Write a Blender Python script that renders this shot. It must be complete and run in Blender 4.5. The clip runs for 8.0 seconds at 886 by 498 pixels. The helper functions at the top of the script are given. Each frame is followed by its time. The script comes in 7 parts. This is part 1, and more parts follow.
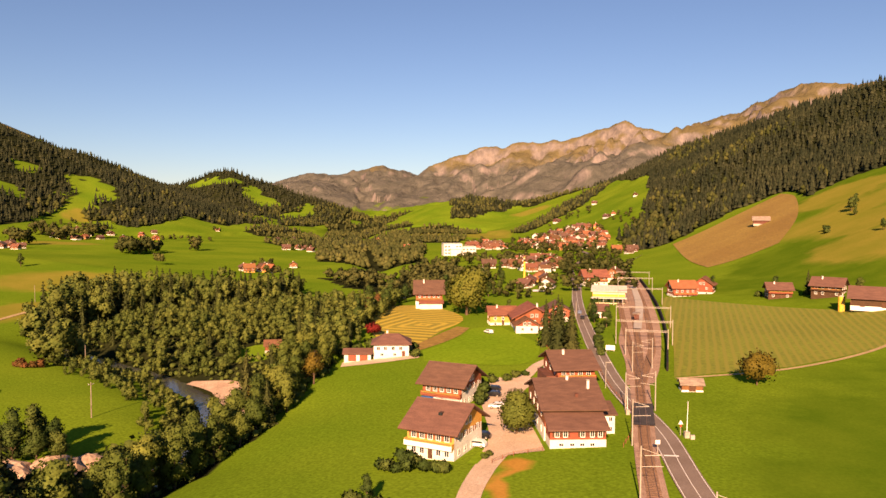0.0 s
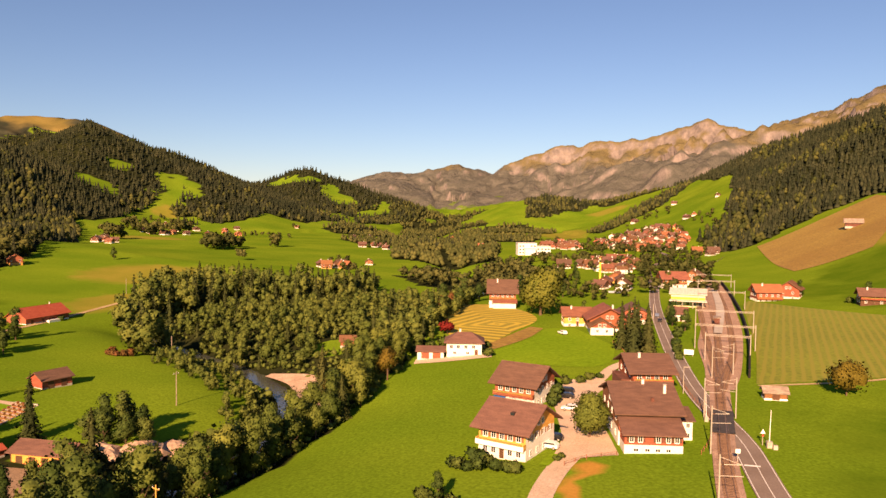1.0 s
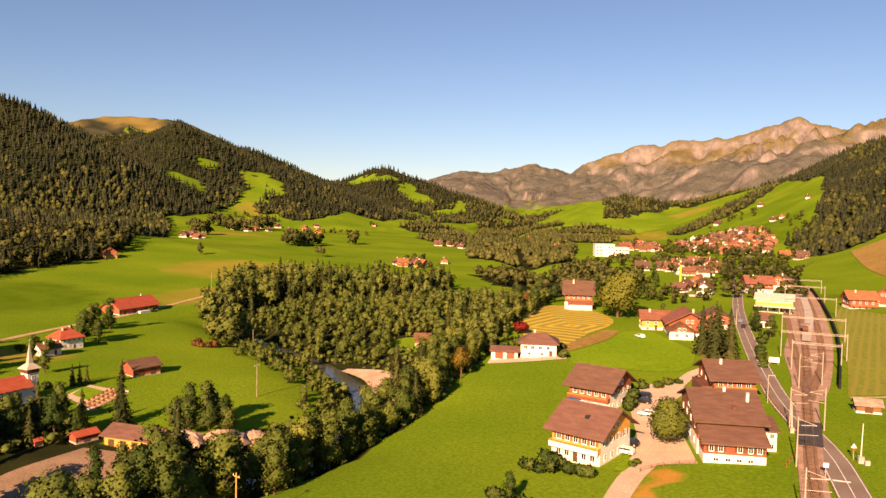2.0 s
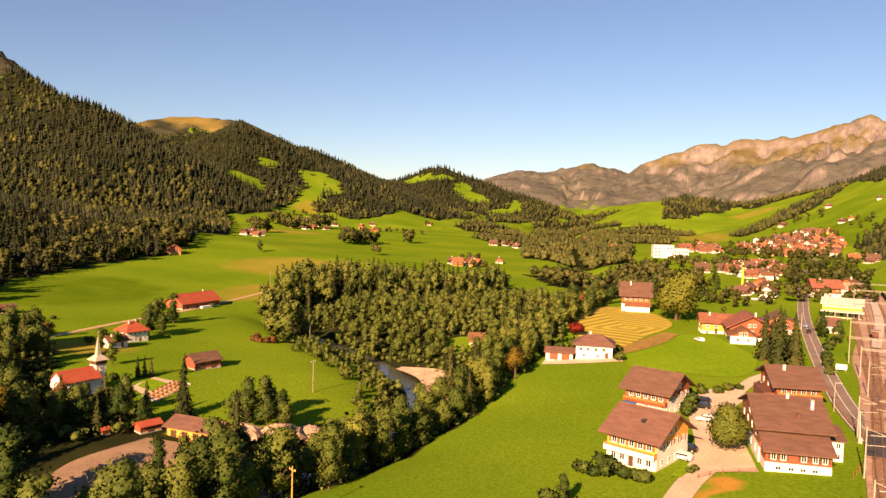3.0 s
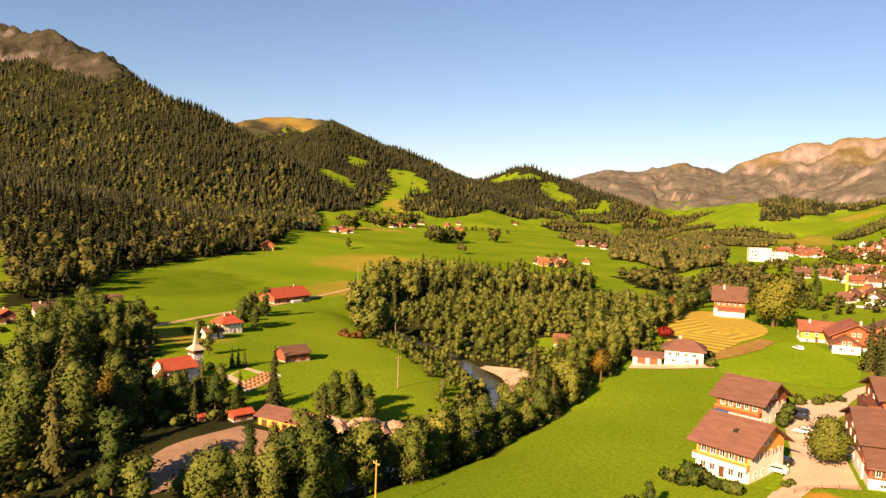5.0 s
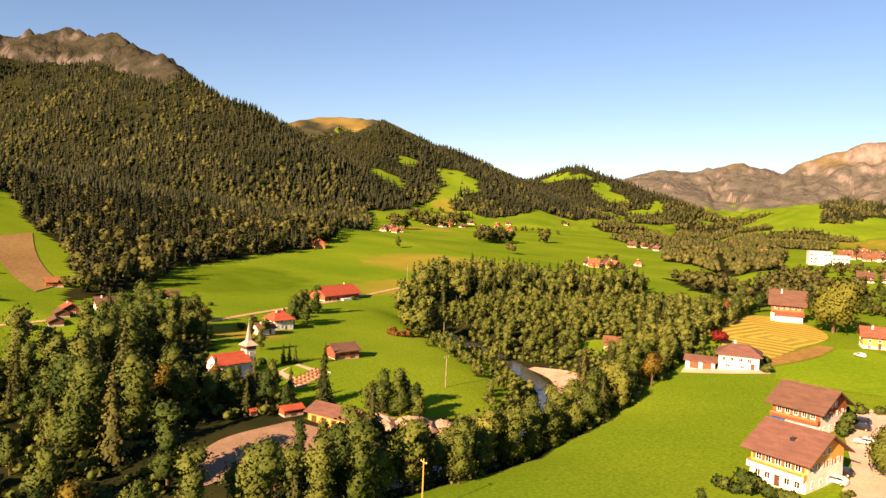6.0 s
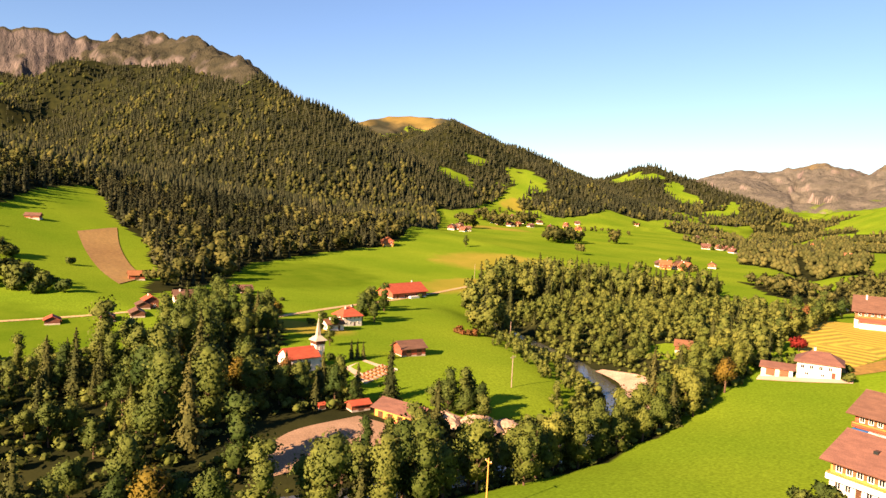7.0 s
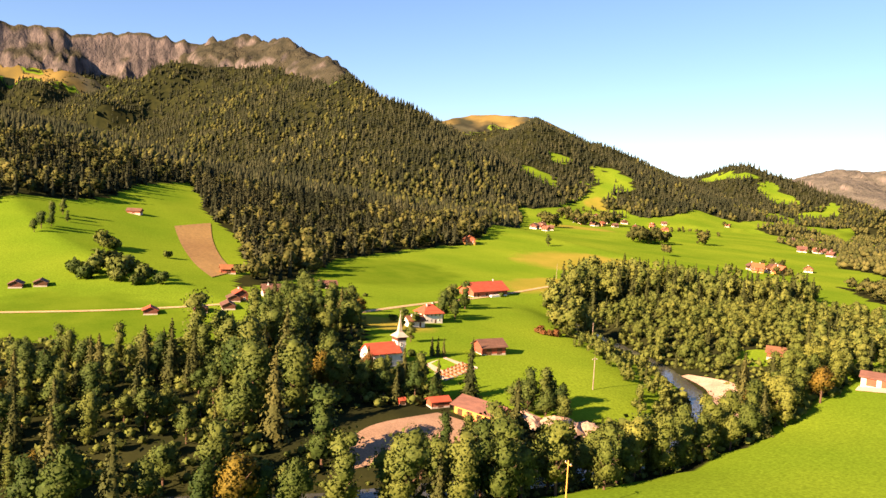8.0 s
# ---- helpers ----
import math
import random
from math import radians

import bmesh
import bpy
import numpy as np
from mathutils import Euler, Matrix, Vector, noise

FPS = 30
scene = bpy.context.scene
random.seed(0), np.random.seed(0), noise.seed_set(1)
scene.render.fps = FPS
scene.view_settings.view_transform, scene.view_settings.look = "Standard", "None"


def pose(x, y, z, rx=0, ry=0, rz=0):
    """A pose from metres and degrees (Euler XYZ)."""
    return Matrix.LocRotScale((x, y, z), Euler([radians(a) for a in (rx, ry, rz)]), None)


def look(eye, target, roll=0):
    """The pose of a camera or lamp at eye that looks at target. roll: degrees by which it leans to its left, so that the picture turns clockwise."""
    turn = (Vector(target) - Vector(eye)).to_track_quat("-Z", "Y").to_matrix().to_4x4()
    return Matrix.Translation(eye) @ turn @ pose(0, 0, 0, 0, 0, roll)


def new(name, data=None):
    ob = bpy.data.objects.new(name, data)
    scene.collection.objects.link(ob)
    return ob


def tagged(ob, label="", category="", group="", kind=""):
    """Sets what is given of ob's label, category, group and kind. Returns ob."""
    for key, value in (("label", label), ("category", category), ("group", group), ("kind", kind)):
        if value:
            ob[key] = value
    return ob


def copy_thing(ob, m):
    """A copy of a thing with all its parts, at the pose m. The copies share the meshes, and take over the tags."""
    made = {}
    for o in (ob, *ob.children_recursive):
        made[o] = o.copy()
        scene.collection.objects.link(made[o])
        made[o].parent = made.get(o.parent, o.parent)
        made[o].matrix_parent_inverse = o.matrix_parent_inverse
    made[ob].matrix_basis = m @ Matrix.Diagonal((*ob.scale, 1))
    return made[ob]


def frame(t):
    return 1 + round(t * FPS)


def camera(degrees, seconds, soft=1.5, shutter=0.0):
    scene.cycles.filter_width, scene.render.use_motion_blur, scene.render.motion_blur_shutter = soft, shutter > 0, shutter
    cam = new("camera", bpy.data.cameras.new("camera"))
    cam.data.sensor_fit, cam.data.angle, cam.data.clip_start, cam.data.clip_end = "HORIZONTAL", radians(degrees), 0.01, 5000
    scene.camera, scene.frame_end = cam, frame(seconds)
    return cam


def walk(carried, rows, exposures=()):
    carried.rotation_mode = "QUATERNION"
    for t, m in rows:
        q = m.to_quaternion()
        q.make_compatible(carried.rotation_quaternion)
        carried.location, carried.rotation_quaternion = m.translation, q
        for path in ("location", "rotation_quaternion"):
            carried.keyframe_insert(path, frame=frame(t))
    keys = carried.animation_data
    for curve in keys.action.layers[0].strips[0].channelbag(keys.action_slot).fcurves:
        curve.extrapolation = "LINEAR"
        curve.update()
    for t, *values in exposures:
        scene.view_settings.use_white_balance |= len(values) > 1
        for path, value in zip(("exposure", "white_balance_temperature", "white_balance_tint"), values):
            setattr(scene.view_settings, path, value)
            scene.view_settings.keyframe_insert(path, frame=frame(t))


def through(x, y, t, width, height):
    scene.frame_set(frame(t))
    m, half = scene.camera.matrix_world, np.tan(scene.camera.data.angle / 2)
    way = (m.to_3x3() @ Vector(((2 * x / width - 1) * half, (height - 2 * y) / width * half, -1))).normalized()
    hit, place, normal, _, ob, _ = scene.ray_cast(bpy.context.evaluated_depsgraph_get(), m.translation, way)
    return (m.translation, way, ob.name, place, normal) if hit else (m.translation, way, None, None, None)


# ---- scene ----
# ---------------------------------------------------------------- camera and its way
EYE = (0.0, 0.0, 48.0)
# seconds, yaw to the left, pitch, roll
TURNS = [
    (0.0, 0.00, -2.76, 0.20), (0.5, 2.57, -2.80, 0.42), (1.0, 5.76, -2.89, 0.68), (1.5, 8.74, -2.96, 0.96), (2.0, 11.62, -3.04, 1.22),
    (3.5, 17.59, -3.26, 1.64), (4.0, 19.25, -3.33, 1.75), (4.5, 20.87, -3.40, 1.88), (6.0, 26.37, -3.63, 2.36), (6.5, 28.76, -3.76, 2.55),
    (7.0, 31.62, -3.94, 2.77), (7.5, 34.47, -4.14, 2.96), (8.0, 37.96, -4.38, 3.12),
]


def facing(yaw, pitch, roll):
    a, b = radians(yaw), radians(pitch)
    ahead = Vector((-math.sin(a) * math.cos(b), math.cos(a) * math.cos(b), math.sin(b)))
    return look(EYE, Vector(EYE) + ahead * 100, roll)


cam = camera(62.0, 8.0, soft=1.5)
# seconds, stops, kelvin, tint: the clip brightens as it turns away from the low sun's side
EXPOSURES = [(0.0, 1.40, 6640, 25), (4.0, 1.74, 7000, 23), (6.0, 1.90, 6640, 22), (8.0, 2.34, 6180, 22)]
walk(cam, [(t, facing(a, b, c)) for t, a, b, c in TURNS], EXPOSURES)

# ---------------------------------------------------------------- sky, sun, exposure
SUN_EL, SUN_FROM = 25.0, 170.0  # degrees: height; compass-like turn to the left from +y of the place the light comes from
world = bpy.data.worlds.new("sky")
scene.world = world
world.use_nodes = True
wn = world.node_tree.nodes
sky = wn.new("ShaderNodeTexSky")
sky.sky_type = "NISHITA"
sky.sun_disc = False
sky.sun_elevation = radians(SUN_EL)
sky.sun_rotation = radians(-SUN_FROM)
sky.air_density, sky.dust_density, sky.ozone_density, sky.altitude = 1.1, 0.12, 3.4, 900
world.node_tree.links.new(sky.outputs[0], wn["Background"].inputs[0])
wn["Background"].inputs[1].default_value = 0.037
sun = new("sun", bpy.data.lights.new("sun", "SUN"))
sun.data.energy, sun.data.angle, sun.data.color = 5.0, radians(0.55), (1.0, 0.66, 0.35)
sun.matrix_world = look((0, 0, 300), (math.sin(radians(SUN_FROM)) * 300, -math.cos(radians(SUN_FROM)) * 300, 300 - 300 * math.tan(radians(SUN_EL))))
# ---------------------------------------------------------------- the shape of the land
def value_noise(x, y, seed=0):
    xi, yi = np.floor(x).astype(np.int64), np.floor(y).astype(np.int64)
    fx, fy = x - xi, y - yi
    fx, fy = fx * fx * (3 - 2 * fx), fy * fy * (3 - 2 * fy)

    def at(i, j):
        n = (i * 374761393 + j * 668265263 + seed * 974634121) & 0x7FFFFFFF
        n = ((n ^ (n >> 13)) * 1274126177) & 0x7FFFFFFF
        return ((n ^ (n >> 16)) & 0xFFFF) / 65535.0

    return (at(xi, yi) * (1 - fx) + at(xi + 1, yi) * fx) * (1 - fy) + (at(xi, yi + 1) * (1 - fx) + at(xi + 1, yi + 1) * fx) * fy


def fbm(x, y, size, octaves=4, seed=0):
    total, amp = 0.0, 0.5
    for k in range(octaves):
        total = total + amp * (value_noise(x / size, y / size, seed + k) - 0.5) * 2
        size, amp = size / 2.03, amp * 0.5
    return total


def along(x, y, line):
    """Distance to a polyline, and its further columns at the nearest place."""
    x, y = np.asarray(x, float), np.asarray(y, float)
    best, vals = np.full(x.shape, 1e9), [np.zeros(x.shape) for _ in line[0][2:]]
    for a, b in zip(line[:-1], line[1:]):
        dx, dy = b[0] - a[0], b[1] - a[1]
        t = np.clip(((x - a[0]) * dx + (y - a[1]) * dy) / (dx * dx + dy * dy), 0, 1)
        d = np.hypot(x - a[0] - t * dx, y - a[1] - t * dy)
        near = d < best
        best = np.where(near, d, best)
        vals = [np.where(near, p + (q - p) * t, v) for v, p, q in zip(vals, a[2:], b[2:])]
    return best, vals


# crest lines: x, y, height
FAR_RANGE = [(2600, 2700, 575), (1740, 3080, 600), (1644, 3203, 622), (1577, 3347, 632), (1472, 3612, 560), (1241, 4117, 505), (1044, 4274, 585), (819, 4374, 532),
             (631, 4455, 478), (298, 4540, 462), (120, 4530, 424), (-82, 4499, 346), (-168, 4520, 285)]
FAR_HEAD = [(-150, 4720, 284), (-372, 4685, 356), (-514, 4672, 326), (-640, 4630, 290), (-760, 4560, 292), (-826, 4525, 300), (-906, 4408, 240), (-1200, 4200, 190)]
EAST_SPUR = [(1100, 700, 345), (800, 1000, 284), (662, 1150, 246), (650, 1290, 240), (600, 1591, 222), (540, 1769, 196), (498, 1885, 150), (350, 2121, 108), (199, 2241, 70), (55, 2299, 5)]
CONE_HILL = [(-1000, 2480, 104), (-937, 2532, 112), (-826, 2465, 160), (-766, 2485, 190), (-714, 2500, 192), (-643, 2519, 164), (-588, 2533, 150), (-534, 2647, 104), (-405, 2872, 25)]
WEST_RIDGE = [(-1346, 2225, 300), (-1100, 1800, 265), (-983, 1626, 236), (-908, 1669, 196), (-832, 1708, 160), (-763, 1795, 130), (-702, 1979, 92)]
WEST_ALP = [(-1700, 1950, 290), (-1627, 2028, 292), (-1584, 2186, 336), (-1475, 2261, 340), (-1346, 2225, 322)]
WEST_PEAK = [(-1153, 1400, 215), (-1120, 1290, 240), (-1138, 1250, 246), (-1171, 1232, 256), (-1293, 1252, 312), (-1573, 1392, 412), (-1766, 1473, 472), (-1997, 1504, 536),
             (-2028, 1462, 528), (-2160, 1447, 500)]
WEST_CLIFFS = [(-2160, 1480, 500), (-2409, 1614, 556), (-2452, 1549, 568), (-2492, 1484, 545), (-2511, 1451, 572), (-2581, 1323, 552), (-2627, 1228, 536), (-2699, 1060, 552), (-2800, 500, 560)]
RIVER = [(-700, -420), (-330, -120), (-200, -10), (-130, 60), (-100, 95), (-82, 125), (-66, 160), (-63, 195), (-72, 228), (-100, 262), (-135, 292), (-176, 330), (-172, 385), (-100, 425),
         (-40, 475), (-25, 560), (-60, 700), (-90, 900), (-120, 1200), (-190, 1800), (-330, 2600), (-260, 3400)]


def ramp(u, w):
    return (u + np.sqrt(u * u + w * w)) / 2


def land(x, y):
    x, y = np.asarray(x, float), np.asarray(y, float)
    dr, _ = along(x, y, RIVER)
    # which bank: west of the stream the meadows climb slowly, east of it lies the village terrace
    west = 1 / (1 + np.exp(np.clip((x - np.interp(y, [p[1] for p in RIVER], [p[0] for p in RIVER])) / 14, -40, 40)))
    bed = -13.5
    climb = 0.22 * ramp(dr - 230, 100) * np.clip((800 - y) / 500, 0, 1)
    z_west = -10.0 + 0.042 * ramp(dr - 35, 30) + climb * (1 - np.exp(-170 / np.maximum(climb, 0.1)))
    z_east = -7 * np.exp(-((dr / 55) ** 2)) + 0.010 * np.clip(y - 500, 0, 4000) ** 0.9 * 0.4
    z = z_west * west + z_east * (1 - west)
    z = bed + (z - bed) * (1 - np.exp(-((dr / 17) ** 2)))
    u = x - (185 + 0.08 * (y - 350))
    rise = 0.48 * ramp(u, 40)
    rise = rise * (1 - np.exp(-320 / np.maximum(rise, 1)))
    z = z + rise
    rough = fbm(x, y, 420, 5, 3)
    fine = fbm(x, y, 90, 4, 9)
    out = z + 1.3 * fbm(x, y, 130, 2, 5) * np.clip((dr - 60) / 200, 0, 1)
    for line, width, power in ((FAR_RANGE, 1900, 1.05), (FAR_HEAD, 1500, 1.0), (EAST_SPUR, 620, 1.15), (CONE_HILL, 640, 1.25), (WEST_RIDGE, 640, 1.25),
                               (WEST_ALP, 900, 1.1), (WEST_PEAK, 1000, 1.15), (WEST_CLIFFS, 1250, 1.6)):
        d, (crest,) = along(x, y, line)
        part_of = crest / max(p[2] for p in line)
        wide = width * (0.10 + 0.90 * part_of if line is WEST_PEAK else 0.45 + 0.55 * part_of)
        if line is FAR_RANGE or line is FAR_HEAD:
            wide = wide * (1.02 + 0.42 * fbm(x, y, 620, 3, 83))
        k = np.clip(1 - d / wide, 0, 1)
        h = crest * k ** power
        gully = np.abs(fbm(x, y, 300, 4, 17)) * np.clip(crest / 260 - 0.6, 0, 1)
        h = h * (1 - 0.42 * gully * np.clip(d / 200, 0.05, 1)) * (1 + (0.16 * rough + 0.10 * fine) * np.clip(d / 300, 0.12, 1)) - 6 * (k <= 0)
        if line is WEST_CLIFFS or line is FAR_RANGE:
            h = h - (95 if line is WEST_CLIFFS else 46) * np.clip((d - 12) / 70, 0, 1) * np.clip(k * 3, 0, 1) * (0.7 + 0.9 * fine)
        out = np.log(np.exp(np.clip(out / 9, -50, 80)) + np.exp(np.clip(h / 9, -50, 80)) - np.where(h < 1, np.exp(np.clip(h / 9, -50, 80)) * np.clip(1 - k * 20, 0, 1), 0)) * 9
    return out


def axis(lo, fine_lo, fine_hi, hi, step, grow, most):
    mid = list(np.arange(fine_lo, fine_hi + step / 2, step))
    for end, way in ((hi, 1), (lo, -1)):
        p, s = (mid[-1], step) if way > 0 else (mid[0], step)
        while (p - end) * way < 0:
            s = min(s * grow, most)
            p += s * way
            mid = mid + [p] if way > 0 else [p] + mid
    return np.array(mid)


GX = axis(-4900, -430, 270, 3900, 4.4, 1.035, 20.0)
GY = axis(-1600, 60, 560, 5000, 4.4, 1.035, 20.0)
_mx, _my = np.meshgrid(GX, GY)


def with_arc(line):
    """Adds the running length of a crest line as a further column."""
    run, out = 0.0, []
    for k, p in enumerate(line):
        run += math.hypot(p[0] - line[k - 1][0], p[1] - line[k - 1][1]) if k else 0.0
        out.append((*p, run))
    return out


FAR_ARC, HEAD_ARC, PEAK_ARC, CLIFF_ARC = with_arc(FAR_RANGE), with_arc(FAR_HEAD), with_arc(WEST_PEAK[3:]), with_arc(WEST_CLIFFS)


def bare(x, y, z):
    """How far the bare mountains, built as sheets of their own, take over from the ground."""
    far = np.clip((z - 62) / 40, 0, 1) * np.clip((y - 2520) / 150, 0, 1)
    d = np.minimum(along(x, y, PEAK_ARC)[0], along(x, y, CLIFF_ARC)[0])
    west = np.clip((330 - d) / 70, 0, 1) * np.clip((z - np.interp(x, [-1750, -1350, -1150], [385, 290, 215])) / 30, 0, 1) * np.clip((-1290 - x) / 160, 0, 1) * (y < 2300)
    return np.maximum(far, west)


GZ = land(_mx, _my)
BARE = bare(_mx, _my, GZ)
GZ = GZ - 60 * BARE


def ground_z(x, y):
    """Height of the ground sheet."""
    x, y = np.asarray(x, float), np.asarray(y, float)
    i = np.clip(np.searchsorted(GX, x) - 1, 0, len(GX) - 2)
    j = np.clip(np.searchsorted(GY, y) - 1, 0, len(GY) - 2)
    fx, fy = (x - GX[i]) / (GX[i + 1] - GX[i]), (y - GY[j]) / (GY[j + 1] - GY[j])
    z = (GZ[j, i] * (1 - fx) + GZ[j, i + 1] * fx) * (1 - fy) + (GZ[j + 1, i] * (1 - fx) + GZ[j + 1, i + 1] * fx) * fy
    return float(z) if z.ndim == 0 else z
# ---------------------------------------------------------------- materials
def mat(name, c1, c2, scale=1.0, rough=0.85, metal=0.0, bump=0.15, spread=0.0, fine=9.0, grain=0.18, stretch=(1, 1, 1), spec=0.25, island=False, through=0.0, world=False):
    """Two colours mixed by a broad noise, a fine grain over them, and a value that differs from piece to piece."""
    m = bpy.data.materials.new(name)
    m.use_nodes = True
    t, l = m.node_tree.nodes, m.node_tree.links
    b = t["Principled BSDF"]
    b.inputs["Roughness"].default_value, b.inputs["Metallic"].default_value = rough, metal
    b.inputs["Specular IOR Level"].default_value = spec
    if world:
        src = t.new("ShaderNodeNewGeometry").outputs["Position"]
    else:
        src = t.new("ShaderNodeTexCoord").outputs["Object"]
    mp = t.new("ShaderNodeMapping")
    mp.inputs["Scale"].default_value = stretch
    l.new(src, mp.inputs[0])
    n1, n2 = t.new("ShaderNodeTexNoise"), t.new("ShaderNodeTexNoise")
    for n, s, d in ((n1, scale, 4), (n2, scale * fine, 3)):
        n.inputs["Scale"].default_value, n.inputs["Detail"].default_value = s, d
        l.new(mp.outputs[0], n.inputs["Vector"])
    r = t.new("ShaderNodeValToRGB")
    r.color_ramp.elements[0].position, r.color_ramp.elements[1].position = 0.35, 0.65
    r.color_ramp.elements[0].color, r.color_ramp.elements[1].color = (*c1, 1), (*c2, 1)
    l.new(n1.outputs["Fac"], r.inputs[0])
    hsv = t.new("ShaderNodeHueSaturation")
    l.new(r.outputs[0], hsv.inputs["Color"])
    v = t.new("ShaderNodeMapRange")
    v.inputs["To Min"].default_value, v.inputs["To Max"].default_value = 1 - grain * 1.6, 1 + grain * 1.6
    v.inputs["From Min"].default_value, v.inputs["From Max"].default_value = 0.25, 0.75
    l.new(n2.outputs["Fac"], v.inputs[0])
    val = v.outputs[0]
    if spread:
        rnd = t.new("ShaderNodeNewGeometry").outputs["Random Per Island"] if island else t.new("ShaderNodeObjectInfo").outputs["Random"]
        k = t.new("ShaderNodeMapRange")
        k.inputs["To Min"].default_value, k.inputs["To Max"].default_value = 1 - spread, 1 + spread
        l.new(rnd, k.inputs[0])
        mul = t.new("ShaderNodeMath")
        mul.operation = "MULTIPLY"
        l.new(val, mul.inputs[0]), l.new(k.outputs[0], mul.inputs[1])
        val = mul.outputs[0]
        h = t.new("ShaderNodeMapRange")
        h.inputs["To Min"].default_value, h.inputs["To Max"].default_value = 0.5 + spread * 0.07, 0.5 - spread * 0.07
        l.new(rnd, h.inputs[0]), l.new(h.outputs[0], hsv.inputs["Hue"])
    l.new(val, hsv.inputs["Value"])
    l.new(hsv.outputs[0], b.inputs["Base Color"])
    if bump:
        bp = t.new("ShaderNodeBump")
        bp.inputs["Strength"].default_value, bp.inputs["Distance"].default_value = bump, 0.3 / (scale * fine)
        l.new(n2.outputs["Fac"], bp.inputs["Height"]), l.new(bp.outputs[0], b.inputs["Normal"])
    if through:
        tr, mx = t.new("ShaderNodeBsdfTranslucent"), t.new("ShaderNodeMixShader")
        l.new(hsv.outputs[0], tr.inputs[0])
        mx.inputs[0].default_value = through
        l.new(b.outputs[0], mx.inputs[1]), l.new(tr.outputs[0], mx.inputs[2])
        l.new(mx.outputs[0], t["Material Output"].inputs[0])
    return m


def glass_mat(name, tint=(0.02, 0.025, 0.03)):
    m = bpy.data.materials.new(name)
    m.use_nodes = True
    b = m.node_tree.nodes["Principled BSDF"]
    b.inputs["Base Color"].default_value, b.inputs["Roughness"].default_value = (*tint, 1), 0.06
    return m


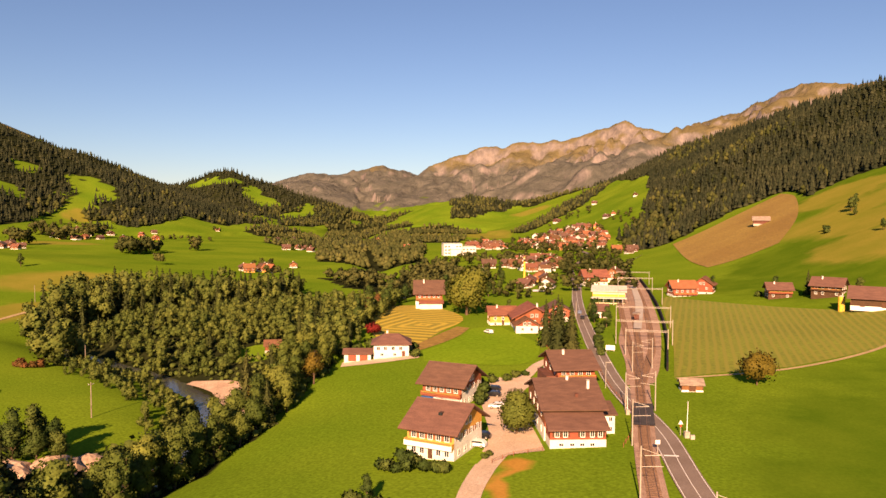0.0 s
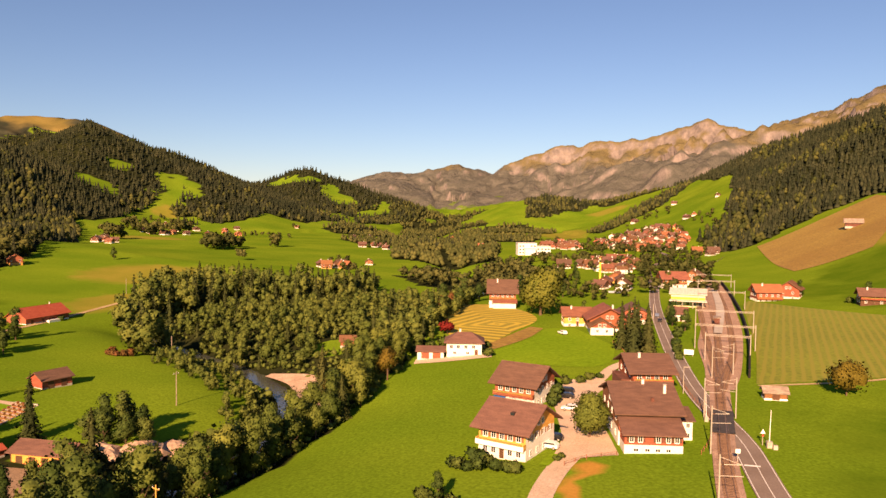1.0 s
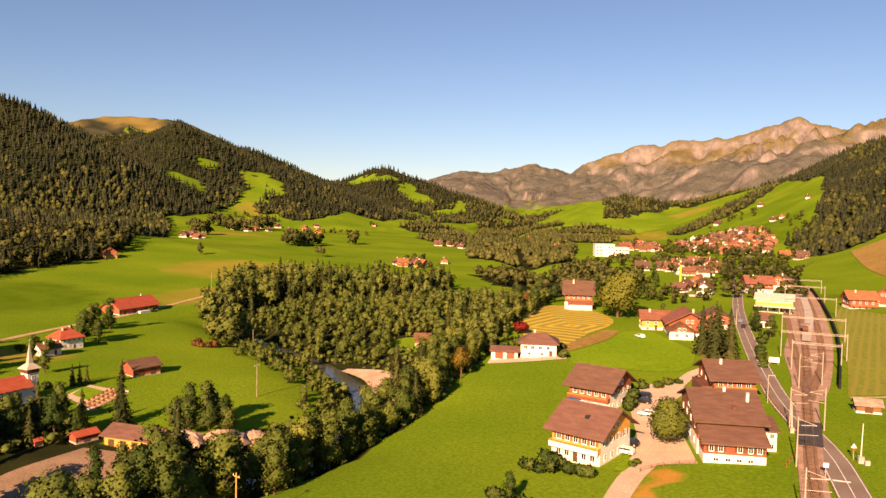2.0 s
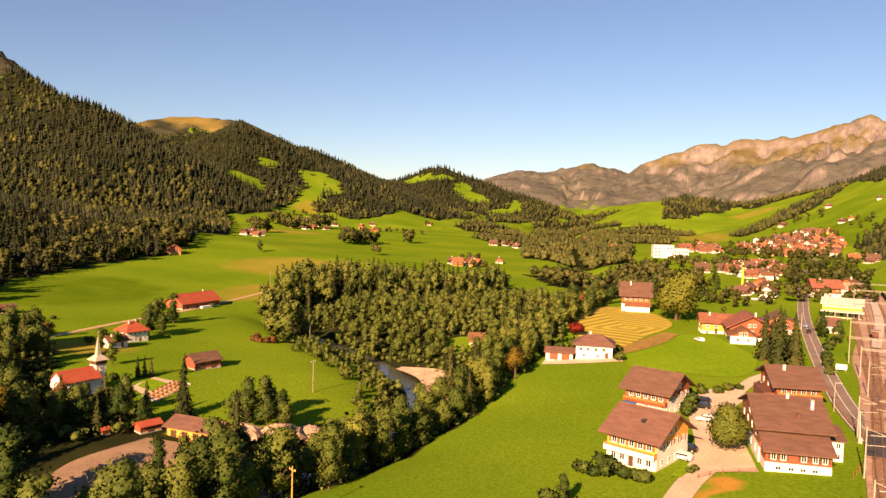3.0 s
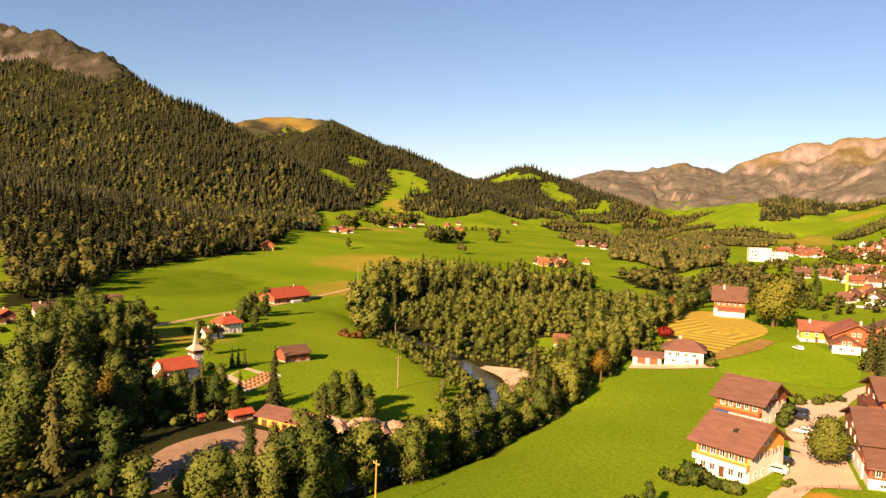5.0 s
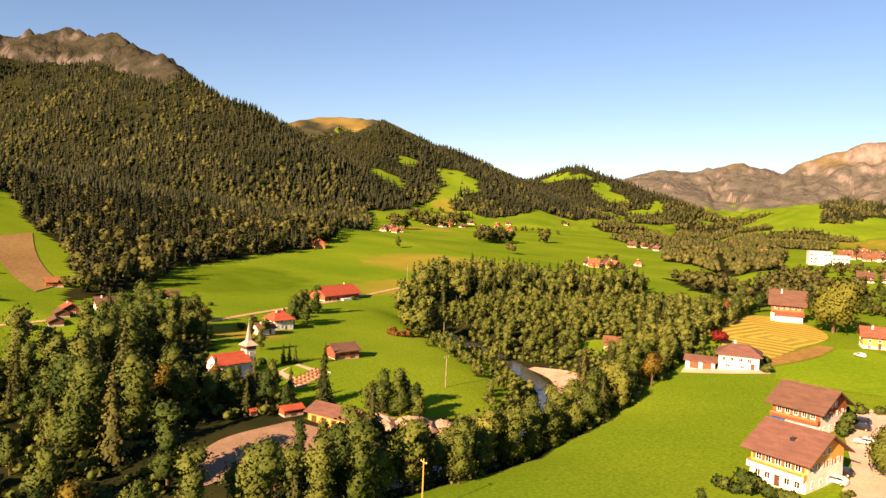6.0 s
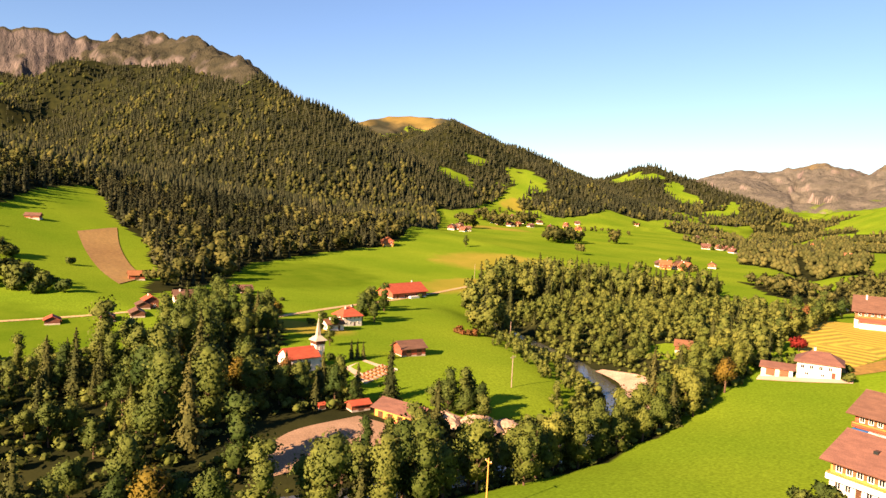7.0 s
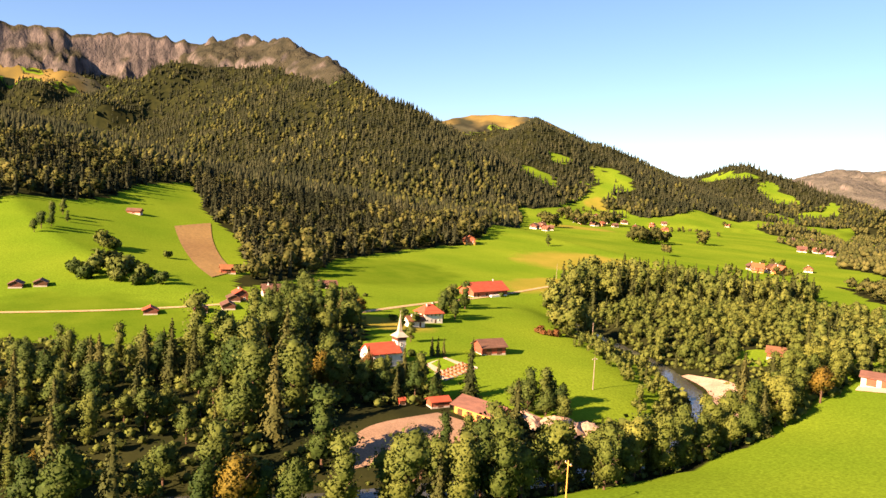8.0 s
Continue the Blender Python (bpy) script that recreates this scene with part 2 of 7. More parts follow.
M = dict(
    plaster=mat("plaster", (0.62, 0.59, 0.54), (0.72, 0.69, 0.64), 0.5, 0.9, bump=0.08, grain=0.05, spread=0.06),
    cream=mat("cream_plaster", (0.70, 0.58, 0.34), (0.76, 0.66, 0.42), 0.5, 0.9, bump=0.08, grain=0.05),
    timber=mat("weathered_timber", (0.20, 0.075, 0.035), (0.30, 0.12, 0.055), 0.6, 0.8, stretch=(1, 1, 9), grain=0.25, spread=0.25),
    timber_red=mat("red_timber", (0.22, 0.060, 0.030), (0.30, 0.090, 0.045), 0.6, 0.75, stretch=(1, 1, 9), grain=0.22, spread=0.15),
    timber_dark=mat("dark_timber", (0.075, 0.035, 0.02), (0.13, 0.06, 0.035), 0.6, 0.85, stretch=(1, 1, 9), grain=0.3, spread=0.3),
    timber_gold=mat("golden_timber", (0.50, 0.25, 0.05), (0.60, 0.34, 0.08), 0.6, 0.7, stretch=(1, 1, 9), grain=0.2),
    roof_brown=mat("brown_roof_tile", (0.108, 0.058, 0.042), (0.148, 0.080, 0.056), 0.35, 0.8, stretch=(1.0, 3.0, 3.0), fine=14, grain=0.22, spread=0.14, bump=0.3),
    roof_red=mat("red_roof_tile", (0.140, 0.062, 0.035), (0.200, 0.090, 0.049), 0.35, 0.8, stretch=(1.0, 3.0, 3.0), fine=14, grain=0.22, spread=0.25, bump=0.3),
    roof_scarlet=mat("bright_red_roof", (0.29, 0.060, 0.030), (0.36, 0.085, 0.042), 0.35, 0.75, stretch=(1.0, 3.0, 3.0), fine=14, grain=0.16, bump=0.3),
    roof_orange=mat("orange_roof_tile", (0.235, 0.090, 0.040), (0.30, 0.122, 0.055), 0.35, 0.8, stretch=(1.0, 3.0, 3.0), fine=14, grain=0.2, spread=0.15, bump=0.3),
    roof_pale=mat("pale_sheet_roof", (0.46, 0.42, 0.36), (0.58, 0.54, 0.48), 0.3, 0.6, stretch=(6, 1, 1), grain=0.12),
    roof_grey=mat("grey_shingle_roof", (0.20, 0.15, 0.12), (0.34, 0.27, 0.21), 0.5, 0.85, stretch=(1, 4, 1), grain=0.25),
    concrete=mat("concrete", (0.36, 0.32, 0.28), (0.46, 0.41, 0.36), 0.4, 0.9, grain=0.12),
    asphalt=mat("asphalt", (0.165, 0.125, 0.102), (0.21, 0.165, 0.138), 0.12, 0.85, grain=0.15, fine=30, world=True),
    tarmac_dark=mat("dark_asphalt", (0.045, 0.04, 0.04), (0.06, 0.055, 0.055), 0.3, 0.8, grain=0.2, world=True),
    yard=mat("pale_gravel_yard", (0.47, 0.35, 0.25), (0.57, 0.43, 0.32), 0.15, 0.95, grain=0.16, fine=20, world=True),
    ballast=mat("track_ballast", (0.28, 0.18, 0.13), (0.38, 0.255, 0.19), 0.3, 0.95, grain=0.35, fine=16, world=True),
    lot=mat("brown_gravel_lot", (0.21, 0.142, 0.092), (0.27, 0.185, 0.122), 0.15, 0.95, grain=0.2, fine=20, world=True),
    gravel=mat("river_gravel", (0.33, 0.225, 0.155), (0.45, 0.32, 0.23), 0.15, 0.95, grain=0.25, fine=12, world=True),
    earth=mat("bare_earth", (0.24, 0.13, 0.06), (0.32, 0.18, 0.085), 0.08, 0.95, grain=0.2, world=True),
    path=mat("dry_dirt_track", (0.36, 0.26, 0.12), (0.44, 0.33, 0.16), 0.1, 0.95, grain=0.15, world=True),
    steel=mat("galvanised_steel", (0.36, 0.32, 0.27), (0.46, 0.41, 0.35), 1.0, 0.5, metal=0.2, grain=0.1),
    rail=mat("rusty_rail", (0.20, 0.12, 0.08), (0.30, 0.20, 0.14), 1.0, 0.5, metal=0.5, grain=0.2),
    sleeper=mat("timber_sleeper", (0.10, 0.06, 0.04), (0.15, 0.09, 0.06), 1.0, 0.9),
    white=mat("white_paint", (0.76, 0.74, 0.70), (0.82, 0.80, 0.77), 1.0, 0.6, grain=0.04, bump=0.03),
    blue=mat("blue_tarpaulin", (0.04, 0.16, 0.50), (0.07, 0.24, 0.62), 0.6, 0.5, grain=0.08),
    yellow=mat("yellow_paint", (0.62, 0.36, 0.03), (0.70, 0.44, 0.05), 1.0, 0.5, grain=0.08),
    red=mat("red_paint", (0.45, 0.04, 0.03), (0.52, 0.06, 0.04), 1.0, 0.5, grain=0.06),
    # near black: a wall's shaded face and cast shadow put into its colour
    wall_shade=mat("wall_shade_black", (0.012, 0.010, 0.010), (0.022, 0.018, 0.016), 0.8, 0.9),
    black=mat("black_rubber", (0.012, 0.012, 0.012), (0.02, 0.02, 0.02), 2.0, 0.7),
    carblack=mat("black_car_paint", (0.012, 0.012, 0.014), (0.016, 0.016, 0.02), 1.0, 0.25, grain=0.02, bump=0, spec=0.5),
    carwhite=mat("white_car_paint", (0.70, 0.70, 0.70), (0.74, 0.74, 0.74), 1.0, 0.3, grain=0.02, bump=0, spec=0.5),
    carblue=mat("blue_grey_car_paint", (0.10, 0.13, 0.20), (0.12, 0.15, 0.24), 1.0, 0.3, grain=0.02, bump=0, spec=0.5),
    copper=mat("tin_spire", (0.52, 0.45, 0.34), (0.62, 0.54, 0.42), 0.6, 0.45, metal=0.3, grain=0.1),
    bark=mat("bark", (0.075, 0.045, 0.028), (0.13, 0.085, 0.055), 0.8, 0.95, stretch=(1, 1, 0.3), bump=0.4),
    glass=glass_mat("window_glass"),
    # lighter copy of leaf: sunlight on the bank trees painted in; the lime shares it
    leaf_lightened=mat("lightened_leaves", (0.084, 0.114, 0.019), (0.136, 0.162, 0.028), 0.22, 0.75, grain=0.3, spread=0.32, bump=0, through=0.28, spec=0.15),
    leaf=mat("broad_leaves", (0.046, 0.076, 0.014), (0.084, 0.114, 0.021), 0.22, 0.75, grain=0.3, spread=0.35, bump=0, through=0.26, spec=0.15),
    leaf_lime=mat("lime_tree_leaves", (0.105, 0.125, 0.016), (0.160, 0.165, 0.025), 0.3, 0.75, grain=0.25, spread=0.1, bump=0, through=0.2, spec=0.15),
    leaf_gold=mat("turning_leaves", (0.11, 0.085, 0.010), (0.17, 0.12, 0.016), 0.3, 0.75, grain=0.3, spread=0.2, bump=0, through=0.22, spec=0.15),
    leaf_rust=mat("rust_coloured_leaves", (0.12, 0.060, 0.018), (0.17, 0.085, 0.026), 0.3, 0.75, grain=0.3, spread=0.2, bump=0, through=0.2, spec=0.15),
    leaf_red=mat("crimson_leaves", (0.13, 0.012, 0.010), (0.19, 0.02, 0.014), 0.5, 0.75, grain=0.3, bump=0, through=0.2, spec=0.15),
    needle=mat("spruce_needles", (0.036, 0.046, 0.013), (0.066, 0.074, 0.020), 0.25, 0.8, grain=0.3, spread=0.35, bump=0, through=0.08, spec=0.1),
    wood_con=mat("far_spruce", (0.022, 0.028, 0.015), (0.040, 0.045, 0.022), 0.012, 0.9, grain=0.25, fine=40, spread=0.3, island=True, bump=0, through=0.1, spec=0.05, world=True),
    # a little lighter than wood_leaf: the valley's haze put into the leaf colour
    valley_leaf=mat("hazed_valley_leaves", (0.064, 0.074, 0.024), (0.115, 0.120, 0.036), 0.012, 0.9, grain=0.2, fine=40, spread=0.25, island=True, bump=0, through=0.28, spec=0.05, world=True),
    wood_leaf=mat("far_broadleaf", (0.056, 0.066, 0.020), (0.098, 0.104, 0.030), 0.012, 0.9, grain=0.25, fine=40, spread=0.3, island=True, bump=0, through=0.28, spec=0.05, world=True),
    stand_leaf=mat("riverside_leaves", (0.086, 0.116, 0.023), (0.142, 0.166, 0.034), 0.03, 0.8, grain=0.18, fine=30, spread=0.2, island=True, bump=0, through=0.26, spec=0.1, world=True),
    hay=mat("mown_yellow_hay", (0.42, 0.29, 0.035), (0.52, 0.37, 0.05), 0.06, 0.95, grain=0.2, world=True),
    flower=mat("flower_beds", (0.45, 0.16, 0.06), (0.20, 0.20, 0.04), 0.8, 0.9, grain=0.3, world=True),
)


def water_mat():
    m = bpy.data.materials.new("river_water")
    m.use_nodes = True
    t, l = m.node_tree.nodes, m.node_tree.links
    b = t["Principled BSDF"]
    b.inputs["Base Color"].default_value, b.inputs["Roughness"].default_value = (0.055, 0.060, 0.055, 1), 0.12
    n, bp = t.new("ShaderNodeTexNoise"), t.new("ShaderNodeBump")
    n.inputs["Scale"].default_value, bp.inputs["Strength"].default_value, bp.inputs["Distance"].default_value = 0.9, 0.25, 0.3
    l.new(t.new("ShaderNodeNewGeometry").outputs["Position"], n.inputs["Vector"])
    l.new(n.outputs["Fac"], bp.inputs["Height"]), l.new(bp.outputs[0], b.inputs["Normal"])
    return m


M["water"] = water_mat()


def striped(name, c1, c2, turn, spacing, wobble=1.5, fold=None):
    """A mown field: rows of cut grass."""
    m = mat(name, c1, tuple(v * 1.18 for v in c1), 0.03, 0.95, grain=0.16, fine=25, world=True, bump=0)
    t, l = m.node_tree.nodes, m.node_tree.links
    w, mp, mx, rp = t.new("ShaderNodeTexWave"), t.new("ShaderNodeMapping"), t.new("ShaderNodeMix"), t.new("ShaderNodeValToRGB")
    mp.inputs["Rotation"].default_value = (0, 0, radians(turn))
    w.inputs["Scale"].default_value, w.inputs["Distortion"].default_value, w.inputs["Detail"].default_value, w.inputs["Detail Scale"].default_value = 0.314 / spacing, wobble, 3, 0.6
    l.new(t.new("ShaderNodeNewGeometry").outputs["Position"], mp.inputs[0]), l.new(mp.outputs[0], w.inputs["Vector"])
    if fold:
        mp.vector_type = "TEXTURE"
        mp.inputs["Location"].default_value = (*fold, 0)
        ab = t.new("ShaderNodeVectorMath")
        ab.operation = "ABSOLUTE"
        l.new(mp.outputs[0], ab.inputs[0]), l.new(ab.outputs[0], w.inputs["Vector"])
        w.bands_direction = "DIAGONAL"
    rp.color_ramp.elements[0].position, rp.color_ramp.elements[1].position = 0.45, 0.8
    l.new(w.outputs["Color"], rp.inputs[0])
    mx.data_type = "RGBA"
    old = [k for k in l if k.to_socket == t["Principled BSDF"].inputs["Base Color"]][0].from_socket
    l.new(rp.outputs[0], mx.inputs[0]), l.new(old, mx.inputs[6])
    mx.inputs[7].default_value = (*c2, 1)
    l.new(mx.outputs[2], t["Principled BSDF"].inputs["Base Color"])
    return m


def ground_mat():
    """Meadow, dry grass, forest floor, alpine grass and rock, laid out by the attributes of the sheet. The forest
    floor's tone also paints tree shade round the car park.
    """
    m = mat("meadow", (0.100, 0.180, 0.009), (0.148, 0.224, 0.013), 0.013, 0.95, grain=0.17, fine=110, world=True, bump=0.25, spec=0.0)
    t, l = m.node_tree.nodes, m.node_tree.links
    b = t["Principled BSDF"]
    col = [k for k in l if k.to_socket == b.inputs["Base Color"]][0].from_socket
    pos = t.new("ShaderNodeNewGeometry").outputs["Position"]

    def noise_node(scale, detail=5):
        n = t.new("ShaderNodeTexNoise")
        n.inputs["Scale"].default_value, n.inputs["Detail"].default_value, n.inputs["Roughness"].default_value = scale, detail, 0.6
        l.new(pos, n.inputs["Vector"])
        return n.outputs["Fac"]

    def ramp2(fac, a, c, lo=0.35, hi=0.65):
        r = t.new("ShaderNodeValToRGB")
        r.color_ramp.elements[0].position, r.color_ramp.elements[1].position = lo, hi
        r.color_ramp.elements[0].color, r.color_ramp.elements[1].color = (*a, 1), (*c, 1)
        l.new(fac, r.inputs[0])
        return r.outputs[0]

    def over(base, top, attr, edge):
        """Lays top over base where the attribute, frayed by a noise, is high."""
        a = t.new("ShaderNodeAttribute")
        a.attribute_name = attr
        s, k, mx = t.new("ShaderNodeMath"), t.new("ShaderNodeMapRange"), t.new("ShaderNodeMix")
        s.operation = "MULTIPLY_ADD"
        l.new(noise_node(edge), s.inputs[0])
        s.inputs[1].default_value = 0.5
        l.new(a.outputs["Fac"], s.inputs[2])
        k.inputs["From Min"].default_value, k.inputs["From Max"].default_value = 0.66, 0.86
        l.new(s.outputs[0], k.inputs[0])
        mx.data_type = "RGBA"
        l.new(k.outputs[0], mx.inputs[0]), l.new(base, mx.inputs[6]), l.new(top, mx.inputs[7])
        return mx.outputs[2]

    col = over(col, ramp2(noise_node(0.05), (0.070, 0.132, 0.006), (0.102, 0.165, 0.009)), "lush", 0.06)
    col = over(col, ramp2(noise_node(0.03), (0.18, 0.190, 0.022), (0.24, 0.215, 0.032)), "pale", 0.055)
    col = over(col, ramp2(noise_node(0.05), (0.36, 0.185, 0.035), (0.45, 0.25, 0.05)), "dry", 0.05)
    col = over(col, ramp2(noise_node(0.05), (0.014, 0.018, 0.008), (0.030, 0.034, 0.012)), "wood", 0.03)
    col = over(col, ramp2(noise_node(0.012, 8), (0.036, 0.040, 0.026), (0.072, 0.072, 0.048), 0.42, 0.72), "scrub", 0.006)
    col = over(col, ramp2(noise_node(0.01), (0.140, 0.112, 0.034), (0.200, 0.150, 0.048)), "alp", 0.006)
    col = over(col, ramp2(noise_node(0.016, 8), (0.16, 0.145, 0.14), (0.30, 0.265, 0.25), 0.40, 0.60), "rock", 0.012)
    # tussocks: a grain over all of it
    tus, tuv, tum = t.new("ShaderNodeValToRGB"), noise_node(1.5, 6), t.new("ShaderNodeMix")
    tus.color_ramp.elements[0].position, tus.color_ramp.elements[1].position = 0.36, 0.64
    tus.color_ramp.elements[0].color, tus.color_ramp.elements[1].color = (0.90, 0.91, 0.88, 1), (1.07, 1.06, 1.06, 1)
    tum.data_type, tum.blend_type = "RGBA", "MULTIPLY"
    tum.inputs[0].default_value = 1.0
    l.new(tuv, tus.inputs[0]), l.new(col, tum.inputs[6]), l.new(tus.outputs[0], tum.inputs[7])
    l.new(tum.outputs[2], b.inputs["Base Color"])
    # broken relief on the bare heights
    a1, bp, mul = t.new("ShaderNodeAttribute"), t.new("ShaderNodeBump"), t.new("ShaderNodeMath")
    a1.attribute_name = "scrub"
    mul.operation = "MULTIPLY"
    rg = t.new("ShaderNodeTexNoise")
    rg.noise_type = "RIDGED_MULTIFRACTAL"
    rg.inputs["Scale"].default_value, rg.inputs["Detail"].default_value = 0.009, 7
    st = t.new("ShaderNodeMapping")
    st.inputs["Scale"].default_value = (1, 1, 0.45)
    l.new(pos, st.inputs[0]), l.new(st.outputs[0], rg.inputs["Vector"])
    l.new(rg.outputs["Fac"], mul.inputs[0]), l.new(a1.outputs["Fac"], mul.inputs[1])
    bp.inputs["Strength"].default_value, bp.inputs["Distance"].default_value = 1.0, 34.0
    l.new(mul.outputs[0], bp.inputs["Height"]), l.new(bp.outputs[0], b.inputs["Normal"])
    return m
# ---------------------------------------------------------------- mesh tools
class Shape:
    """Gathers boxes, prisms and tubes into one mesh."""

    def __init__(self):
        self.v, self.f = [], []

    def add(self, verts, faces):
        n = len(self.v)
        self.v += [tuple(p) for p in verts]
        self.f += [tuple(i + n for i in f) for f in faces]
        return self

    def box(self, x0, x1, y0, y1, z0, z1):
        return self.add([(x, y, z) for z in (z0, z1) for x, y in ((x0, y0), (x1, y0), (x1, y1), (x0, y1))],
                        [(3, 2, 1, 0), (4, 5, 6, 7), (0, 1, 5, 4), (1, 2, 6, 5), (2, 3, 7, 6), (3, 0, 4, 7)])

    def prism(self, profile, x0, x1):
        """A profile of (y, z), counter-clockwise seen from +x, drawn out along x."""
        n = len(profile)
        side = [(i, (i + 1) % n, n + (i + 1) % n, n + i) for i in range(n)]
        return self.add([(x, y, z) for x in (x0, x1) for y, z in profile], [tuple(reversed(range(n))), tuple(range(n, 2 * n))] + [s[::-1] for s in side])

    def tube(self, a, b, r0, r1=None, n=8):
        a, b, r1 = Vector(a), Vector(b), r0 if r1 is None else r1
        q = (b - a).to_track_quat("Z", "Y")
        ring = [Vector((math.cos(2 * math.pi * k / n), math.sin(2 * math.pi * k / n), 0)) for k in range(n)]
        return self.add([a + q @ (p * r0) for p in ring] + [b + q @ (p * r1) for p in ring],
                        [(k, (k + 1) % n, n + (k + 1) % n, n + k) for k in range(n)] + [tuple(reversed(range(n))), tuple(range(n, 2 * n))])

    def mesh(self, name, material, smooth=False):
        me = bpy.data.meshes.new(name)
        me.from_pydata(self.v, [], self.f)
        me.materials.append(material)
        if smooth:
            me.polygons.foreach_set("use_smooth", np.ones(len(me.polygons), bool))
        return me


def part(name, shape, material, parent, label="", smooth=False, at=None):
    me = shape.mesh(name, material, smooth) if isinstance(shape, Shape) else shape
    ob = new(name, me)
    ob.parent = parent
    if at is not None:
        ob.matrix_basis = at
    if label:
        ob["label"] = label
    return ob


def thing(name, label, category, at, group=""):
    ob = new(name)
    ob.empty_display_size = 0.5
    ob.matrix_basis = at
    return tagged(ob, label, category, group, "")


def on_ground(x, y, rz=0.0, scale=1.0, sink=0.0):
    return pose(x, y, ground_z(x, y) - sink, 0, 0, rz) @ Matrix.Scale(scale, 4)


def array_mesh(name, verts, tris, material):
    me = bpy.data.meshes.new(name)
    verts, tris = np.asarray(verts, np.float32), np.asarray(tris, np.int32)
    k = tris.shape[1]
    me.vertices.add(len(verts))
    me.vertices.foreach_set("co", verts.ravel())
    me.loops.add(tris.size)
    me.loops.foreach_set("vertex_index", tris.ravel())
    me.polygons.add(len(tris))
    me.polygons.foreach_set("loop_start", np.arange(0, tris.size, k, dtype=np.int32))
    me.materials.append(material)
    me.update()
    me.validate()
    return me


def resample(line, step):
    """A smooth line through the points, with a point every step metres."""
    p = np.array(line, float)
    q = np.vstack([2 * p[0] - p[1], p, 2 * p[-1] - p[-2]])
    out = []
    for i in range(1, len(q) - 2):
        n = max(1, int(np.hypot(*(q[i + 1] - q[i])[:2]) / step))
        for t in np.arange(n) / n:
            out.append(0.5 * (2 * q[i] + (q[i + 1] - q[i - 1]) * t + (2 * q[i - 1] - 5 * q[i] + 4 * q[i + 1] - q[i + 2]) * t * t + (3 * q[i] - q[i - 1] - 3 * q[i + 1] + q[i + 2]) * t ** 3))
    return np.array(out + [p[-1]])


def loft(name, left, right, material, lift=0.12, step=4.0, across=6, z=None):
    """A sheet laid on the ground between two lines."""
    n = max(len(resample(left, step)), len(resample(right, step)))

    def even(line):
        d = resample(line, step / 2)
        s = np.r_[0, np.cumsum(np.hypot(*np.diff(d, axis=0).T))]
        return np.stack([np.interp(np.linspace(0, s[-1], n), s, d[:, k]) for k in (0, 1)], -1)

    a, b = even(left), even(right)
    w = np.linspace(0, 1, across)[None, :, None]
    p = a[:, None] * (1 - w) + b[:, None] * w
    zz = ground_z(p[..., 0], p[..., 1]) + lift if z is None else np.full(p.shape[:2], z)
    v = np.concatenate([p, zz[..., None]], -1).reshape(-1, 3)
    i = (np.arange(n - 1)[:, None] * across + np.arange(across - 1)[None]).ravel()
    me = array_mesh(name, v, np.stack([i, i + 1, i + across + 1, i + across], -1), material)
    up = np.zeros(len(me.polygons) * 3)
    me.polygons.foreach_get("normal", up)
    if up[2::3].mean() < 0:
        me.flip_normals()
    me.polygons.foreach_set("use_smooth", np.ones(len(me.polygons), bool))
    return new(name, me)


def sides(line, half):
    """The two edges of a band along a line."""
    p = resample(line, 6.0)
    d = np.gradient(p, axis=0)
    nrm = np.stack([-d[:, 1], d[:, 0]], -1) / np.maximum(np.hypot(d[:, 0], d[:, 1]), 1e-6)[:, None]
    h = half if np.isscalar(half) else np.interp(np.linspace(0, 1, len(p)), np.linspace(0, 1, len(half)), half)[:, None]
    return p + nrm * h, p - nrm * h


def inside(x, y, poly):
    hit = np.zeros(np.shape(x), bool)
    for (x0, y0), (x1, y1) in zip(poly, poly[1:] + poly[:1]):
        if y0 != y1:
            hit ^= ((y0 > y) != (y1 > y)) & (x < (x1 - x0) * (y - y0) / (y1 - y0) + x0)
    return hit


def near_any(x, y, spots):
    """Highest value of soft ellipses (x, y, rx, ry, turn)."""
    best = np.zeros(np.shape(x))
    for cx, cy, rx, ry, a in spots:
        c, s = math.cos(radians(a)), math.sin(radians(a))
        u, v = ((x - cx) * c + (y - cy) * s) / rx, (-(x - cx) * s + (y - cy) * c) / ry
        best = np.maximum(best, np.clip(1.5 - np.sqrt(u * u + v * v), 0, 1))
    return best
# ---------------------------------------------------------------- what covers the land
WEST_WOOD = [(-262, 192), (-292, 250), (-342, 335), (-369, 420), (-372, 493), (-398, 577), (-470, 700), (-545, 880), (-622, 985), (-700, 1100), (-860, 1230), (-1060, 1420), (-1300, 1330),
             (-1700, 1470), (-2150, 1500), (-2500, 1420), (-2620, 1150), (-2560, 300), (-1100, -250), (-560, 30), (-462, 130), (-508, 258), (-566, 322), (-606, 392), (-500, 333), (-410, 304), (-322, 240)]
RIDGE_WOOD = [(-640, 1005), (-712, 1120), (-705, 1240), (-735, 1480), (-770, 1620), (-740, 1790), (-900, 1900), (-1250, 2250), (-1750, 2100), (-1350, 1500), (-1060, 1400), (-860, 1210)]
BACK_WOOD = [(-880, 1880), (-760, 1980), (-840, 2280), (-960, 2460), (-1300, 2400), (-1260, 2230)]
SADDLE_WOOD = [(-548, 1480), (-590, 1370), (-640, 1330), (-690, 1420), (-760, 1640), (-770, 1820), (-702, 2000), (-600, 2080), (-545, 1800)]
CONE_WOOD = [(-1080, 2450), (-760, 2050), (-570, 1600), (-470, 1600), (-400, 1860), (-310, 2250), (-300, 2700), (-420, 2950), (-1000, 2750)]
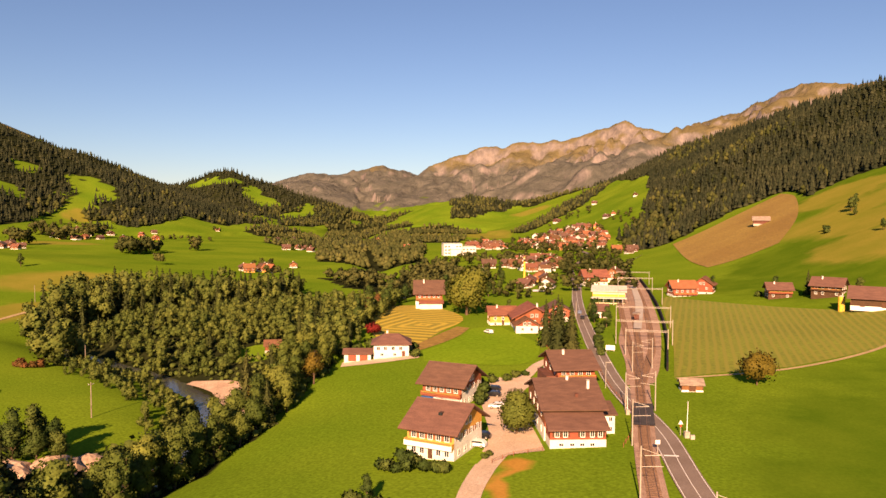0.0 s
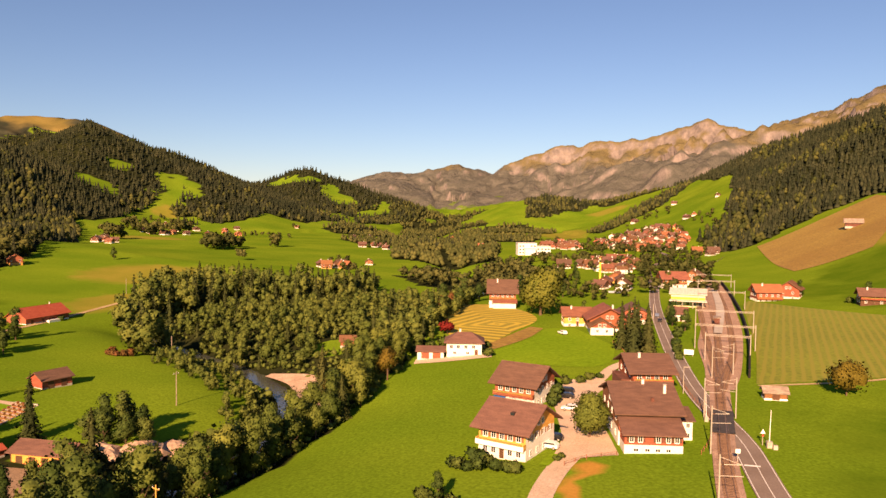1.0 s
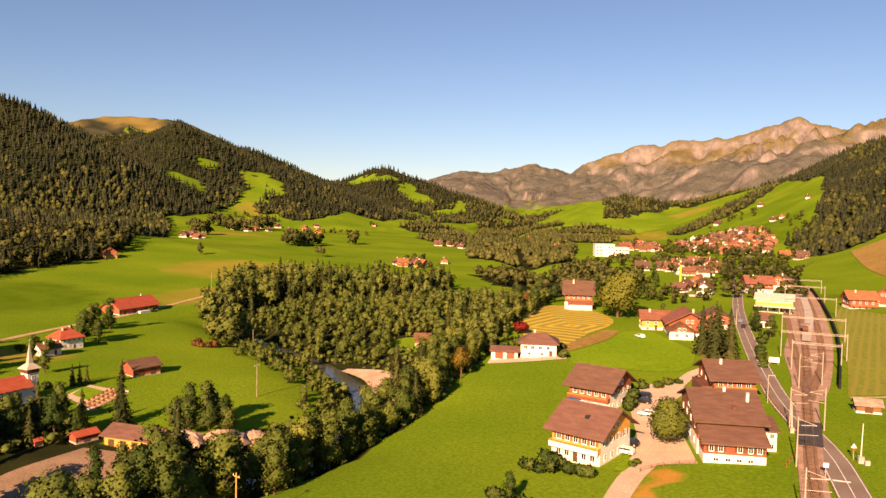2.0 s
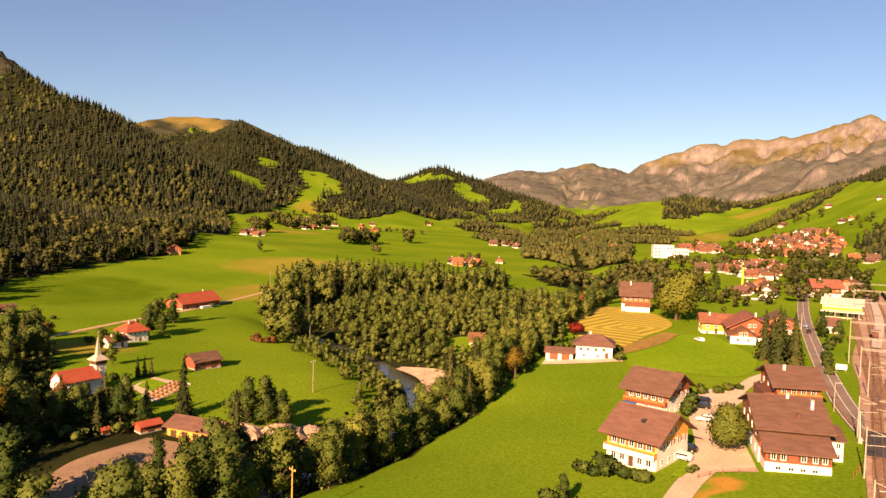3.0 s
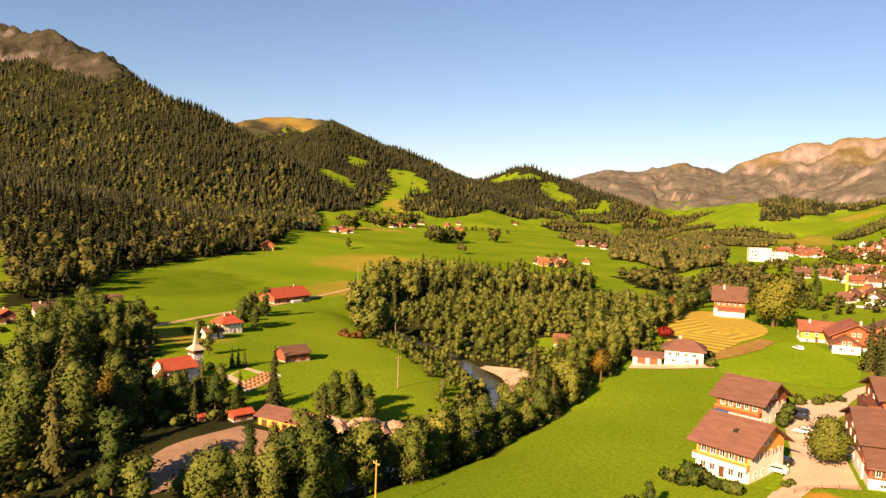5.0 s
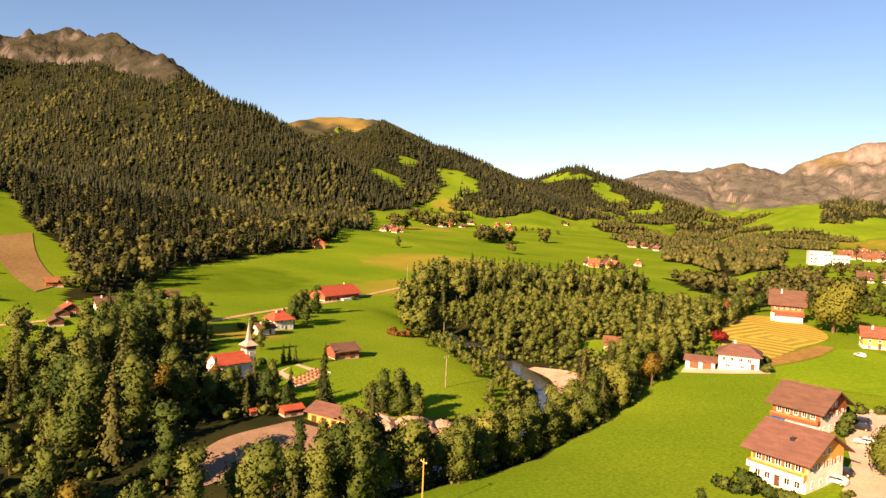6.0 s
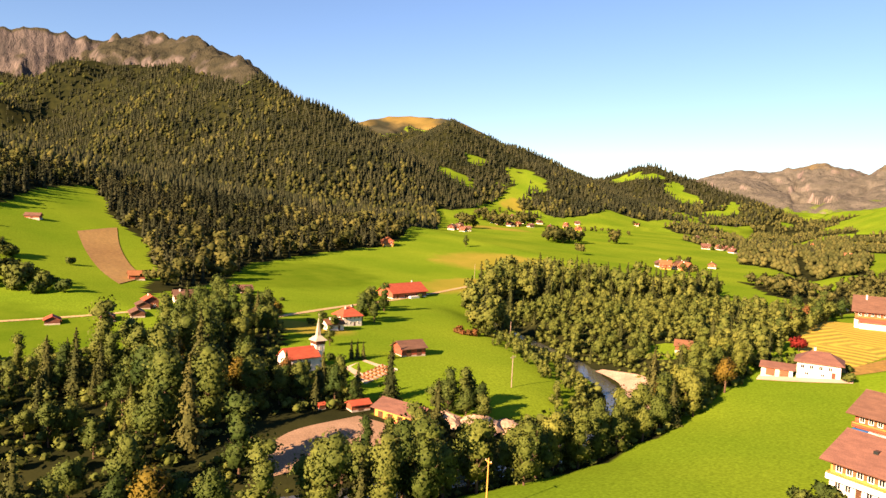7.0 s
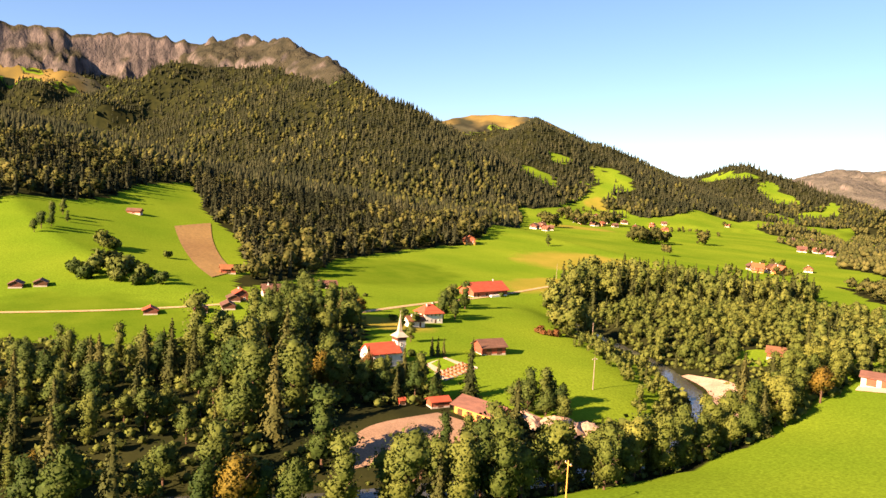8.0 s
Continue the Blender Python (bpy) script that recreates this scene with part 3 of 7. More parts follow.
EAST_WOOD = [(196, 805), (246, 790), (325, 825), (374, 806), (342, 700), (372, 700), (405, 690), (470, 560), (700, 480), (1300, 500), (1200, 900), (760, 1250), (690, 1600), (560, 1950), (430, 2050), (400, 1750),
             (410, 1480), (352, 1250), (300, 1080), (262, 990), (222, 930)]
BAND_WOOD = [(150, 1370), (205, 1440), (300, 1540), (390, 1740), (430, 1960), (370, 1960), (300, 1760), (190, 1540), (130, 1440)]
VALLEY_WOOD = [(-420, 1500), (-250, 1150), (20, 1150), (60, 1500), (140, 2050), (60, 2900), (-420, 3000)]
SPUR_WOOD = [(20, 1850), (110, 1950), (190, 2060), (330, 2050), (430, 2000), (420, 2250), (200, 2350), (20, 2330)]
# area, spacing, share of conifers, height
WOODS = [(WEST_WOOD, 8.2, 0.74, 15.5), (RIDGE_WOOD, 9.0, 0.85, 15), (BACK_WOOD, 10.0, 0.85, 15), (SADDLE_WOOD, 8.5, 0.85, 15), (CONE_WOOD, 10.0, 0.85, 16), (EAST_WOOD, 8.2, 0.85, 15.5), (BAND_WOOD, 9.0, 0.3, 12), (SPUR_WOOD, 10.0, 0.3, 13), (VALLEY_WOOD, 11.0, 0.25, 11)]
CLEARINGS = [(-872, 1500, 22, 20, 20), (-752, 1566, 36, 56, 0), (-2490, 1130, 95, 90, 20), (-2560, 1020, 60, 60, 0), (-1144, 1689, 60, 40, 30), (-1500, 2200, 120, 70, 0),
             (-800, 2440, 28, 24, 0), (-590, 2340, 46, 90, 20), (-470, 1930, 50, 150, 12), (-420, 2210, 34, 110, 8), (-735, 2445, 66, 44, 0), (-735, 1560, 52, 110, 18), (-655, 1320, 34, 80, 15), (-805, 1400, 30, 44, 20), (640, 980, 60, 40, 30)]
PALE = [(285, 500, 34, 50, 0), (-520, 1000, 60, 50, 0), (-270, 520, 60, 60, 0), (-225, 400, 30, 50, 0), (-190, 205, 26, 16, 30), (-689, 1399, 34, 50, 0), (300, 560, 60, 46, 20), (255, 430, 40, 60, 0), (345, 640, 45, 60, 0),
        (-30, 330, 16, 30, 0), (-70, 1000, 30, 60, 0), (90, 1500, 60, 200, 0), (230, 1930, 60, 60, 0), (-30, 1500, 50, 260, 0), (-1144, 1689, 70, 50, 30)]
LUSH = [(230, 140, 185, 135, 0), (118, 140, 66, 62, 0), (80, 110, 34, 50, 0), (225, 470, 46, 80, -8), (160, 440, 34, 50, 0), (-300, 330, 50, 70, 20), (-240, 120, 60, 40, 0), (310, 470, 120, 120, 0), (390, 620, 120, 130, 0), (230, 390, 90, 90, 0), (230, 1050, 60, 120, 0)]
DRY = [(14, 138, 5, 5, 0), (9, 126, 3.4, 8, 10)]


def wooded(x, y):
    """Whether high wood stands there."""
    z = ground_z(x, y)
    fray = fbm(x, y, 60, 3, 21)
    hit = np.zeros(np.shape(x), bool)
    for area, *_ in WOODS:
        here = inside(x + 14 * fray, y + 14 * fbm(x, y, 50, 2, 33), area)
        hit |= here & (fbm(x, y, 210, 3, 91) > 0.2) if area is VALLEY_WOOD else here
    wx, wy = 90 * fbm(x, y, 120, 4, 23), 90 * fbm(x, y, 120, 4, 24)
    hit &= (near_any(x + wx, y + wy, CLEARINGS) + 0.5 * fray < 0.5) | (fbm(x, y, 26, 2, 27) > 0.34)
    hit &= z < 450 + 60 * fray
    crest_d, (crest_z,) = along(x, y, WEST_PEAK)
    hit &= (crest_d > 46 + 50 * fray) | (z < crest_z - 34) | (x > -1330 + 120 * fray)
    alp_d, _ = along(x, y, WEST_ALP)
    hit &= (alp_d > 120 + 170 * fray) | (z < 235)
    return hit


def river_wood(x, y):
    """The woods along the river further up the valley."""
    d, _ = along(x, y, RIVER)
    wide = np.interp(y, [400, 520, 640, 900, 1400, 2000, 2600], [16, 40, 54, 66, 76, 90, 90])
    return (y > 400) & (y < 2700) & (d + 26 * fbm(x, y, 70, 3, 41) < wide) & (fbm(x, y, 150, 2, 45) > -0.12)


RIVERSIDE = [(-36, 250), (-40, 212), (-46, 185), (-52, 158), (-60, 132), (-74, 108), (-98, 82), (-130, 52), (-175, 10), (-215, 30), (-240, 62), (-232, 92), (-200, 118), (-196, 150), (-222, 192),
             (-196, 204), (-172, 180), (-150, 152), (-130, 156), (-113, 151), (-114, 143), (-122, 130), (-119, 106), (-96, 125), (-100, 142), (-84, 168), (-74, 186), (-84, 240), (-116, 264), (-142, 262), (-150, 300), (-196, 340), (-205, 420),
             (-150, 470), (-95, 490), (-88, 455), (-60, 430), (-30, 420), (-24, 380), (-30, 320), (-36, 290), (-52, 262)]

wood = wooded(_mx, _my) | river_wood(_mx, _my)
steep_z, steep_x = np.gradient(GZ, GY, GX)
slope = np.hypot(steep_x, steep_z)
rockish = fbm(_mx, _my, 260, 5, 61)
# where the great ranges stand: scrub on the flanks, then alpine grass, then bare rock towards the crests
far_d, (far_crest,) = along(_mx, _my, FAR_RANGE)
head_d, (head_crest,) = along(_mx, _my, FAR_HEAD)
alp_d, (alp_crest,) = along(_mx, _my, WEST_ALP)
high = np.maximum(np.where(_my > 2550, np.clip((GZ - 85) / 70, 0, 1), 0), np.where((_my < 2550) & (GZ > 150) & (_mx < -960), 0.9, 0))
scrub = np.clip(high, 0, 1) * (0.95 + 0.25 * fbm(_mx, _my, 300, 4, 71))
alp = np.where(_my > 2600, np.clip((GZ - 300 - 160 * rockish) / 120, 0, 1) * 0.72, np.where(((GZ > 225) & (alp_d < 330)) | ((GZ > 250) & (_mx < -1900)), 0.44 + 0.9 * rockish, 0))
rock = np.clip((110 - far_d) / 160 + rockish * 1.6 + np.clip((far_crest - 420) / 400, 0, 0.3), 0, 1) * (GZ > 200) * (_my > 2500) * 0.95
rock = np.maximum(rock, np.clip(0.75 - head_d / 420 + rockish * 0.9, 0, 1) * (GZ > 120) * (_my > 3900))
rock = np.maximum(rock, np.where((_my > 2900) & (GZ > 80), np.clip(rockish * 2.2 - 0.25, 0, 0.9), 0))

alp, scrub, rock = alp * ~wood, scrub * ~wood, rock * (BARE > 0)
nx, ny = len(GX), len(GY)
cell = (np.arange(ny - 1)[:, None] * nx + np.arange(nx - 1)[None]).ravel()
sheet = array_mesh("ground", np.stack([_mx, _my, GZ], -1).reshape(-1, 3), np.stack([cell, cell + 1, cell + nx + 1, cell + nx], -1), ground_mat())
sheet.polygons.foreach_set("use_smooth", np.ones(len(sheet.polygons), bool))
wood_and_shade = inside(_mx + 4 * fbm(_mx, _my, 30, 2, 5), _my, RIVERSIDE) & (np.hypot((_mx + 66) / 13, (_my - 277) / 11) > 1)
# ellipse round the car park darkened too: deep tree shade painted on the ground
wood_and_shade |= np.hypot((_mx + 112) / 26, (_my - 122) / 27) < 1
for key, value in (("wood", (wood | wood_and_shade) * 0.75), ("pale", near_any(_mx, _my, PALE) * 0.75), ("lush", near_any(_mx, _my, LUSH) * 0.75), ("dry", near_any(_mx, _my, DRY) * 0.75), ("scrub", scrub), ("alp", alp), ("rock", rock)):
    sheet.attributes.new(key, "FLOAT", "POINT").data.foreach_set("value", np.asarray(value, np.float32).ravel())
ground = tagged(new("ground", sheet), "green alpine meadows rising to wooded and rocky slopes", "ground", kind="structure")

# ---------------------------------------------------------------- bare mountains
def limestone(name, scrub, grass, rock, z0, z1, steep, foot=None):
    """Pale rock on the steep faces, alpine grass on the high ledges, scrub lower down; the far range's scrub is greyed
    for haze.
    """
    m = bpy.data.materials.new(name)
    m.use_nodes = True
    t, l = m.node_tree.nodes, m.node_tree.links
    b = t["Principled BSDF"]
    b.inputs["Roughness"].default_value, b.inputs["Specular IOR Level"].default_value = 0.95, 0.05
    geo, xyz, nrm = t.new("ShaderNodeNewGeometry"), t.new("ShaderNodeSeparateXYZ"), t.new("ShaderNodeSeparateXYZ")
    l.new(geo.outputs["Position"], xyz.inputs[0]), l.new(geo.outputs["Normal"], nrm.inputs[0])

    def noise_at(scale, detail, flat=1.0):
        n, mp = t.new("ShaderNodeTexNoise"), t.new("ShaderNodeMapping")
        mp.inputs["Scale"].default_value = (1, 1, flat)
        n.inputs["Scale"].default_value, n.inputs["Detail"].default_value, n.inputs["Roughness"].default_value = scale, detail, 0.65
        l.new(geo.outputs["Position"], mp.inputs[0]), l.new(mp.outputs[0], n.inputs["Vector"])
        return n.outputs["Fac"]

    def two(fac, pair, lo=0.38, hi=0.64):
        r = t.new("ShaderNodeValToRGB")
        r.color_ramp.elements[0].position, r.color_ramp.elements[1].position = lo, hi
        r.color_ramp.elements[0].color, r.color_ramp.elements[1].color = (*pair[0], 1), (*pair[1], 1)
        l.new(fac, r.inputs[0])
        return r.outputs[0]

    def blend(value, noise_out, weight, lo, hi, a, c):
        s, k, mx = t.new("ShaderNodeMath"), t.new("ShaderNodeMapRange"), t.new("ShaderNodeMix")
        s.operation = "MULTIPLY_ADD"
        l.new(noise_out, s.inputs[0]), l.new(value, s.inputs[2])
        s.inputs[1].default_value = weight
        k.inputs["From Min"].default_value, k.inputs["From Max"].default_value = lo + weight / 2, hi + weight / 2
        l.new(s.outputs[0], k.inputs[0])
        mx.data_type = "RGBA"
        l.new(k.outputs[0], mx.inputs[0]), l.new(a, mx.inputs[6]), l.new(c, mx.inputs[7])
        return mx.outputs[2]

    green = blend(xyz.outputs[2], noise_at(0.006, 5), 260, z0, z1, two(noise_at(0.02, 7), scrub), two(noise_at(0.012, 5), grass))
    if foot:
        green = blend(xyz.outputs[2], noise_at(0.0065, 4), 300, 62, 84, two(noise_at(0.02, 5), foot), green)
    stone = two(noise_at(0.03, 9, 0.35), rock)
    col = blend(nrm.outputs[2], noise_at(0.014, 8, 0.5), 0.42, steep - 0.08, steep + 0.08, stone, green)
    l.new(col, b.inputs["Base Color"])
    bp = t.new("ShaderNodeBump")
    bp.inputs["Strength"].default_value, bp.inputs["Distance"].default_value = 0.9, 16.0
    l.new(noise_at(0.035, 8, 0.5), bp.inputs["Height"]), l.new(bp.outputs[0], b.inputs["Normal"])
    return m


def buttress(s, d, size, seed):
    bend = fbm(s, d * 0.5, size * 1.7, 3, seed + 5) * size * 0.5
    return 1 - 2.2 * np.abs(fbm(s + bend, d * 0.28, size, 5, seed))


def mountains(name, label, x0, x1, y0, y1, step, lines, size, depth, jag, ledge, material):
    gx, gy = np.meshgrid(np.arange(x0, x1, step), np.arange(y0, y1, step))
    z = land(gx, gy)
    k = bare(gx, gy, z)
    ds = [along(gx, gy, line) for line in lines]
    near = np.argmin([d for d, _ in ds], 0)
    d = np.choose(near, [q[0] for q in ds])
    s = np.choose(near, [q[1][1] + 5000 * i for i, q in enumerate(ds)])
    form = depth * np.clip(d / 130, 0.06, 1) * (buttress(s, d, size, 3) - 0.62) + depth * 0.35 * np.clip(d / 90, 0.1, 1) * (buttress(s, d, size / 3.1, 8) - 0.6)
    form = form + jag * fbm(s, d * 0.4, 75, 4, 31) * np.exp(-d / 90)
    high = z + form * k
    high = high + k * ledge * np.sin(2 * math.pi * (high + 60 * fbm(gx, gy, 500, 3, 12)) / 96) * np.clip(d / 60, 0, 1)
    high = high - 14 * (1 - k) ** 4
    n = gx.shape[1]
    keep = (k[:-1, :-1] + k[1:, 1:] + k[1:, :-1] + k[:-1, 1:]) > 0
    a = (np.arange(gx.shape[0] - 1)[:, None] * n + np.arange(n - 1)[None])[keep]
    faces = np.stack([a, a + 1, a + n + 1, a + n], -1)
    used, back = np.unique(faces, return_inverse=True)
    me = array_mesh(name, np.stack([gx, gy, high], -1).reshape(-1, 3)[used], back.reshape(faces.shape), material)
    me.polygons.foreach_set("use_smooth", np.ones(len(me.polygons), bool))
    tagged(new(name, me), label, "mountain", kind="structure")


# scrub tones lightened and greyed: haze over dark forest put into the colour
FAR_STONE = limestone("far_limestone", ((0.074, 0.074, 0.062), (0.122, 0.116, 0.098)), ((0.115, 0.096, 0.046), (0.165, 0.132, 0.066)), ((0.130, 0.112, 0.106), (0.25, 0.210, 0.192)), 300, 370, 0.66, ((0.095, 0.150, 0.018), (0.140, 0.190, 0.028)))
# rock darker than on the far range: the cliffs' shade painted into it
WEST_STONE = limestone("shaded_crag_limestone", ((0.026, 0.028, 0.020), (0.056, 0.054, 0.036)), ((0.050, 0.048, 0.028), (0.080, 0.072, 0.038)), ((0.052, 0.050, 0.050), (0.145, 0.126, 0.118)), 480, 620, 0.58)
mountains("mountain_range", "rugged pale limestone range above wooded slopes greyed as if by haze", -1400, 1900, 2530, 4850, 11.0, (FAR_ARC, HEAD_ARC), 260, 52, 22, 3, FAR_STONE)
mountains("mountain_crags", "grey limestone cliffs, darkened as if in shade, crowning the wooded mountain", -2960, -1150, 620, 1900, 9.0, (PEAK_ARC, CLIFF_ARC), 84, 74, 42, 5, WEST_STONE)

# ---------------------------------------------------------------- river, fields, roads
a, b = sides(RIVER[1:16], [6.5, 6.5, 6.5, 6, 5, 4, 4, 4, 4, 5])
tagged(loft("water", a, b, M["water"], across=4, z=-12.3), "shallow grey river between wooded banks", "river", kind="structure")
for k, (line, half) in enumerate((([(-88, 254), (-74, 244), (-64, 229), (-59, 215), (-56, 204)], [1.5, 4.0, 5.4, 5.0, 3]),)):
    a, b = sides(line, half)
    tagged(loft("gravel_bank", a, b, M["gravel"], lift=1.2, step=2.0), "pale gravel bank beside the river", "gravel bank", kind="structure")

M["swaths"] = striped("mown_swaths", (0.150, 0.172, 0.014), (0.210, 0.205, 0.023), 19, 2.7)
M["hay_rows"] = striped("hay_rows", (0.22, 0.185, 0.02), (0.46, 0.34, 0.035), 18, 3.6, 2.5, (-8, 310))
M["alm"] = mat("parched_slope_grass", (0.225, 0.140, 0.028), (0.28, 0.19, 0.038), 0.02, 0.95, grain=0.2, fine=30, world=True)
M["green_field"] = mat("lush_green_grass", (0.125, 0.225, 0.009), (0.165, 0.26, 0.012), 0.02, 0.95, grain=0.14, fine=40, world=True, spec=0.0)
M["brown_field"] = mat("ploughed_brown_field", (0.185, 0.115, 0.035), (0.23, 0.155, 0.048), 0.02, 0.95, grain=0.2, fine=30, world=True)
field = dict(category="field", kind="structure")
tagged(loft("mown_field", [(66, 208), (84, 268), (113, 380), (122, 402)], [(104, 219), (148, 244), (168, 268), (182, 296)], M["swaths"], lift=0.1, across=30), "freshly mown field with rows of cut grass", **field)
tagged(loft("hay_field", [(-17, 266), (-27, 290), (-33, 335), (-36, 378)], [(-9, 268), (-1, 292), (9, 322), (4, 350), (-12, 378)], M["hay_rows"], lift=0.12, across=14), "yellow hay field with curving swaths", **field)
tagged(loft("dry_strip", [(-14, 262), (-8, 272), (-1, 288), (6, 304)], [(-8, 258), (-1, 268), (6, 282), (11, 300)], M["alm"], lift=0.16, across=8), "sunburnt brown strip of stubble beside the hay field", **field)
tagged(loft("parched_slope", [(240, 770), (206, 620), (196, 545)], [(366, 800), (350, 735), (300, 625), (250, 548)], M["alm"], lift=0.35, across=30), "sunburnt orange-brown hillside pasture", **field)
tagged(loft("brown_field", [(-440, 274), (-385, 245), (-332, 219), (-294, 203)], [(-452, 310), (-404, 279), (-352, 249), (-312, 229)], M["brown_field"], lift=0.3, across=16), "brown ploughed field below the wood", **field)
tagged(loft("green_meadow", [(-7, 257), (0, 267), (7, 281), (13, 300), (24, 302)], [(-6, 240), (8, 232), (22, 228), (30, 236), (35, 262)], M["green_field"], lift=0.1, across=16), "lush green meadow behind the farmhouses", **field)

ROAD = [(38, 60), (42.2, 117), (45.4, 144), (46.6, 158), (47.1, 194), (49.9, 227), (56, 280), (64.5, 345), (74, 405), (88, 484), (99, 570), (112, 640), (140, 720), (160, 800), (165, 900)]
a, b = sides(ROAD, 2.8)
tagged(loft("road", a, b, M["asphalt"], lift=0.22, step=3.0), "grey asphalt road curving beside the railway", "road", kind="structure")
for name, off in (("road_line", 0.0), ("road_line", 2.5), ("road_line", -2.5)):
    a, b = sides(ROAD[:10], 2.8)
    mid, way = (a + b) / 2, (a - b) / 5.6
    tagged(loft(name, mid + way * (off + 0.06), mid + way * (off - 0.06), M["white"], lift=0.25, step=3.0, across=2), "white painted line on the road", "road marking", kind="structure")
loft_ob = loft("stop_line", [(42.6, 139.6), (42.7, 140.3)], [(45.4, 139.1), (45.5, 139.8)], M["white"], lift=0.26, step=0.5, across=3)
tagged(loft_ob, "white stop line before the level crossing", "road marking", kind="structure")
a, b = sides([(44.1, 159.5), (46.2, 168), (48.8, 178)], 2.5)
tagged(loft("level_crossing", a, b, M["tarmac_dark"], lift=0.52, step=2.0), "dark asphalt level crossing over the track", "level crossing", kind="structure")

LANE = [(1, 80), (3.8, 117.6), (8.3, 137.4), (12.6, 150), (13, 166), (13.4, 178), (17, 193), (25.1, 214.8), (30, 228), (38, 240)]
a, b = sides(LANE, [2.0, 2.0, 2.0, 2.2, 2.4, 2.4, 2.2, 1.9, 1.7, 1.7])
tagged(loft("lane", a, b, M["yard"], lift=0.14, step=3.0), "pale gravel farm lane between the houses", "lane", kind="structure")
tagged(loft("yard", [(7, 142), (10, 156), (10, 176), (10, 196), (16, 212)], [(20.5, 145), (20, 160), (19, 176), (22, 196), (30, 208)], M["yard"], lift=0.1, step=3.0), "dusty gravel farmyard", "yard", kind="structure")
tagged(loft("forecourt", [(-34, 243), (-22, 243), (-8, 246)], [(-34, 249), (-22, 249), (-8, 251)], M["yard"], lift=0.14, step=3.0), "gravel forecourt before the white house", "yard", kind="structure")
tagged(loft("garden_lawn", [(4.6, 139), (7.4, 146)], [(6.6, 138.4), (9.2, 145)], M["green_field"], lift=0.2, step=2.0), "small green garden strip beside the farmhouse", "lawn", kind="structure")
tagged(loft("car_park", [(-112, 111), (-114, 124), (-109, 141)], [(-105, 108), (-100, 122), (-94, 143.6)], M["lot"], lift=0.16, step=3.0), "gravel car park among the trees", "yard", kind="structure")
for line, half in (([(-248, 206), (-233, 214), (-218, 204), (-206, 198), (-210, 222), (-216, 262), (-219, 308), (-221, 350), (-225, 400), (-228, 440)], 1.5), ([(-330, 20), (-285, 80), (-268, 106), (-254, 128), (-242, 153), (-236, 170)], 1.1),
                   ([(182, 300), (168, 268), (148, 243), (104, 217), (66, 206)], 0.8)):
    a, b = sides(line, half)
    tagged(loft("dirt_track", a, b, M["path"], lift=0.16, step=3.0, across=3), "pale dirt track through the meadows", "track", kind="structure")

# ---------------------------------------------------------------- railway
RAILWAY = [(25, 70), (34.6, 117.5), (40.8, 146), (46.2, 168), (54, 200), (61.5, 228), (79, 300), (97, 380), (119.5, 484), (132, 540), (160, 640), (200, 740)]
RAILWAY_EAST = [(54, 198), (62, 222), (72, 252), (86, 306), (104, 382), (125, 480), (134, 530)]
RAILWAY_WEST = [(56, 208), (62.5, 240), (74, 298), (91, 378), (114, 484)]
a, b = sides(RAILWAY[:5], [2.3, 2.3, 2.3, 2.6])
tagged(loft("ballast_bed", a, b, M["ballast"], lift=0.28, step=3.0), "rusty brown ballast of the single track", "track bed", kind="structure")
tagged(loft("ballast_yard", [(50, 198), (57, 228), (64, 266), (76, 312), (92, 384), (114, 486), (128, 540)], [(58, 200), (66, 222), (80, 268), (92, 312), (110, 388), (132, 486), (138, 540)], M["ballast"], lift=0.26, step=4.0),
       "brown ballast of the station tracks", "track bed", kind="structure")


def track(line, label):
    t = thing("railway_track", label, "railway track", Matrix(), "railway tracks")
    p = resample(line, 3.0)
    d = np.gradient(p, axis=0)
    d /= np.hypot(d[:, 0], d[:, 1])[:, None]
    z = ground_z(p[:, 0], p[:, 1]) + 0.40
    for s in (-0.72, 0.72):
        q = p + np.stack([-d[:, 1], d[:, 0]], -1) * s
        v, f = [], []
        for k in range(len(q)):
            nrm = np.array([-d[k, 1], d[k, 0]]) * 0.05
            v += [(*(q[k] - nrm), z[k]), (*(q[k] + nrm), z[k]), (*(q[k] + nrm), z[k] + 0.16), (*(q[k] - nrm), z[k] + 0.16)]
            if k:
                o = 4 * k
                f += [(o - 4 + i, o - 4 + (i + 1) % 4, o + (i + 1) % 4, o + i) for i in range(4)]
        part("rail", Shape().add(v, f), M["rail"], t)
    sl = Shape()
    fine = resample(line, 0.7)
    fd = np.gradient(fine, axis=0)
    for (x, y), (dx, dy) in zip(fine[:420], fd[:420]):
        n = math.hypot(dx, dy)
        dx, dy, zz = dx / n, dy / n, ground_z(x, y) + 0.30
        c = [(x + dx * u * 0.12 - dy * w * 1.25, y + dy * u * 0.12 + dx * w * 1.25) for u, w in ((-1, -1), (1, -1), (1, 1), (-1, 1))]
        sl.add([(*q, h) for h in (zz, zz + 0.12) for q in c], [(4, 5, 6, 7), (0, 1, 5, 4), (1, 2, 6, 5), (2, 3, 7, 6), (3, 0, 4, 7)])
    tagged(part("sleeper_bed", sl, M["sleeper"], t), kind="stuff")


for line in (RAILWAY, RAILWAY_EAST, RAILWAY_WEST):
    track(line, "railway track with rusty rails on timber sleepers")
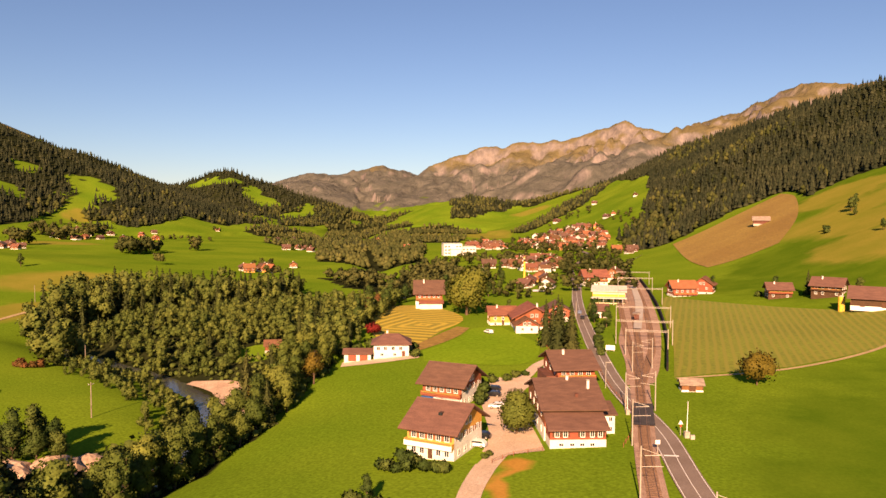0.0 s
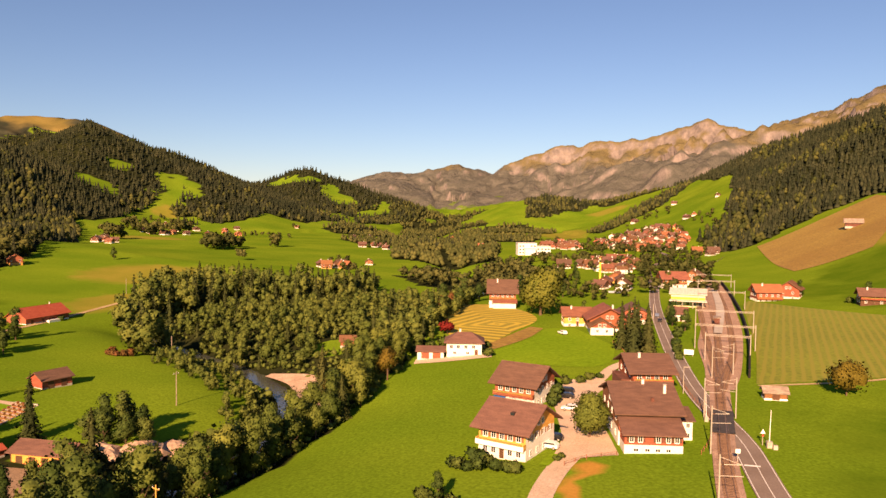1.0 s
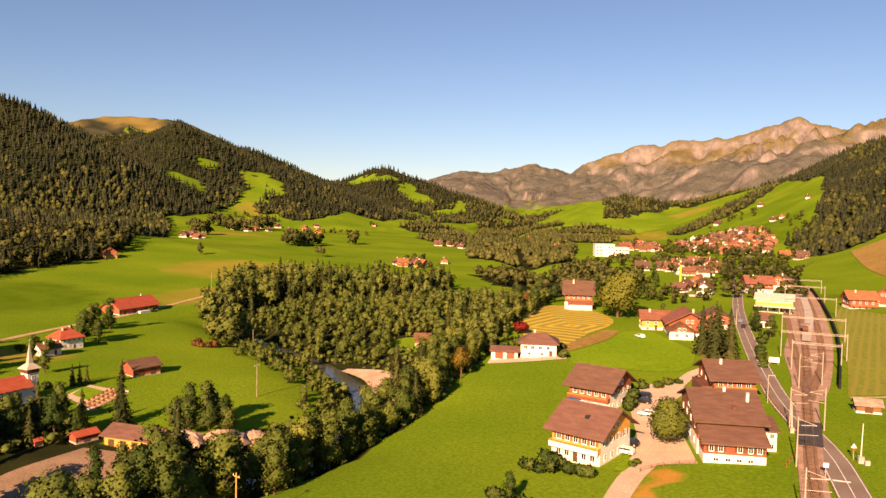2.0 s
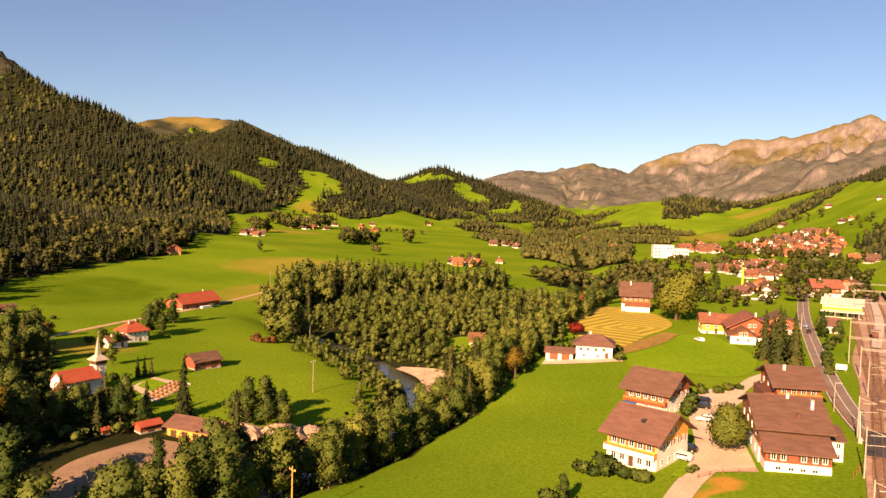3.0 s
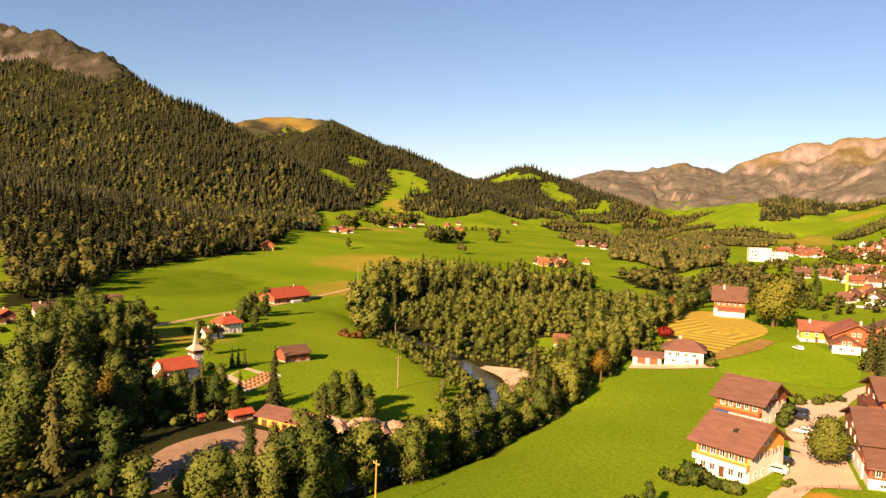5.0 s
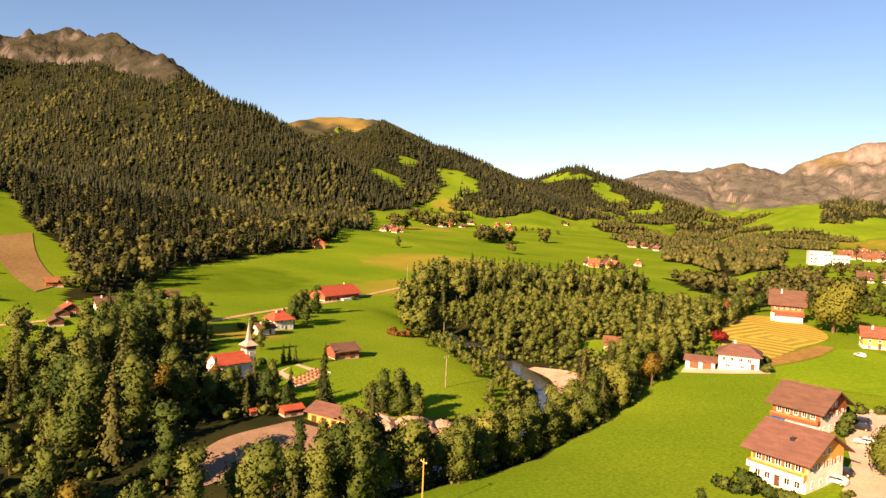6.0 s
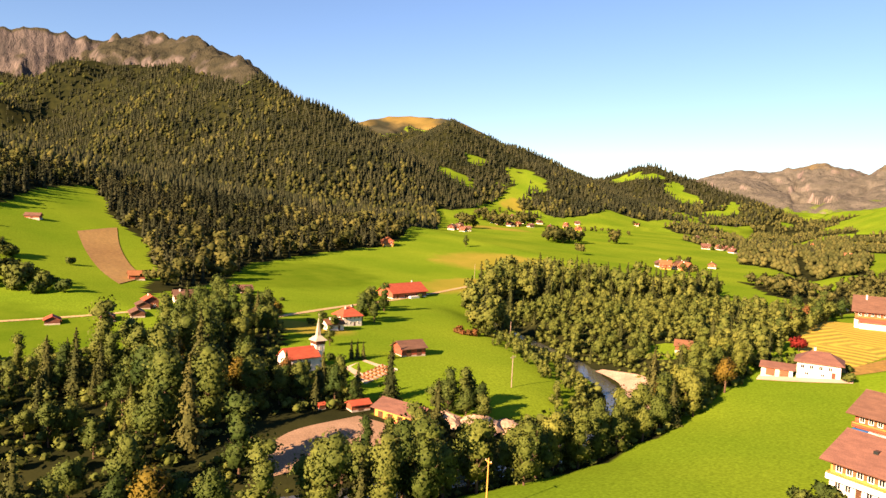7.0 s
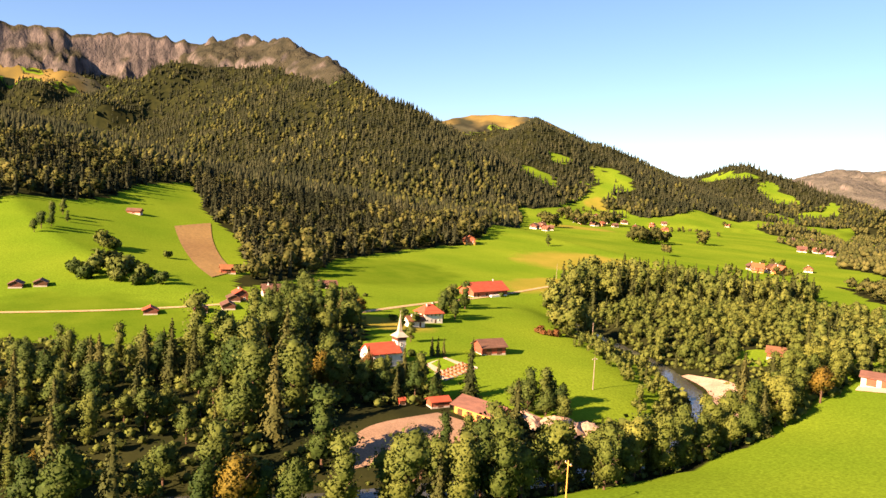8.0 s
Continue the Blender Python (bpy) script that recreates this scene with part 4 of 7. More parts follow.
# ---------------------------------------------------------------- trees
def tuft(rng, p, out, size):
    """One leafy clump: a bent four-cornered blade that faces roughly outwards."""
    n = np.array(out) + rng.normal(0, 0.55, 3)
    n /= np.linalg.norm(n) + 1e-9
    u = np.cross(n, rng.normal(0, 1, 3))
    u /= np.linalg.norm(u) + 1e-9
    w = np.cross(n, u)
    s = size * rng.uniform(0.6, 1.3)
    return [p + u * s, p + w * s * 0.8 + n * s * 0.25, p - u * s * 0.9, p - w * s * 0.8 - n * s * 0.2]


def unit(a):
    return a / (np.linalg.norm(a) + 1e-9)


def broad_crown(seed, height, radius, base, blobs, tufts, size, round_top=False, taper=0.0):
    """A crown of leafy clumps; its normals lean outwards, so that it shades as one soft mass."""
    rng = np.random.default_rng(seed)
    v, f, ns = [], [], []
    mid, half = (height + base) / 2, (height - base) / 2
    spots = []
    for k in range(blobs):
        d = rng.normal(0, 1, 3)
        d /= np.linalg.norm(d)
        r = rng.uniform(0.35, 0.72) if not round_top else 0.62
        thin = 1 - taper * (0.5 + 0.5 * d[2])
        spots.append((np.array([d[0] * radius * r * thin, d[1] * radius * r * thin, mid + d[2] * half * (r + 0.05 + 0.2 * taper)]), (radius * rng.uniform(0.42, 0.66) if not round_top else radius * 0.46) * (0.45 + 0.55 * thin)))
    spots.append((np.array([0, 0, mid]), radius * 0.6))

    def lean(p, c, r):
        return unit(0.8 * unit(p - c) + 1.0 * unit((p - (0, 0, mid)) / (radius, radius, half)) + rng.normal(0, 0.16, 3))

    for c, r in spots:
        n0 = len(v)
        ring = 6
        for lat in (-0.55, 0.1, 0.7):
            for k in range(ring):
                a = 2 * math.pi * (k + lat) / ring
                v.append(c + r * 0.72 * np.array([math.cos(a) * math.cos(lat), math.sin(a) * math.cos(lat), math.sin(lat)]) * rng.uniform(0.85, 1.1))
        v += [c + (0, 0, r * 0.78), c - (0, 0, r * 0.62)]
        ns += [lean(p, c, r) for p in v[n0:]]
        for i in range(2):
            f += [(n0 + i * ring + k, n0 + i * ring + (k + 1) % ring, n0 + (i + 1) * ring + (k + 1) % ring, n0 + (i + 1) * ring + k) for k in range(ring)]
        f += [(n0 + 2 * ring + k, n0 + 2 * ring + (k + 1) % ring, n0 + 3 * ring, n0 + 3 * ring) for k in range(ring)]
        for k in range(tufts):
            d = rng.normal(0, 1, 3)
            d[2] = d[2] * 0.8 + 0.25
            d /= np.linalg.norm(d)
            p = c + d * r * rng.uniform(0.7, 1.24)
            n = len(v)
            v += tuft(rng, p, d, size)
            ns += [lean(p, c, r)] * 4
            f.append((n, n + 1, n + 2, n + 3))
    return v, [tuple(dict.fromkeys(q)) for q in f], ns


def spruce_crown(seed, height, radius, layers, arms, base=0.12, size=0.3):
    """Whorls of drooping boughs, each a row of small sprays, thinning to the tip."""
    rng = np.random.default_rng(seed)
    v, f, ns = [], [], []
    for i in range(layers):
        t = i / (layers - 1)
        z, r = height * (base + (0.97 - base) * t), radius * (1 - t) ** 0.75 * rng.uniform(0.82, 1.14) + 0.12 * size
        for k in range(max(4, round(arms * (1 - 0.6 * t)))):
            a = rng.uniform(0, 2 * math.pi)
            c, s_ = math.cos(a), math.sin(a)
            reach, droop = r * rng.uniform(0.72, 1.18), rng.uniform(0.2, 0.5)
            for q in (0.5, 0.78, 1.0):
                p = np.array([c * reach * q, s_ * reach * q, z - droop * reach * q * q + rng.uniform(-0.3, 0.3) * size])
                n = len(v)
                v += tuft(rng, p, unit(np.array([c, s_, 0.55])), size * (1.15 - 0.3 * q) * (1.1 - 0.55 * t))
                ns += [unit(np.array([c, s_, 0.45]) + rng.normal(0, 0.2, 3))] * 4
                f.append((n, n + 1, n + 2, n + 3))
    n = len(v)
    v += [np.array((0, 0, height))] + [np.array((radius * 0.5 * math.cos(a), radius * 0.5 * math.sin(a), height * base)) for a in np.arange(6) * math.pi / 3]
    ns += [np.array((0, 0, 1.0))] + [np.array((math.cos(a), math.sin(a), 0.3)) for a in np.arange(6) * math.pi / 3]
    f += [(n, n + 1 + k, n + 1 + (k + 1) % 6) for k in range(6)]
    return v, f, ns


def trunk_shape(seed, height, r, limbs, reach):
    rng = np.random.default_rng(seed)
    s = Shape()
    top = Vector((rng.uniform(-0.3, 0.3), rng.uniform(-0.3, 0.3), height * 0.55))
    s.tube((0, 0, -0.6), top, r, r * 0.55, 7)
    s.tube(top, top + Vector((0.2, 0.1, height * 0.32)), r * 0.55, r * 0.15, 6)
    for k in range(limbs):
        a = 2 * math.pi * k / max(limbs, 1) + rng.uniform(-0.4, 0.4)
        z = height * rng.uniform(0.25, 0.5)
        s.tube((0, 0, z), (math.cos(a) * reach, math.sin(a) * reach, z + height * 0.22), r * 0.4, r * 0.1, 5)
    return s


def mesh_of(name, vf, material):
    me = bpy.data.meshes.new(name)
    me.from_pydata([tuple(p) for p in vf[0]], [], vf[1])
    me.materials.append(material)
    soften(me, np.array(vf[2]))
    return me


def soften(me, normals):
    me.polygons.foreach_set("use_smooth", np.ones(len(me.polygons), bool))
    me.normals_split_custom_set_from_vertices(normals.astype(float))


def tree(name, label, at, crown, trunk, category="tree", group=""):
    t = thing(name, label, category, at, group)
    part("trunk", trunk, M["bark"], t)
    part("crown", crown, None, t)
    return t


BROAD = [mesh_of("crown", broad_crown(10 + k, 11.5 + (k % 3), 2.9 + 0.35 * (k % 3), 0.5, 11, 98, 0.265, taper=0.25 * (k % 3)), M["leaf"]) for k in range(5)]
BROAD_GOLD = mesh_of("crown", broad_crown(31, 11, 2.8, 0.8, 11, 110, 0.25), M["leaf_gold"])
BROAD_RUST = mesh_of("crown", broad_crown(32, 9, 2.4, 0.6, 9, 100, 0.28), M["leaf_rust"])
SPRUCE = [mesh_of("crown", spruce_crown(50 + k, 17, 2.9 + 0.35 * k, 26, 16, 0.05, 0.5), M["needle"]) for k in range(3)]
BROAD_TRUNK = trunk_shape(1, 11, 0.28, 5, 2.0).mesh("trunk", M["bark"])
SPRUCE_TRUNK = Shape().tube((0, 0, -0.6), (0, 0, 16), 0.27, 0.04, 7).mesh("trunk", M["bark"])
BUSH = [mesh_of("foliage", broad_crown(70 + k, 2.6, 1.5, 0.0, 6, 60, 0.3), M["leaf"]) for k in range(2)]

PATTERNS, LIT_TREES = [], []
for k, cm in enumerate(BROAD):
    PATTERNS.append(tree("broadleaf_tree", "leafy green broadleaf tree in the riverside wood", on_ground(-50, 200), cm, BROAD_TRUNK, group="riverside trees"))
    # same crowns in lightened leaves, painting the sun onto the near bank
    light = cm.copy()
    light.materials[0] = M["leaf_lightened"]
    LIT_TREES.append(tree("willow_tree", "broadleaf tree on the river bank, leaves lightened as if sunlit", on_ground(-48 - k, 186 + 5 * k), light, BROAD_TRUNK, group="riverside trees"))
PATTERNS.append(tree("broadleaf_tree", "broadleaf tree with yellowing leaves by the river", on_ground(-52, 206), BROAD_GOLD, BROAD_TRUNK, group="riverside trees"))
PATTERNS.append(tree("broadleaf_tree", "small tree with rust-brown autumn leaves", on_ground(-54, 211), BROAD_RUST, BROAD_TRUNK, group="riverside trees"))
SPRUCES = [tree("spruce_tree", "tall dark green spruce in the riverside wood", on_ground(-58 - k, 216 + 4 * k), cm, SPRUCE_TRUNK, group="riverside trees") for k, cm in enumerate(SPRUCE)]
PLACED = [(-50, 200, 4), (-52, 206, 3), (-54, 211, 3), (-58, 216, 3), (-59, 220, 3), (-60, 224, 3)]


def clear_of(x, y, r):
    return all((x - a) ** 2 + (y - b) ** 2 > (0.5 * (r + c)) ** 2 for a, b, c in PLACED)


def plant(kind, x, y, scale, turn):
    ob = copy_thing(kind, on_ground(x, y, turn, scale, 0.1))
    PLACED.append((x, y, 4.4 * scale))
    return ob


# belts and stands: outline, distance between trees, share of spruce, size, size spread
BELTS = [
    ([(-36, 248), (-40, 212), (-46, 184), (-51, 158), (-58, 131), (-72, 106), (-94, 80), (-128, 46), (-160, 10), (-176, 24), (-146, 58), (-108, 93), (-88, 118), (-75, 140), (-70, 162), (-68, 190), (-60, 214), (-60, 238), (-50, 262)], 5.0, 0.05, 0.96, 0.22, 4.2),
    ([(-112, 104), (-124, 92), (-152, 62), (-182, 28), (-200, 38), (-214, 62), (-210, 90), (-190, 116), (-184, 132), (-206, 160), (-226, 190), (-198, 206), (-180, 186), (-164, 156), (-136, 146), (-126, 130), (-126, 112), (-118, 103), (-104, 100), (-100, 112), (-92, 122), (-86, 136), (-92, 142), (-84, 150), (-78, 146), (-88, 118)], 6.4, 0.14, 1.08, 0.24, 4.4),
    ([(-164, 148), (-140, 146), (-126, 150), (-124, 160), (-132, 164), (-146, 160), (-158, 160), (-166, 160)], 4.6, 0.25, 0.40, 0.2, 5.0),
    ([(-114, 143), (-113, 150), (-121, 154), (-132, 152), (-143, 148), (-138, 137), (-126, 129), (-123, 135), (-118, 141)], 4.6, 0.15, 0.84, 0.2, 5.0),
]


def stature(x, y):
    """Taller trees in the gully and beside the car park, low ones below the church."""
    if math.hypot(x + 174, y - 132) < 14:
        return 1.2
    if math.atan2(-x, y) > 0.93 and math.hypot(x, y) > 150:
        return 0.7
    if math.hypot(x + 160, y - 146) < 15:
        return 0.55
    if math.hypot(x + 163, y - 112) < 10:
        return 0.6
    if -152 < x < -111 and 94 < y < 130:
        return 1.25
    if x < -80 and y < 108:
        return 1.24 if math.hypot(x, y) < 165 else 0.82
    if math.hypot(x + 137, y - 138) < 18:
        return 0.92
    if x > -140 and x < -110 and y > 126 and y < 156:
        return 1.0
    return 1.12 if y < 128 else 1.0


rng = random.Random(7)
for area, gap, share, size, spread, bank in BELTS:
    xs, ys = [p[0] for p in area], [p[1] for p in area]
    gx = min(xs)
    while gx < max(xs):
        gy = min(ys)
        while gy < max(ys):
            x, y = gx + rng.uniform(-0.42, 0.42) * gap, gy + rng.uniform(-0.42, 0.42) * gap
            pick, sc, turn = rng.random(), size * (1 + rng.uniform(-spread, spread)), rng.uniform(0, 360)
            wet = along(x, y, RIVER)[0] < bank
            hollow = math.hypot((x + 160) / 15, (y - 97) / 8) < 1
            if bool(inside(np.array(x), np.array(y), area)) and not wet and not hollow and clear_of(x, y, gap * 0.85):
                kind = SPRUCES[rng.randrange(3)] if pick < share else PATTERNS[6] if pick > 0.992 else PATTERNS[5] if pick > 0.93 else (LIT_TREES if x > -84 + 14 * pick else PATTERNS)[rng.randrange(5)]
                plant(kind, x, y, sc * stature(x, y) * (0.82 if pick < share else 1.0), turn)
            gy += gap
        gx += gap

# single trees of note
lime = tree("lime_tree", "dense rounded lime tree in the gravel yard", on_ground(16, 157), mesh_of("crown", broad_crown(90, 9.4, 3.9, 0.9, 40, 130, 0.25, True), M["leaf_lightened"]), BROAD_TRUNK)
linden = tree("linden_tree", "huge spreading old tree with a yellowing crown", on_ground(11, 338), mesh_of("crown", broad_crown(91, 20, 9.6, 3.0, 30, 190, 0.6), M["leaf_lime"]), trunk_shape(5, 17, 0.7, 6, 4).mesh("trunk", M["bark"]))
maple = tree("maple_tree", "small round tree with dark crimson leaves", on_ground(-27, 288), mesh_of("crown", broad_crown(92, 5.6, 2.9, 0.8, 10, 70, 0.4), M["leaf_red"]), trunk_shape(6, 4, 0.15, 4, 1).mesh("trunk", M["bark"]))
ash = tree("ash_tree", "thin spreading field tree with browning leaves", on_ground(85, 197.5), mesh_of("crown", broad_crown(95, 8.8, 4.7, 1.6, 15, 62, 0.34), M["leaf_gold"]), trunk_shape(9, 8, 0.22, 6, 2.6).mesh("trunk", M["bark"]))
for x, y, s in ((39.5, 251, 1.15), (36.5, 259, 1.0), (43.5, 246, 0.9), (42.5, 262, 1.0), (40, 266, 0.9), (44.5, 254, 1.0), (-111, 157, 0.86), (-170, 106, 1.02), (-174, 101, 0.92), (-166, 110, 0.85), (-180, 92, 0.8), (112, 500, 0.7), (118, 508, 0.8), (180, 362, 0.75)):
    plant(SPRUCES[int(s * 100) % 3], x, y, s, x * 37)
for x, y, s, k in ((67, 300, 0.75, 1), (64.5, 312, 0.8, 2), (66, 326, 0.7, 3), (-95.5, 161, 0.95, 1), (-92, 163.5, 0.9, 2), (-88.5, 164.5, 0.85, 3), (-93.5, 158, 0.75, 4), (-90, 138, 0.72, 0), (-92.5, 132, 0.8, 1), (-95, 126, 0.8, 2), (-97, 120, 0.78, 3), (-86.5, 144, 0.66, 4), (-84, 149.5, 0.6, 0), (-97.5, 158.5, 0.8, 0), (-92, 167, 0.9, 3), (-86, 162.5, 0.75, 0), (-89.5, 160, 0.8, 3), (-203, 268, 1.1, 0), (-199, 274, 1.0, 2), (-207, 276, 0.9, 1), (-178, 214, 0.6, 3),
                   (168, 372, 0.9, 1), (152, 414, 0.7, 2), (196, 345, 0.6, 0), (-196, 246, 0.5, 3), (-160, 190, 0.6, 1), (-330, 575, 0.9, 1), (30, 332, 0.6, 2), (303, 548, 1.1, 0), (310, 556, 0.9, 1),
                   (296, 530, 0.6, 2), (268, 448, 0.7, 3), (276, 452, 0.8, 0), (40, 500, 0.8, 1), (-20, 400, 1.0, 0), (-14, 408, 0.9, 3), (-33, 330, 0.9, 2), (-40, 345, 0.8, 1), (-36, 310, 0.75, 4), (-186, 241, 1.05, 1), (-190, 245, 0.95, 3), (-182, 244, 0.9, 0), (-178, 206, 0.6, 2), (-31, 345, 1.1, 6), (-35, 350, 1.0, 6), (-6, 420, 0.9, 1), (2, 430, 1.0, 2),
                   (-30, 420, 1.0, 2), (-40, 400, 0.9, 4), (-28, 362, 0.9, 1), (26, 420, 0.8, 3), (34, 440, 0.7, 1), (20, 470, 0.9, 0), (44, 560, 0.9, 2), (30, 540, 0.9, 3), (-210, 214, 0.6, 2), (-222, 210, 0.75, 0),
                   (-408, 176, 0.95, 0), (-414, 184, 0.85, 2), (-402, 170, 0.7, 3), (-449, 206, 0.8, 1), (-441, 196, 0.75, 4), (-430, 200, 0.5, 2), (-12.6, 122, 0.42, 1)):
    plant(PATTERNS[k], x, y, s, x * 53)

shrub = tagged(new("dry_shrub", mesh_of("foliage", broad_crown(75, 2.0, 1.6, 0.0, 6, 50, 0.3), M["leaf_rust"])), "rust-coloured dry shrub at the wood's corner", "bush", "dry shrubs")
shrub.matrix_basis = on_ground(-147, 255)
for k, (x, y) in enumerate(((-145, 254), (-149, 256), (-143, 255), (-150, 259), (-141, 256))):
    copy_thing(shrub, on_ground(x, y, 70 * k, 0.8 + 0.1 * k))
bush_pattern = [tagged(new("bush", cm), "low green garden bush", "bush", "bushes") for cm in BUSH]
for k, ob in enumerate(bush_pattern):
    ob.matrix_basis = on_ground(-6.5 + 3 * k, 136.5)
spots = [(-10.5, 138, 1.0), (-8.5, 137, 0.9), (-1, 135.4, 0.9), (0.5, 135.6, 1.0), (-12, 140, 0.8), (-5.5, 139.5, 1.2), (-7.2, 140.6, 1.35), (9.6, 187, 1.3), (10.6, 191, 1.5), (11.5, 196, 1.2), (9.4, 183, 1.0), (11, 200, 1.3), (14, 206, 1.0),
         (18, 208, 1.0), (21, 211, 0.9), (24, 213, 0.8), (-9, 247, 1.2), (-30, 262, 1.5), (-36, 258, 1.4), (-26, 268, 1.6), (-10, 262, 0.9), (53, 247, 1.0), (53.5, 252, 1.0), (55, 258, 1.1), (56, 264, 1.1), (57.5, 270, 1.2),
         (52, 240, 0.9), (61, 286, 1.2), (63, 292, 1.2), (-148, 176, 1.0), (-190, 214, 1.1), (-200, 232, 1.2), (-196, 262, 1.2), (-228, 300, 0.9), (-216, 330, 0.9), (-282, 250, 0.9), (-370, 190, 1.8), (-366, 193, 1.5), (-362, 188, 1.3),
         (-316, 150, 1.7), (-310, 156, 1.8), (-304, 150, 1.6), (-300, 162, 2.0), (-294, 158, 1.5), (-288, 166, 1.6), (-284, 160, 1.3), (-312, 162, 2.2), (-306, 168, 1.8), (-278, 168, 1.2), (186, 352, 1.4), (192, 340, 1.2), (163, 380, 1.4),
         (270, 520, 1.6), (266, 512, 1.5), (-346, 212, 0.9), (-240, 250, 0.8), (-118, 150, 1.2), (-10, 118, 1.1), (-13, 117, 0.9), (9.0, 143.5, 0.6), (8.2, 141.5, 0.5), (-15.5, 122, 1.1)]
for k, (x, y, s) in enumerate(spots):
    copy_thing(bush_pattern[k % 2], on_ground(x, y, 47 * k, s * (1.7 if x < -275 else 1.0), 0.15))

# ---------------------------------------------------------------- woods on the slopes
def far_spruce(seed, fine):
    v, f, ns = spruce_crown(seed, 1.0, 0.19, 8 if fine else 3, 5, 0.06, 0.075)
    if not fine:
        keep_v, keep_f = [], []
        for i, z, r in ((0, 0.06, 0.21), (1, 0.36, 0.15), (2, 0.62, 0.095)):
            r_ = np.random.default_rng(seed * 7 + i)
            n = len(keep_v)
            ring = [(r * r_.uniform(0.7, 1.25) * math.cos(a), r * r_.uniform(0.7, 1.25) * math.sin(a), z + r_.uniform(-0.05, 0.05)) for a in np.arange(6) * math.pi / 3 + i]
            keep_v += ring + [(0, 0, min(1.0, z + 0.46))]
            keep_f += [(n + k, n + (k + 1) % 6, n + 6) for k in range(6)]
        return np.array(keep_v), np.array(keep_f), None
    tris = []
    for q in f:
        tris += [(q[0], q[1], q[2])] + ([(q[0], q[2], q[3])] if len(q) > 3 else [])
    return np.array(v, float), np.array(tris), np.array(ns)


def far_broad(seed, fine):
    if fine:
        v, f, ns = broad_crown(seed, 1.0, 0.31, 0.08, 4, 12, 0.07)
    else:
        rb = np.random.default_rng(seed)
        v, f, ns = [], [], None
        for zc, rr, off in ((0.34, 0.30, 0.06), (0.66, 0.22, -0.06)):
            n = len(v)
            ox, oy = off * math.cos(seed), off * math.sin(seed)
            v += [(ox + rr * rb.uniform(0.75, 1.2) * math.cos(q), oy + rr * rb.uniform(0.75, 1.2) * math.sin(q), zc + rb.uniform(-0.08, 0.08)) for q in np.arange(6) * math.pi / 3]
            v += [(ox, oy, zc + rr * 1.3), (ox, oy, zc - 0.3)]
            f += [(n + k, n + (k + 1) % 6, n + 6) for k in range(6)] + [(n + (k + 1) % 6, n + k, n + 7) for k in range(6)]
    tris = []
    for q in f:
        tris += [(q[0], q[1], q[2])] + ([(q[0], q[2], q[3])] if len(q) > 3 else [])
    return np.array(v, float), np.array(tris), None if ns is None else np.array(ns)


def gather(name, label, points, heights, templates, material):
    """Many trees in one mesh."""
    r = np.random.default_rng(len(points))
    vs, fs, ns, base = [], [], [], 0
    which = r.integers(0, len(templates), len(points))
    for k, (tv, tf, tn) in enumerate(templates):
        p, h = points[which == k], heights[which == k]
        if not len(p):
            continue
        a = r.uniform(0, 2 * math.pi, len(p))
        c, s, wide = np.cos(a)[:, None], np.sin(a)[:, None], r.uniform(0.85, 1.25, len(p))[:, None] * h[:, None]
        x = (tv[:, 0] * c - tv[:, 1] * s) * wide + p[:, :1]
        y = (tv[:, 0] * s + tv[:, 1] * c) * wide + p[:, 1:2]
        z = tv[:, 2] * h[:, None] + (ground_z(p[:, 0], p[:, 1]) - 0.4)[:, None]
        vs.append(np.stack([x, y, z], -1).reshape(-1, 3))
        if tn is not None:
            ns.append(np.stack([tn[:, 0] * c - tn[:, 1] * s, tn[:, 0] * s + tn[:, 1] * c, tn[:, 2] + 0 * c], -1).reshape(-1, 3))
        fs.append((tf[None] + (np.arange(len(p)) * len(tv))[:, None, None]).reshape(-1, 3) + base)
        base += len(p) * len(tv)
    me = array_mesh(name, np.concatenate(vs), np.concatenate(fs), material)
    me.polygons.foreach_set("use_smooth", np.ones(len(me.polygons), bool))
    if ns:
        soften(me, np.concatenate(ns))
    tagged(new(name, me), label, "woodland", kind="stuff")


pts, hts, con, low = [], [], [], []
r_ = np.random.default_rng(3)
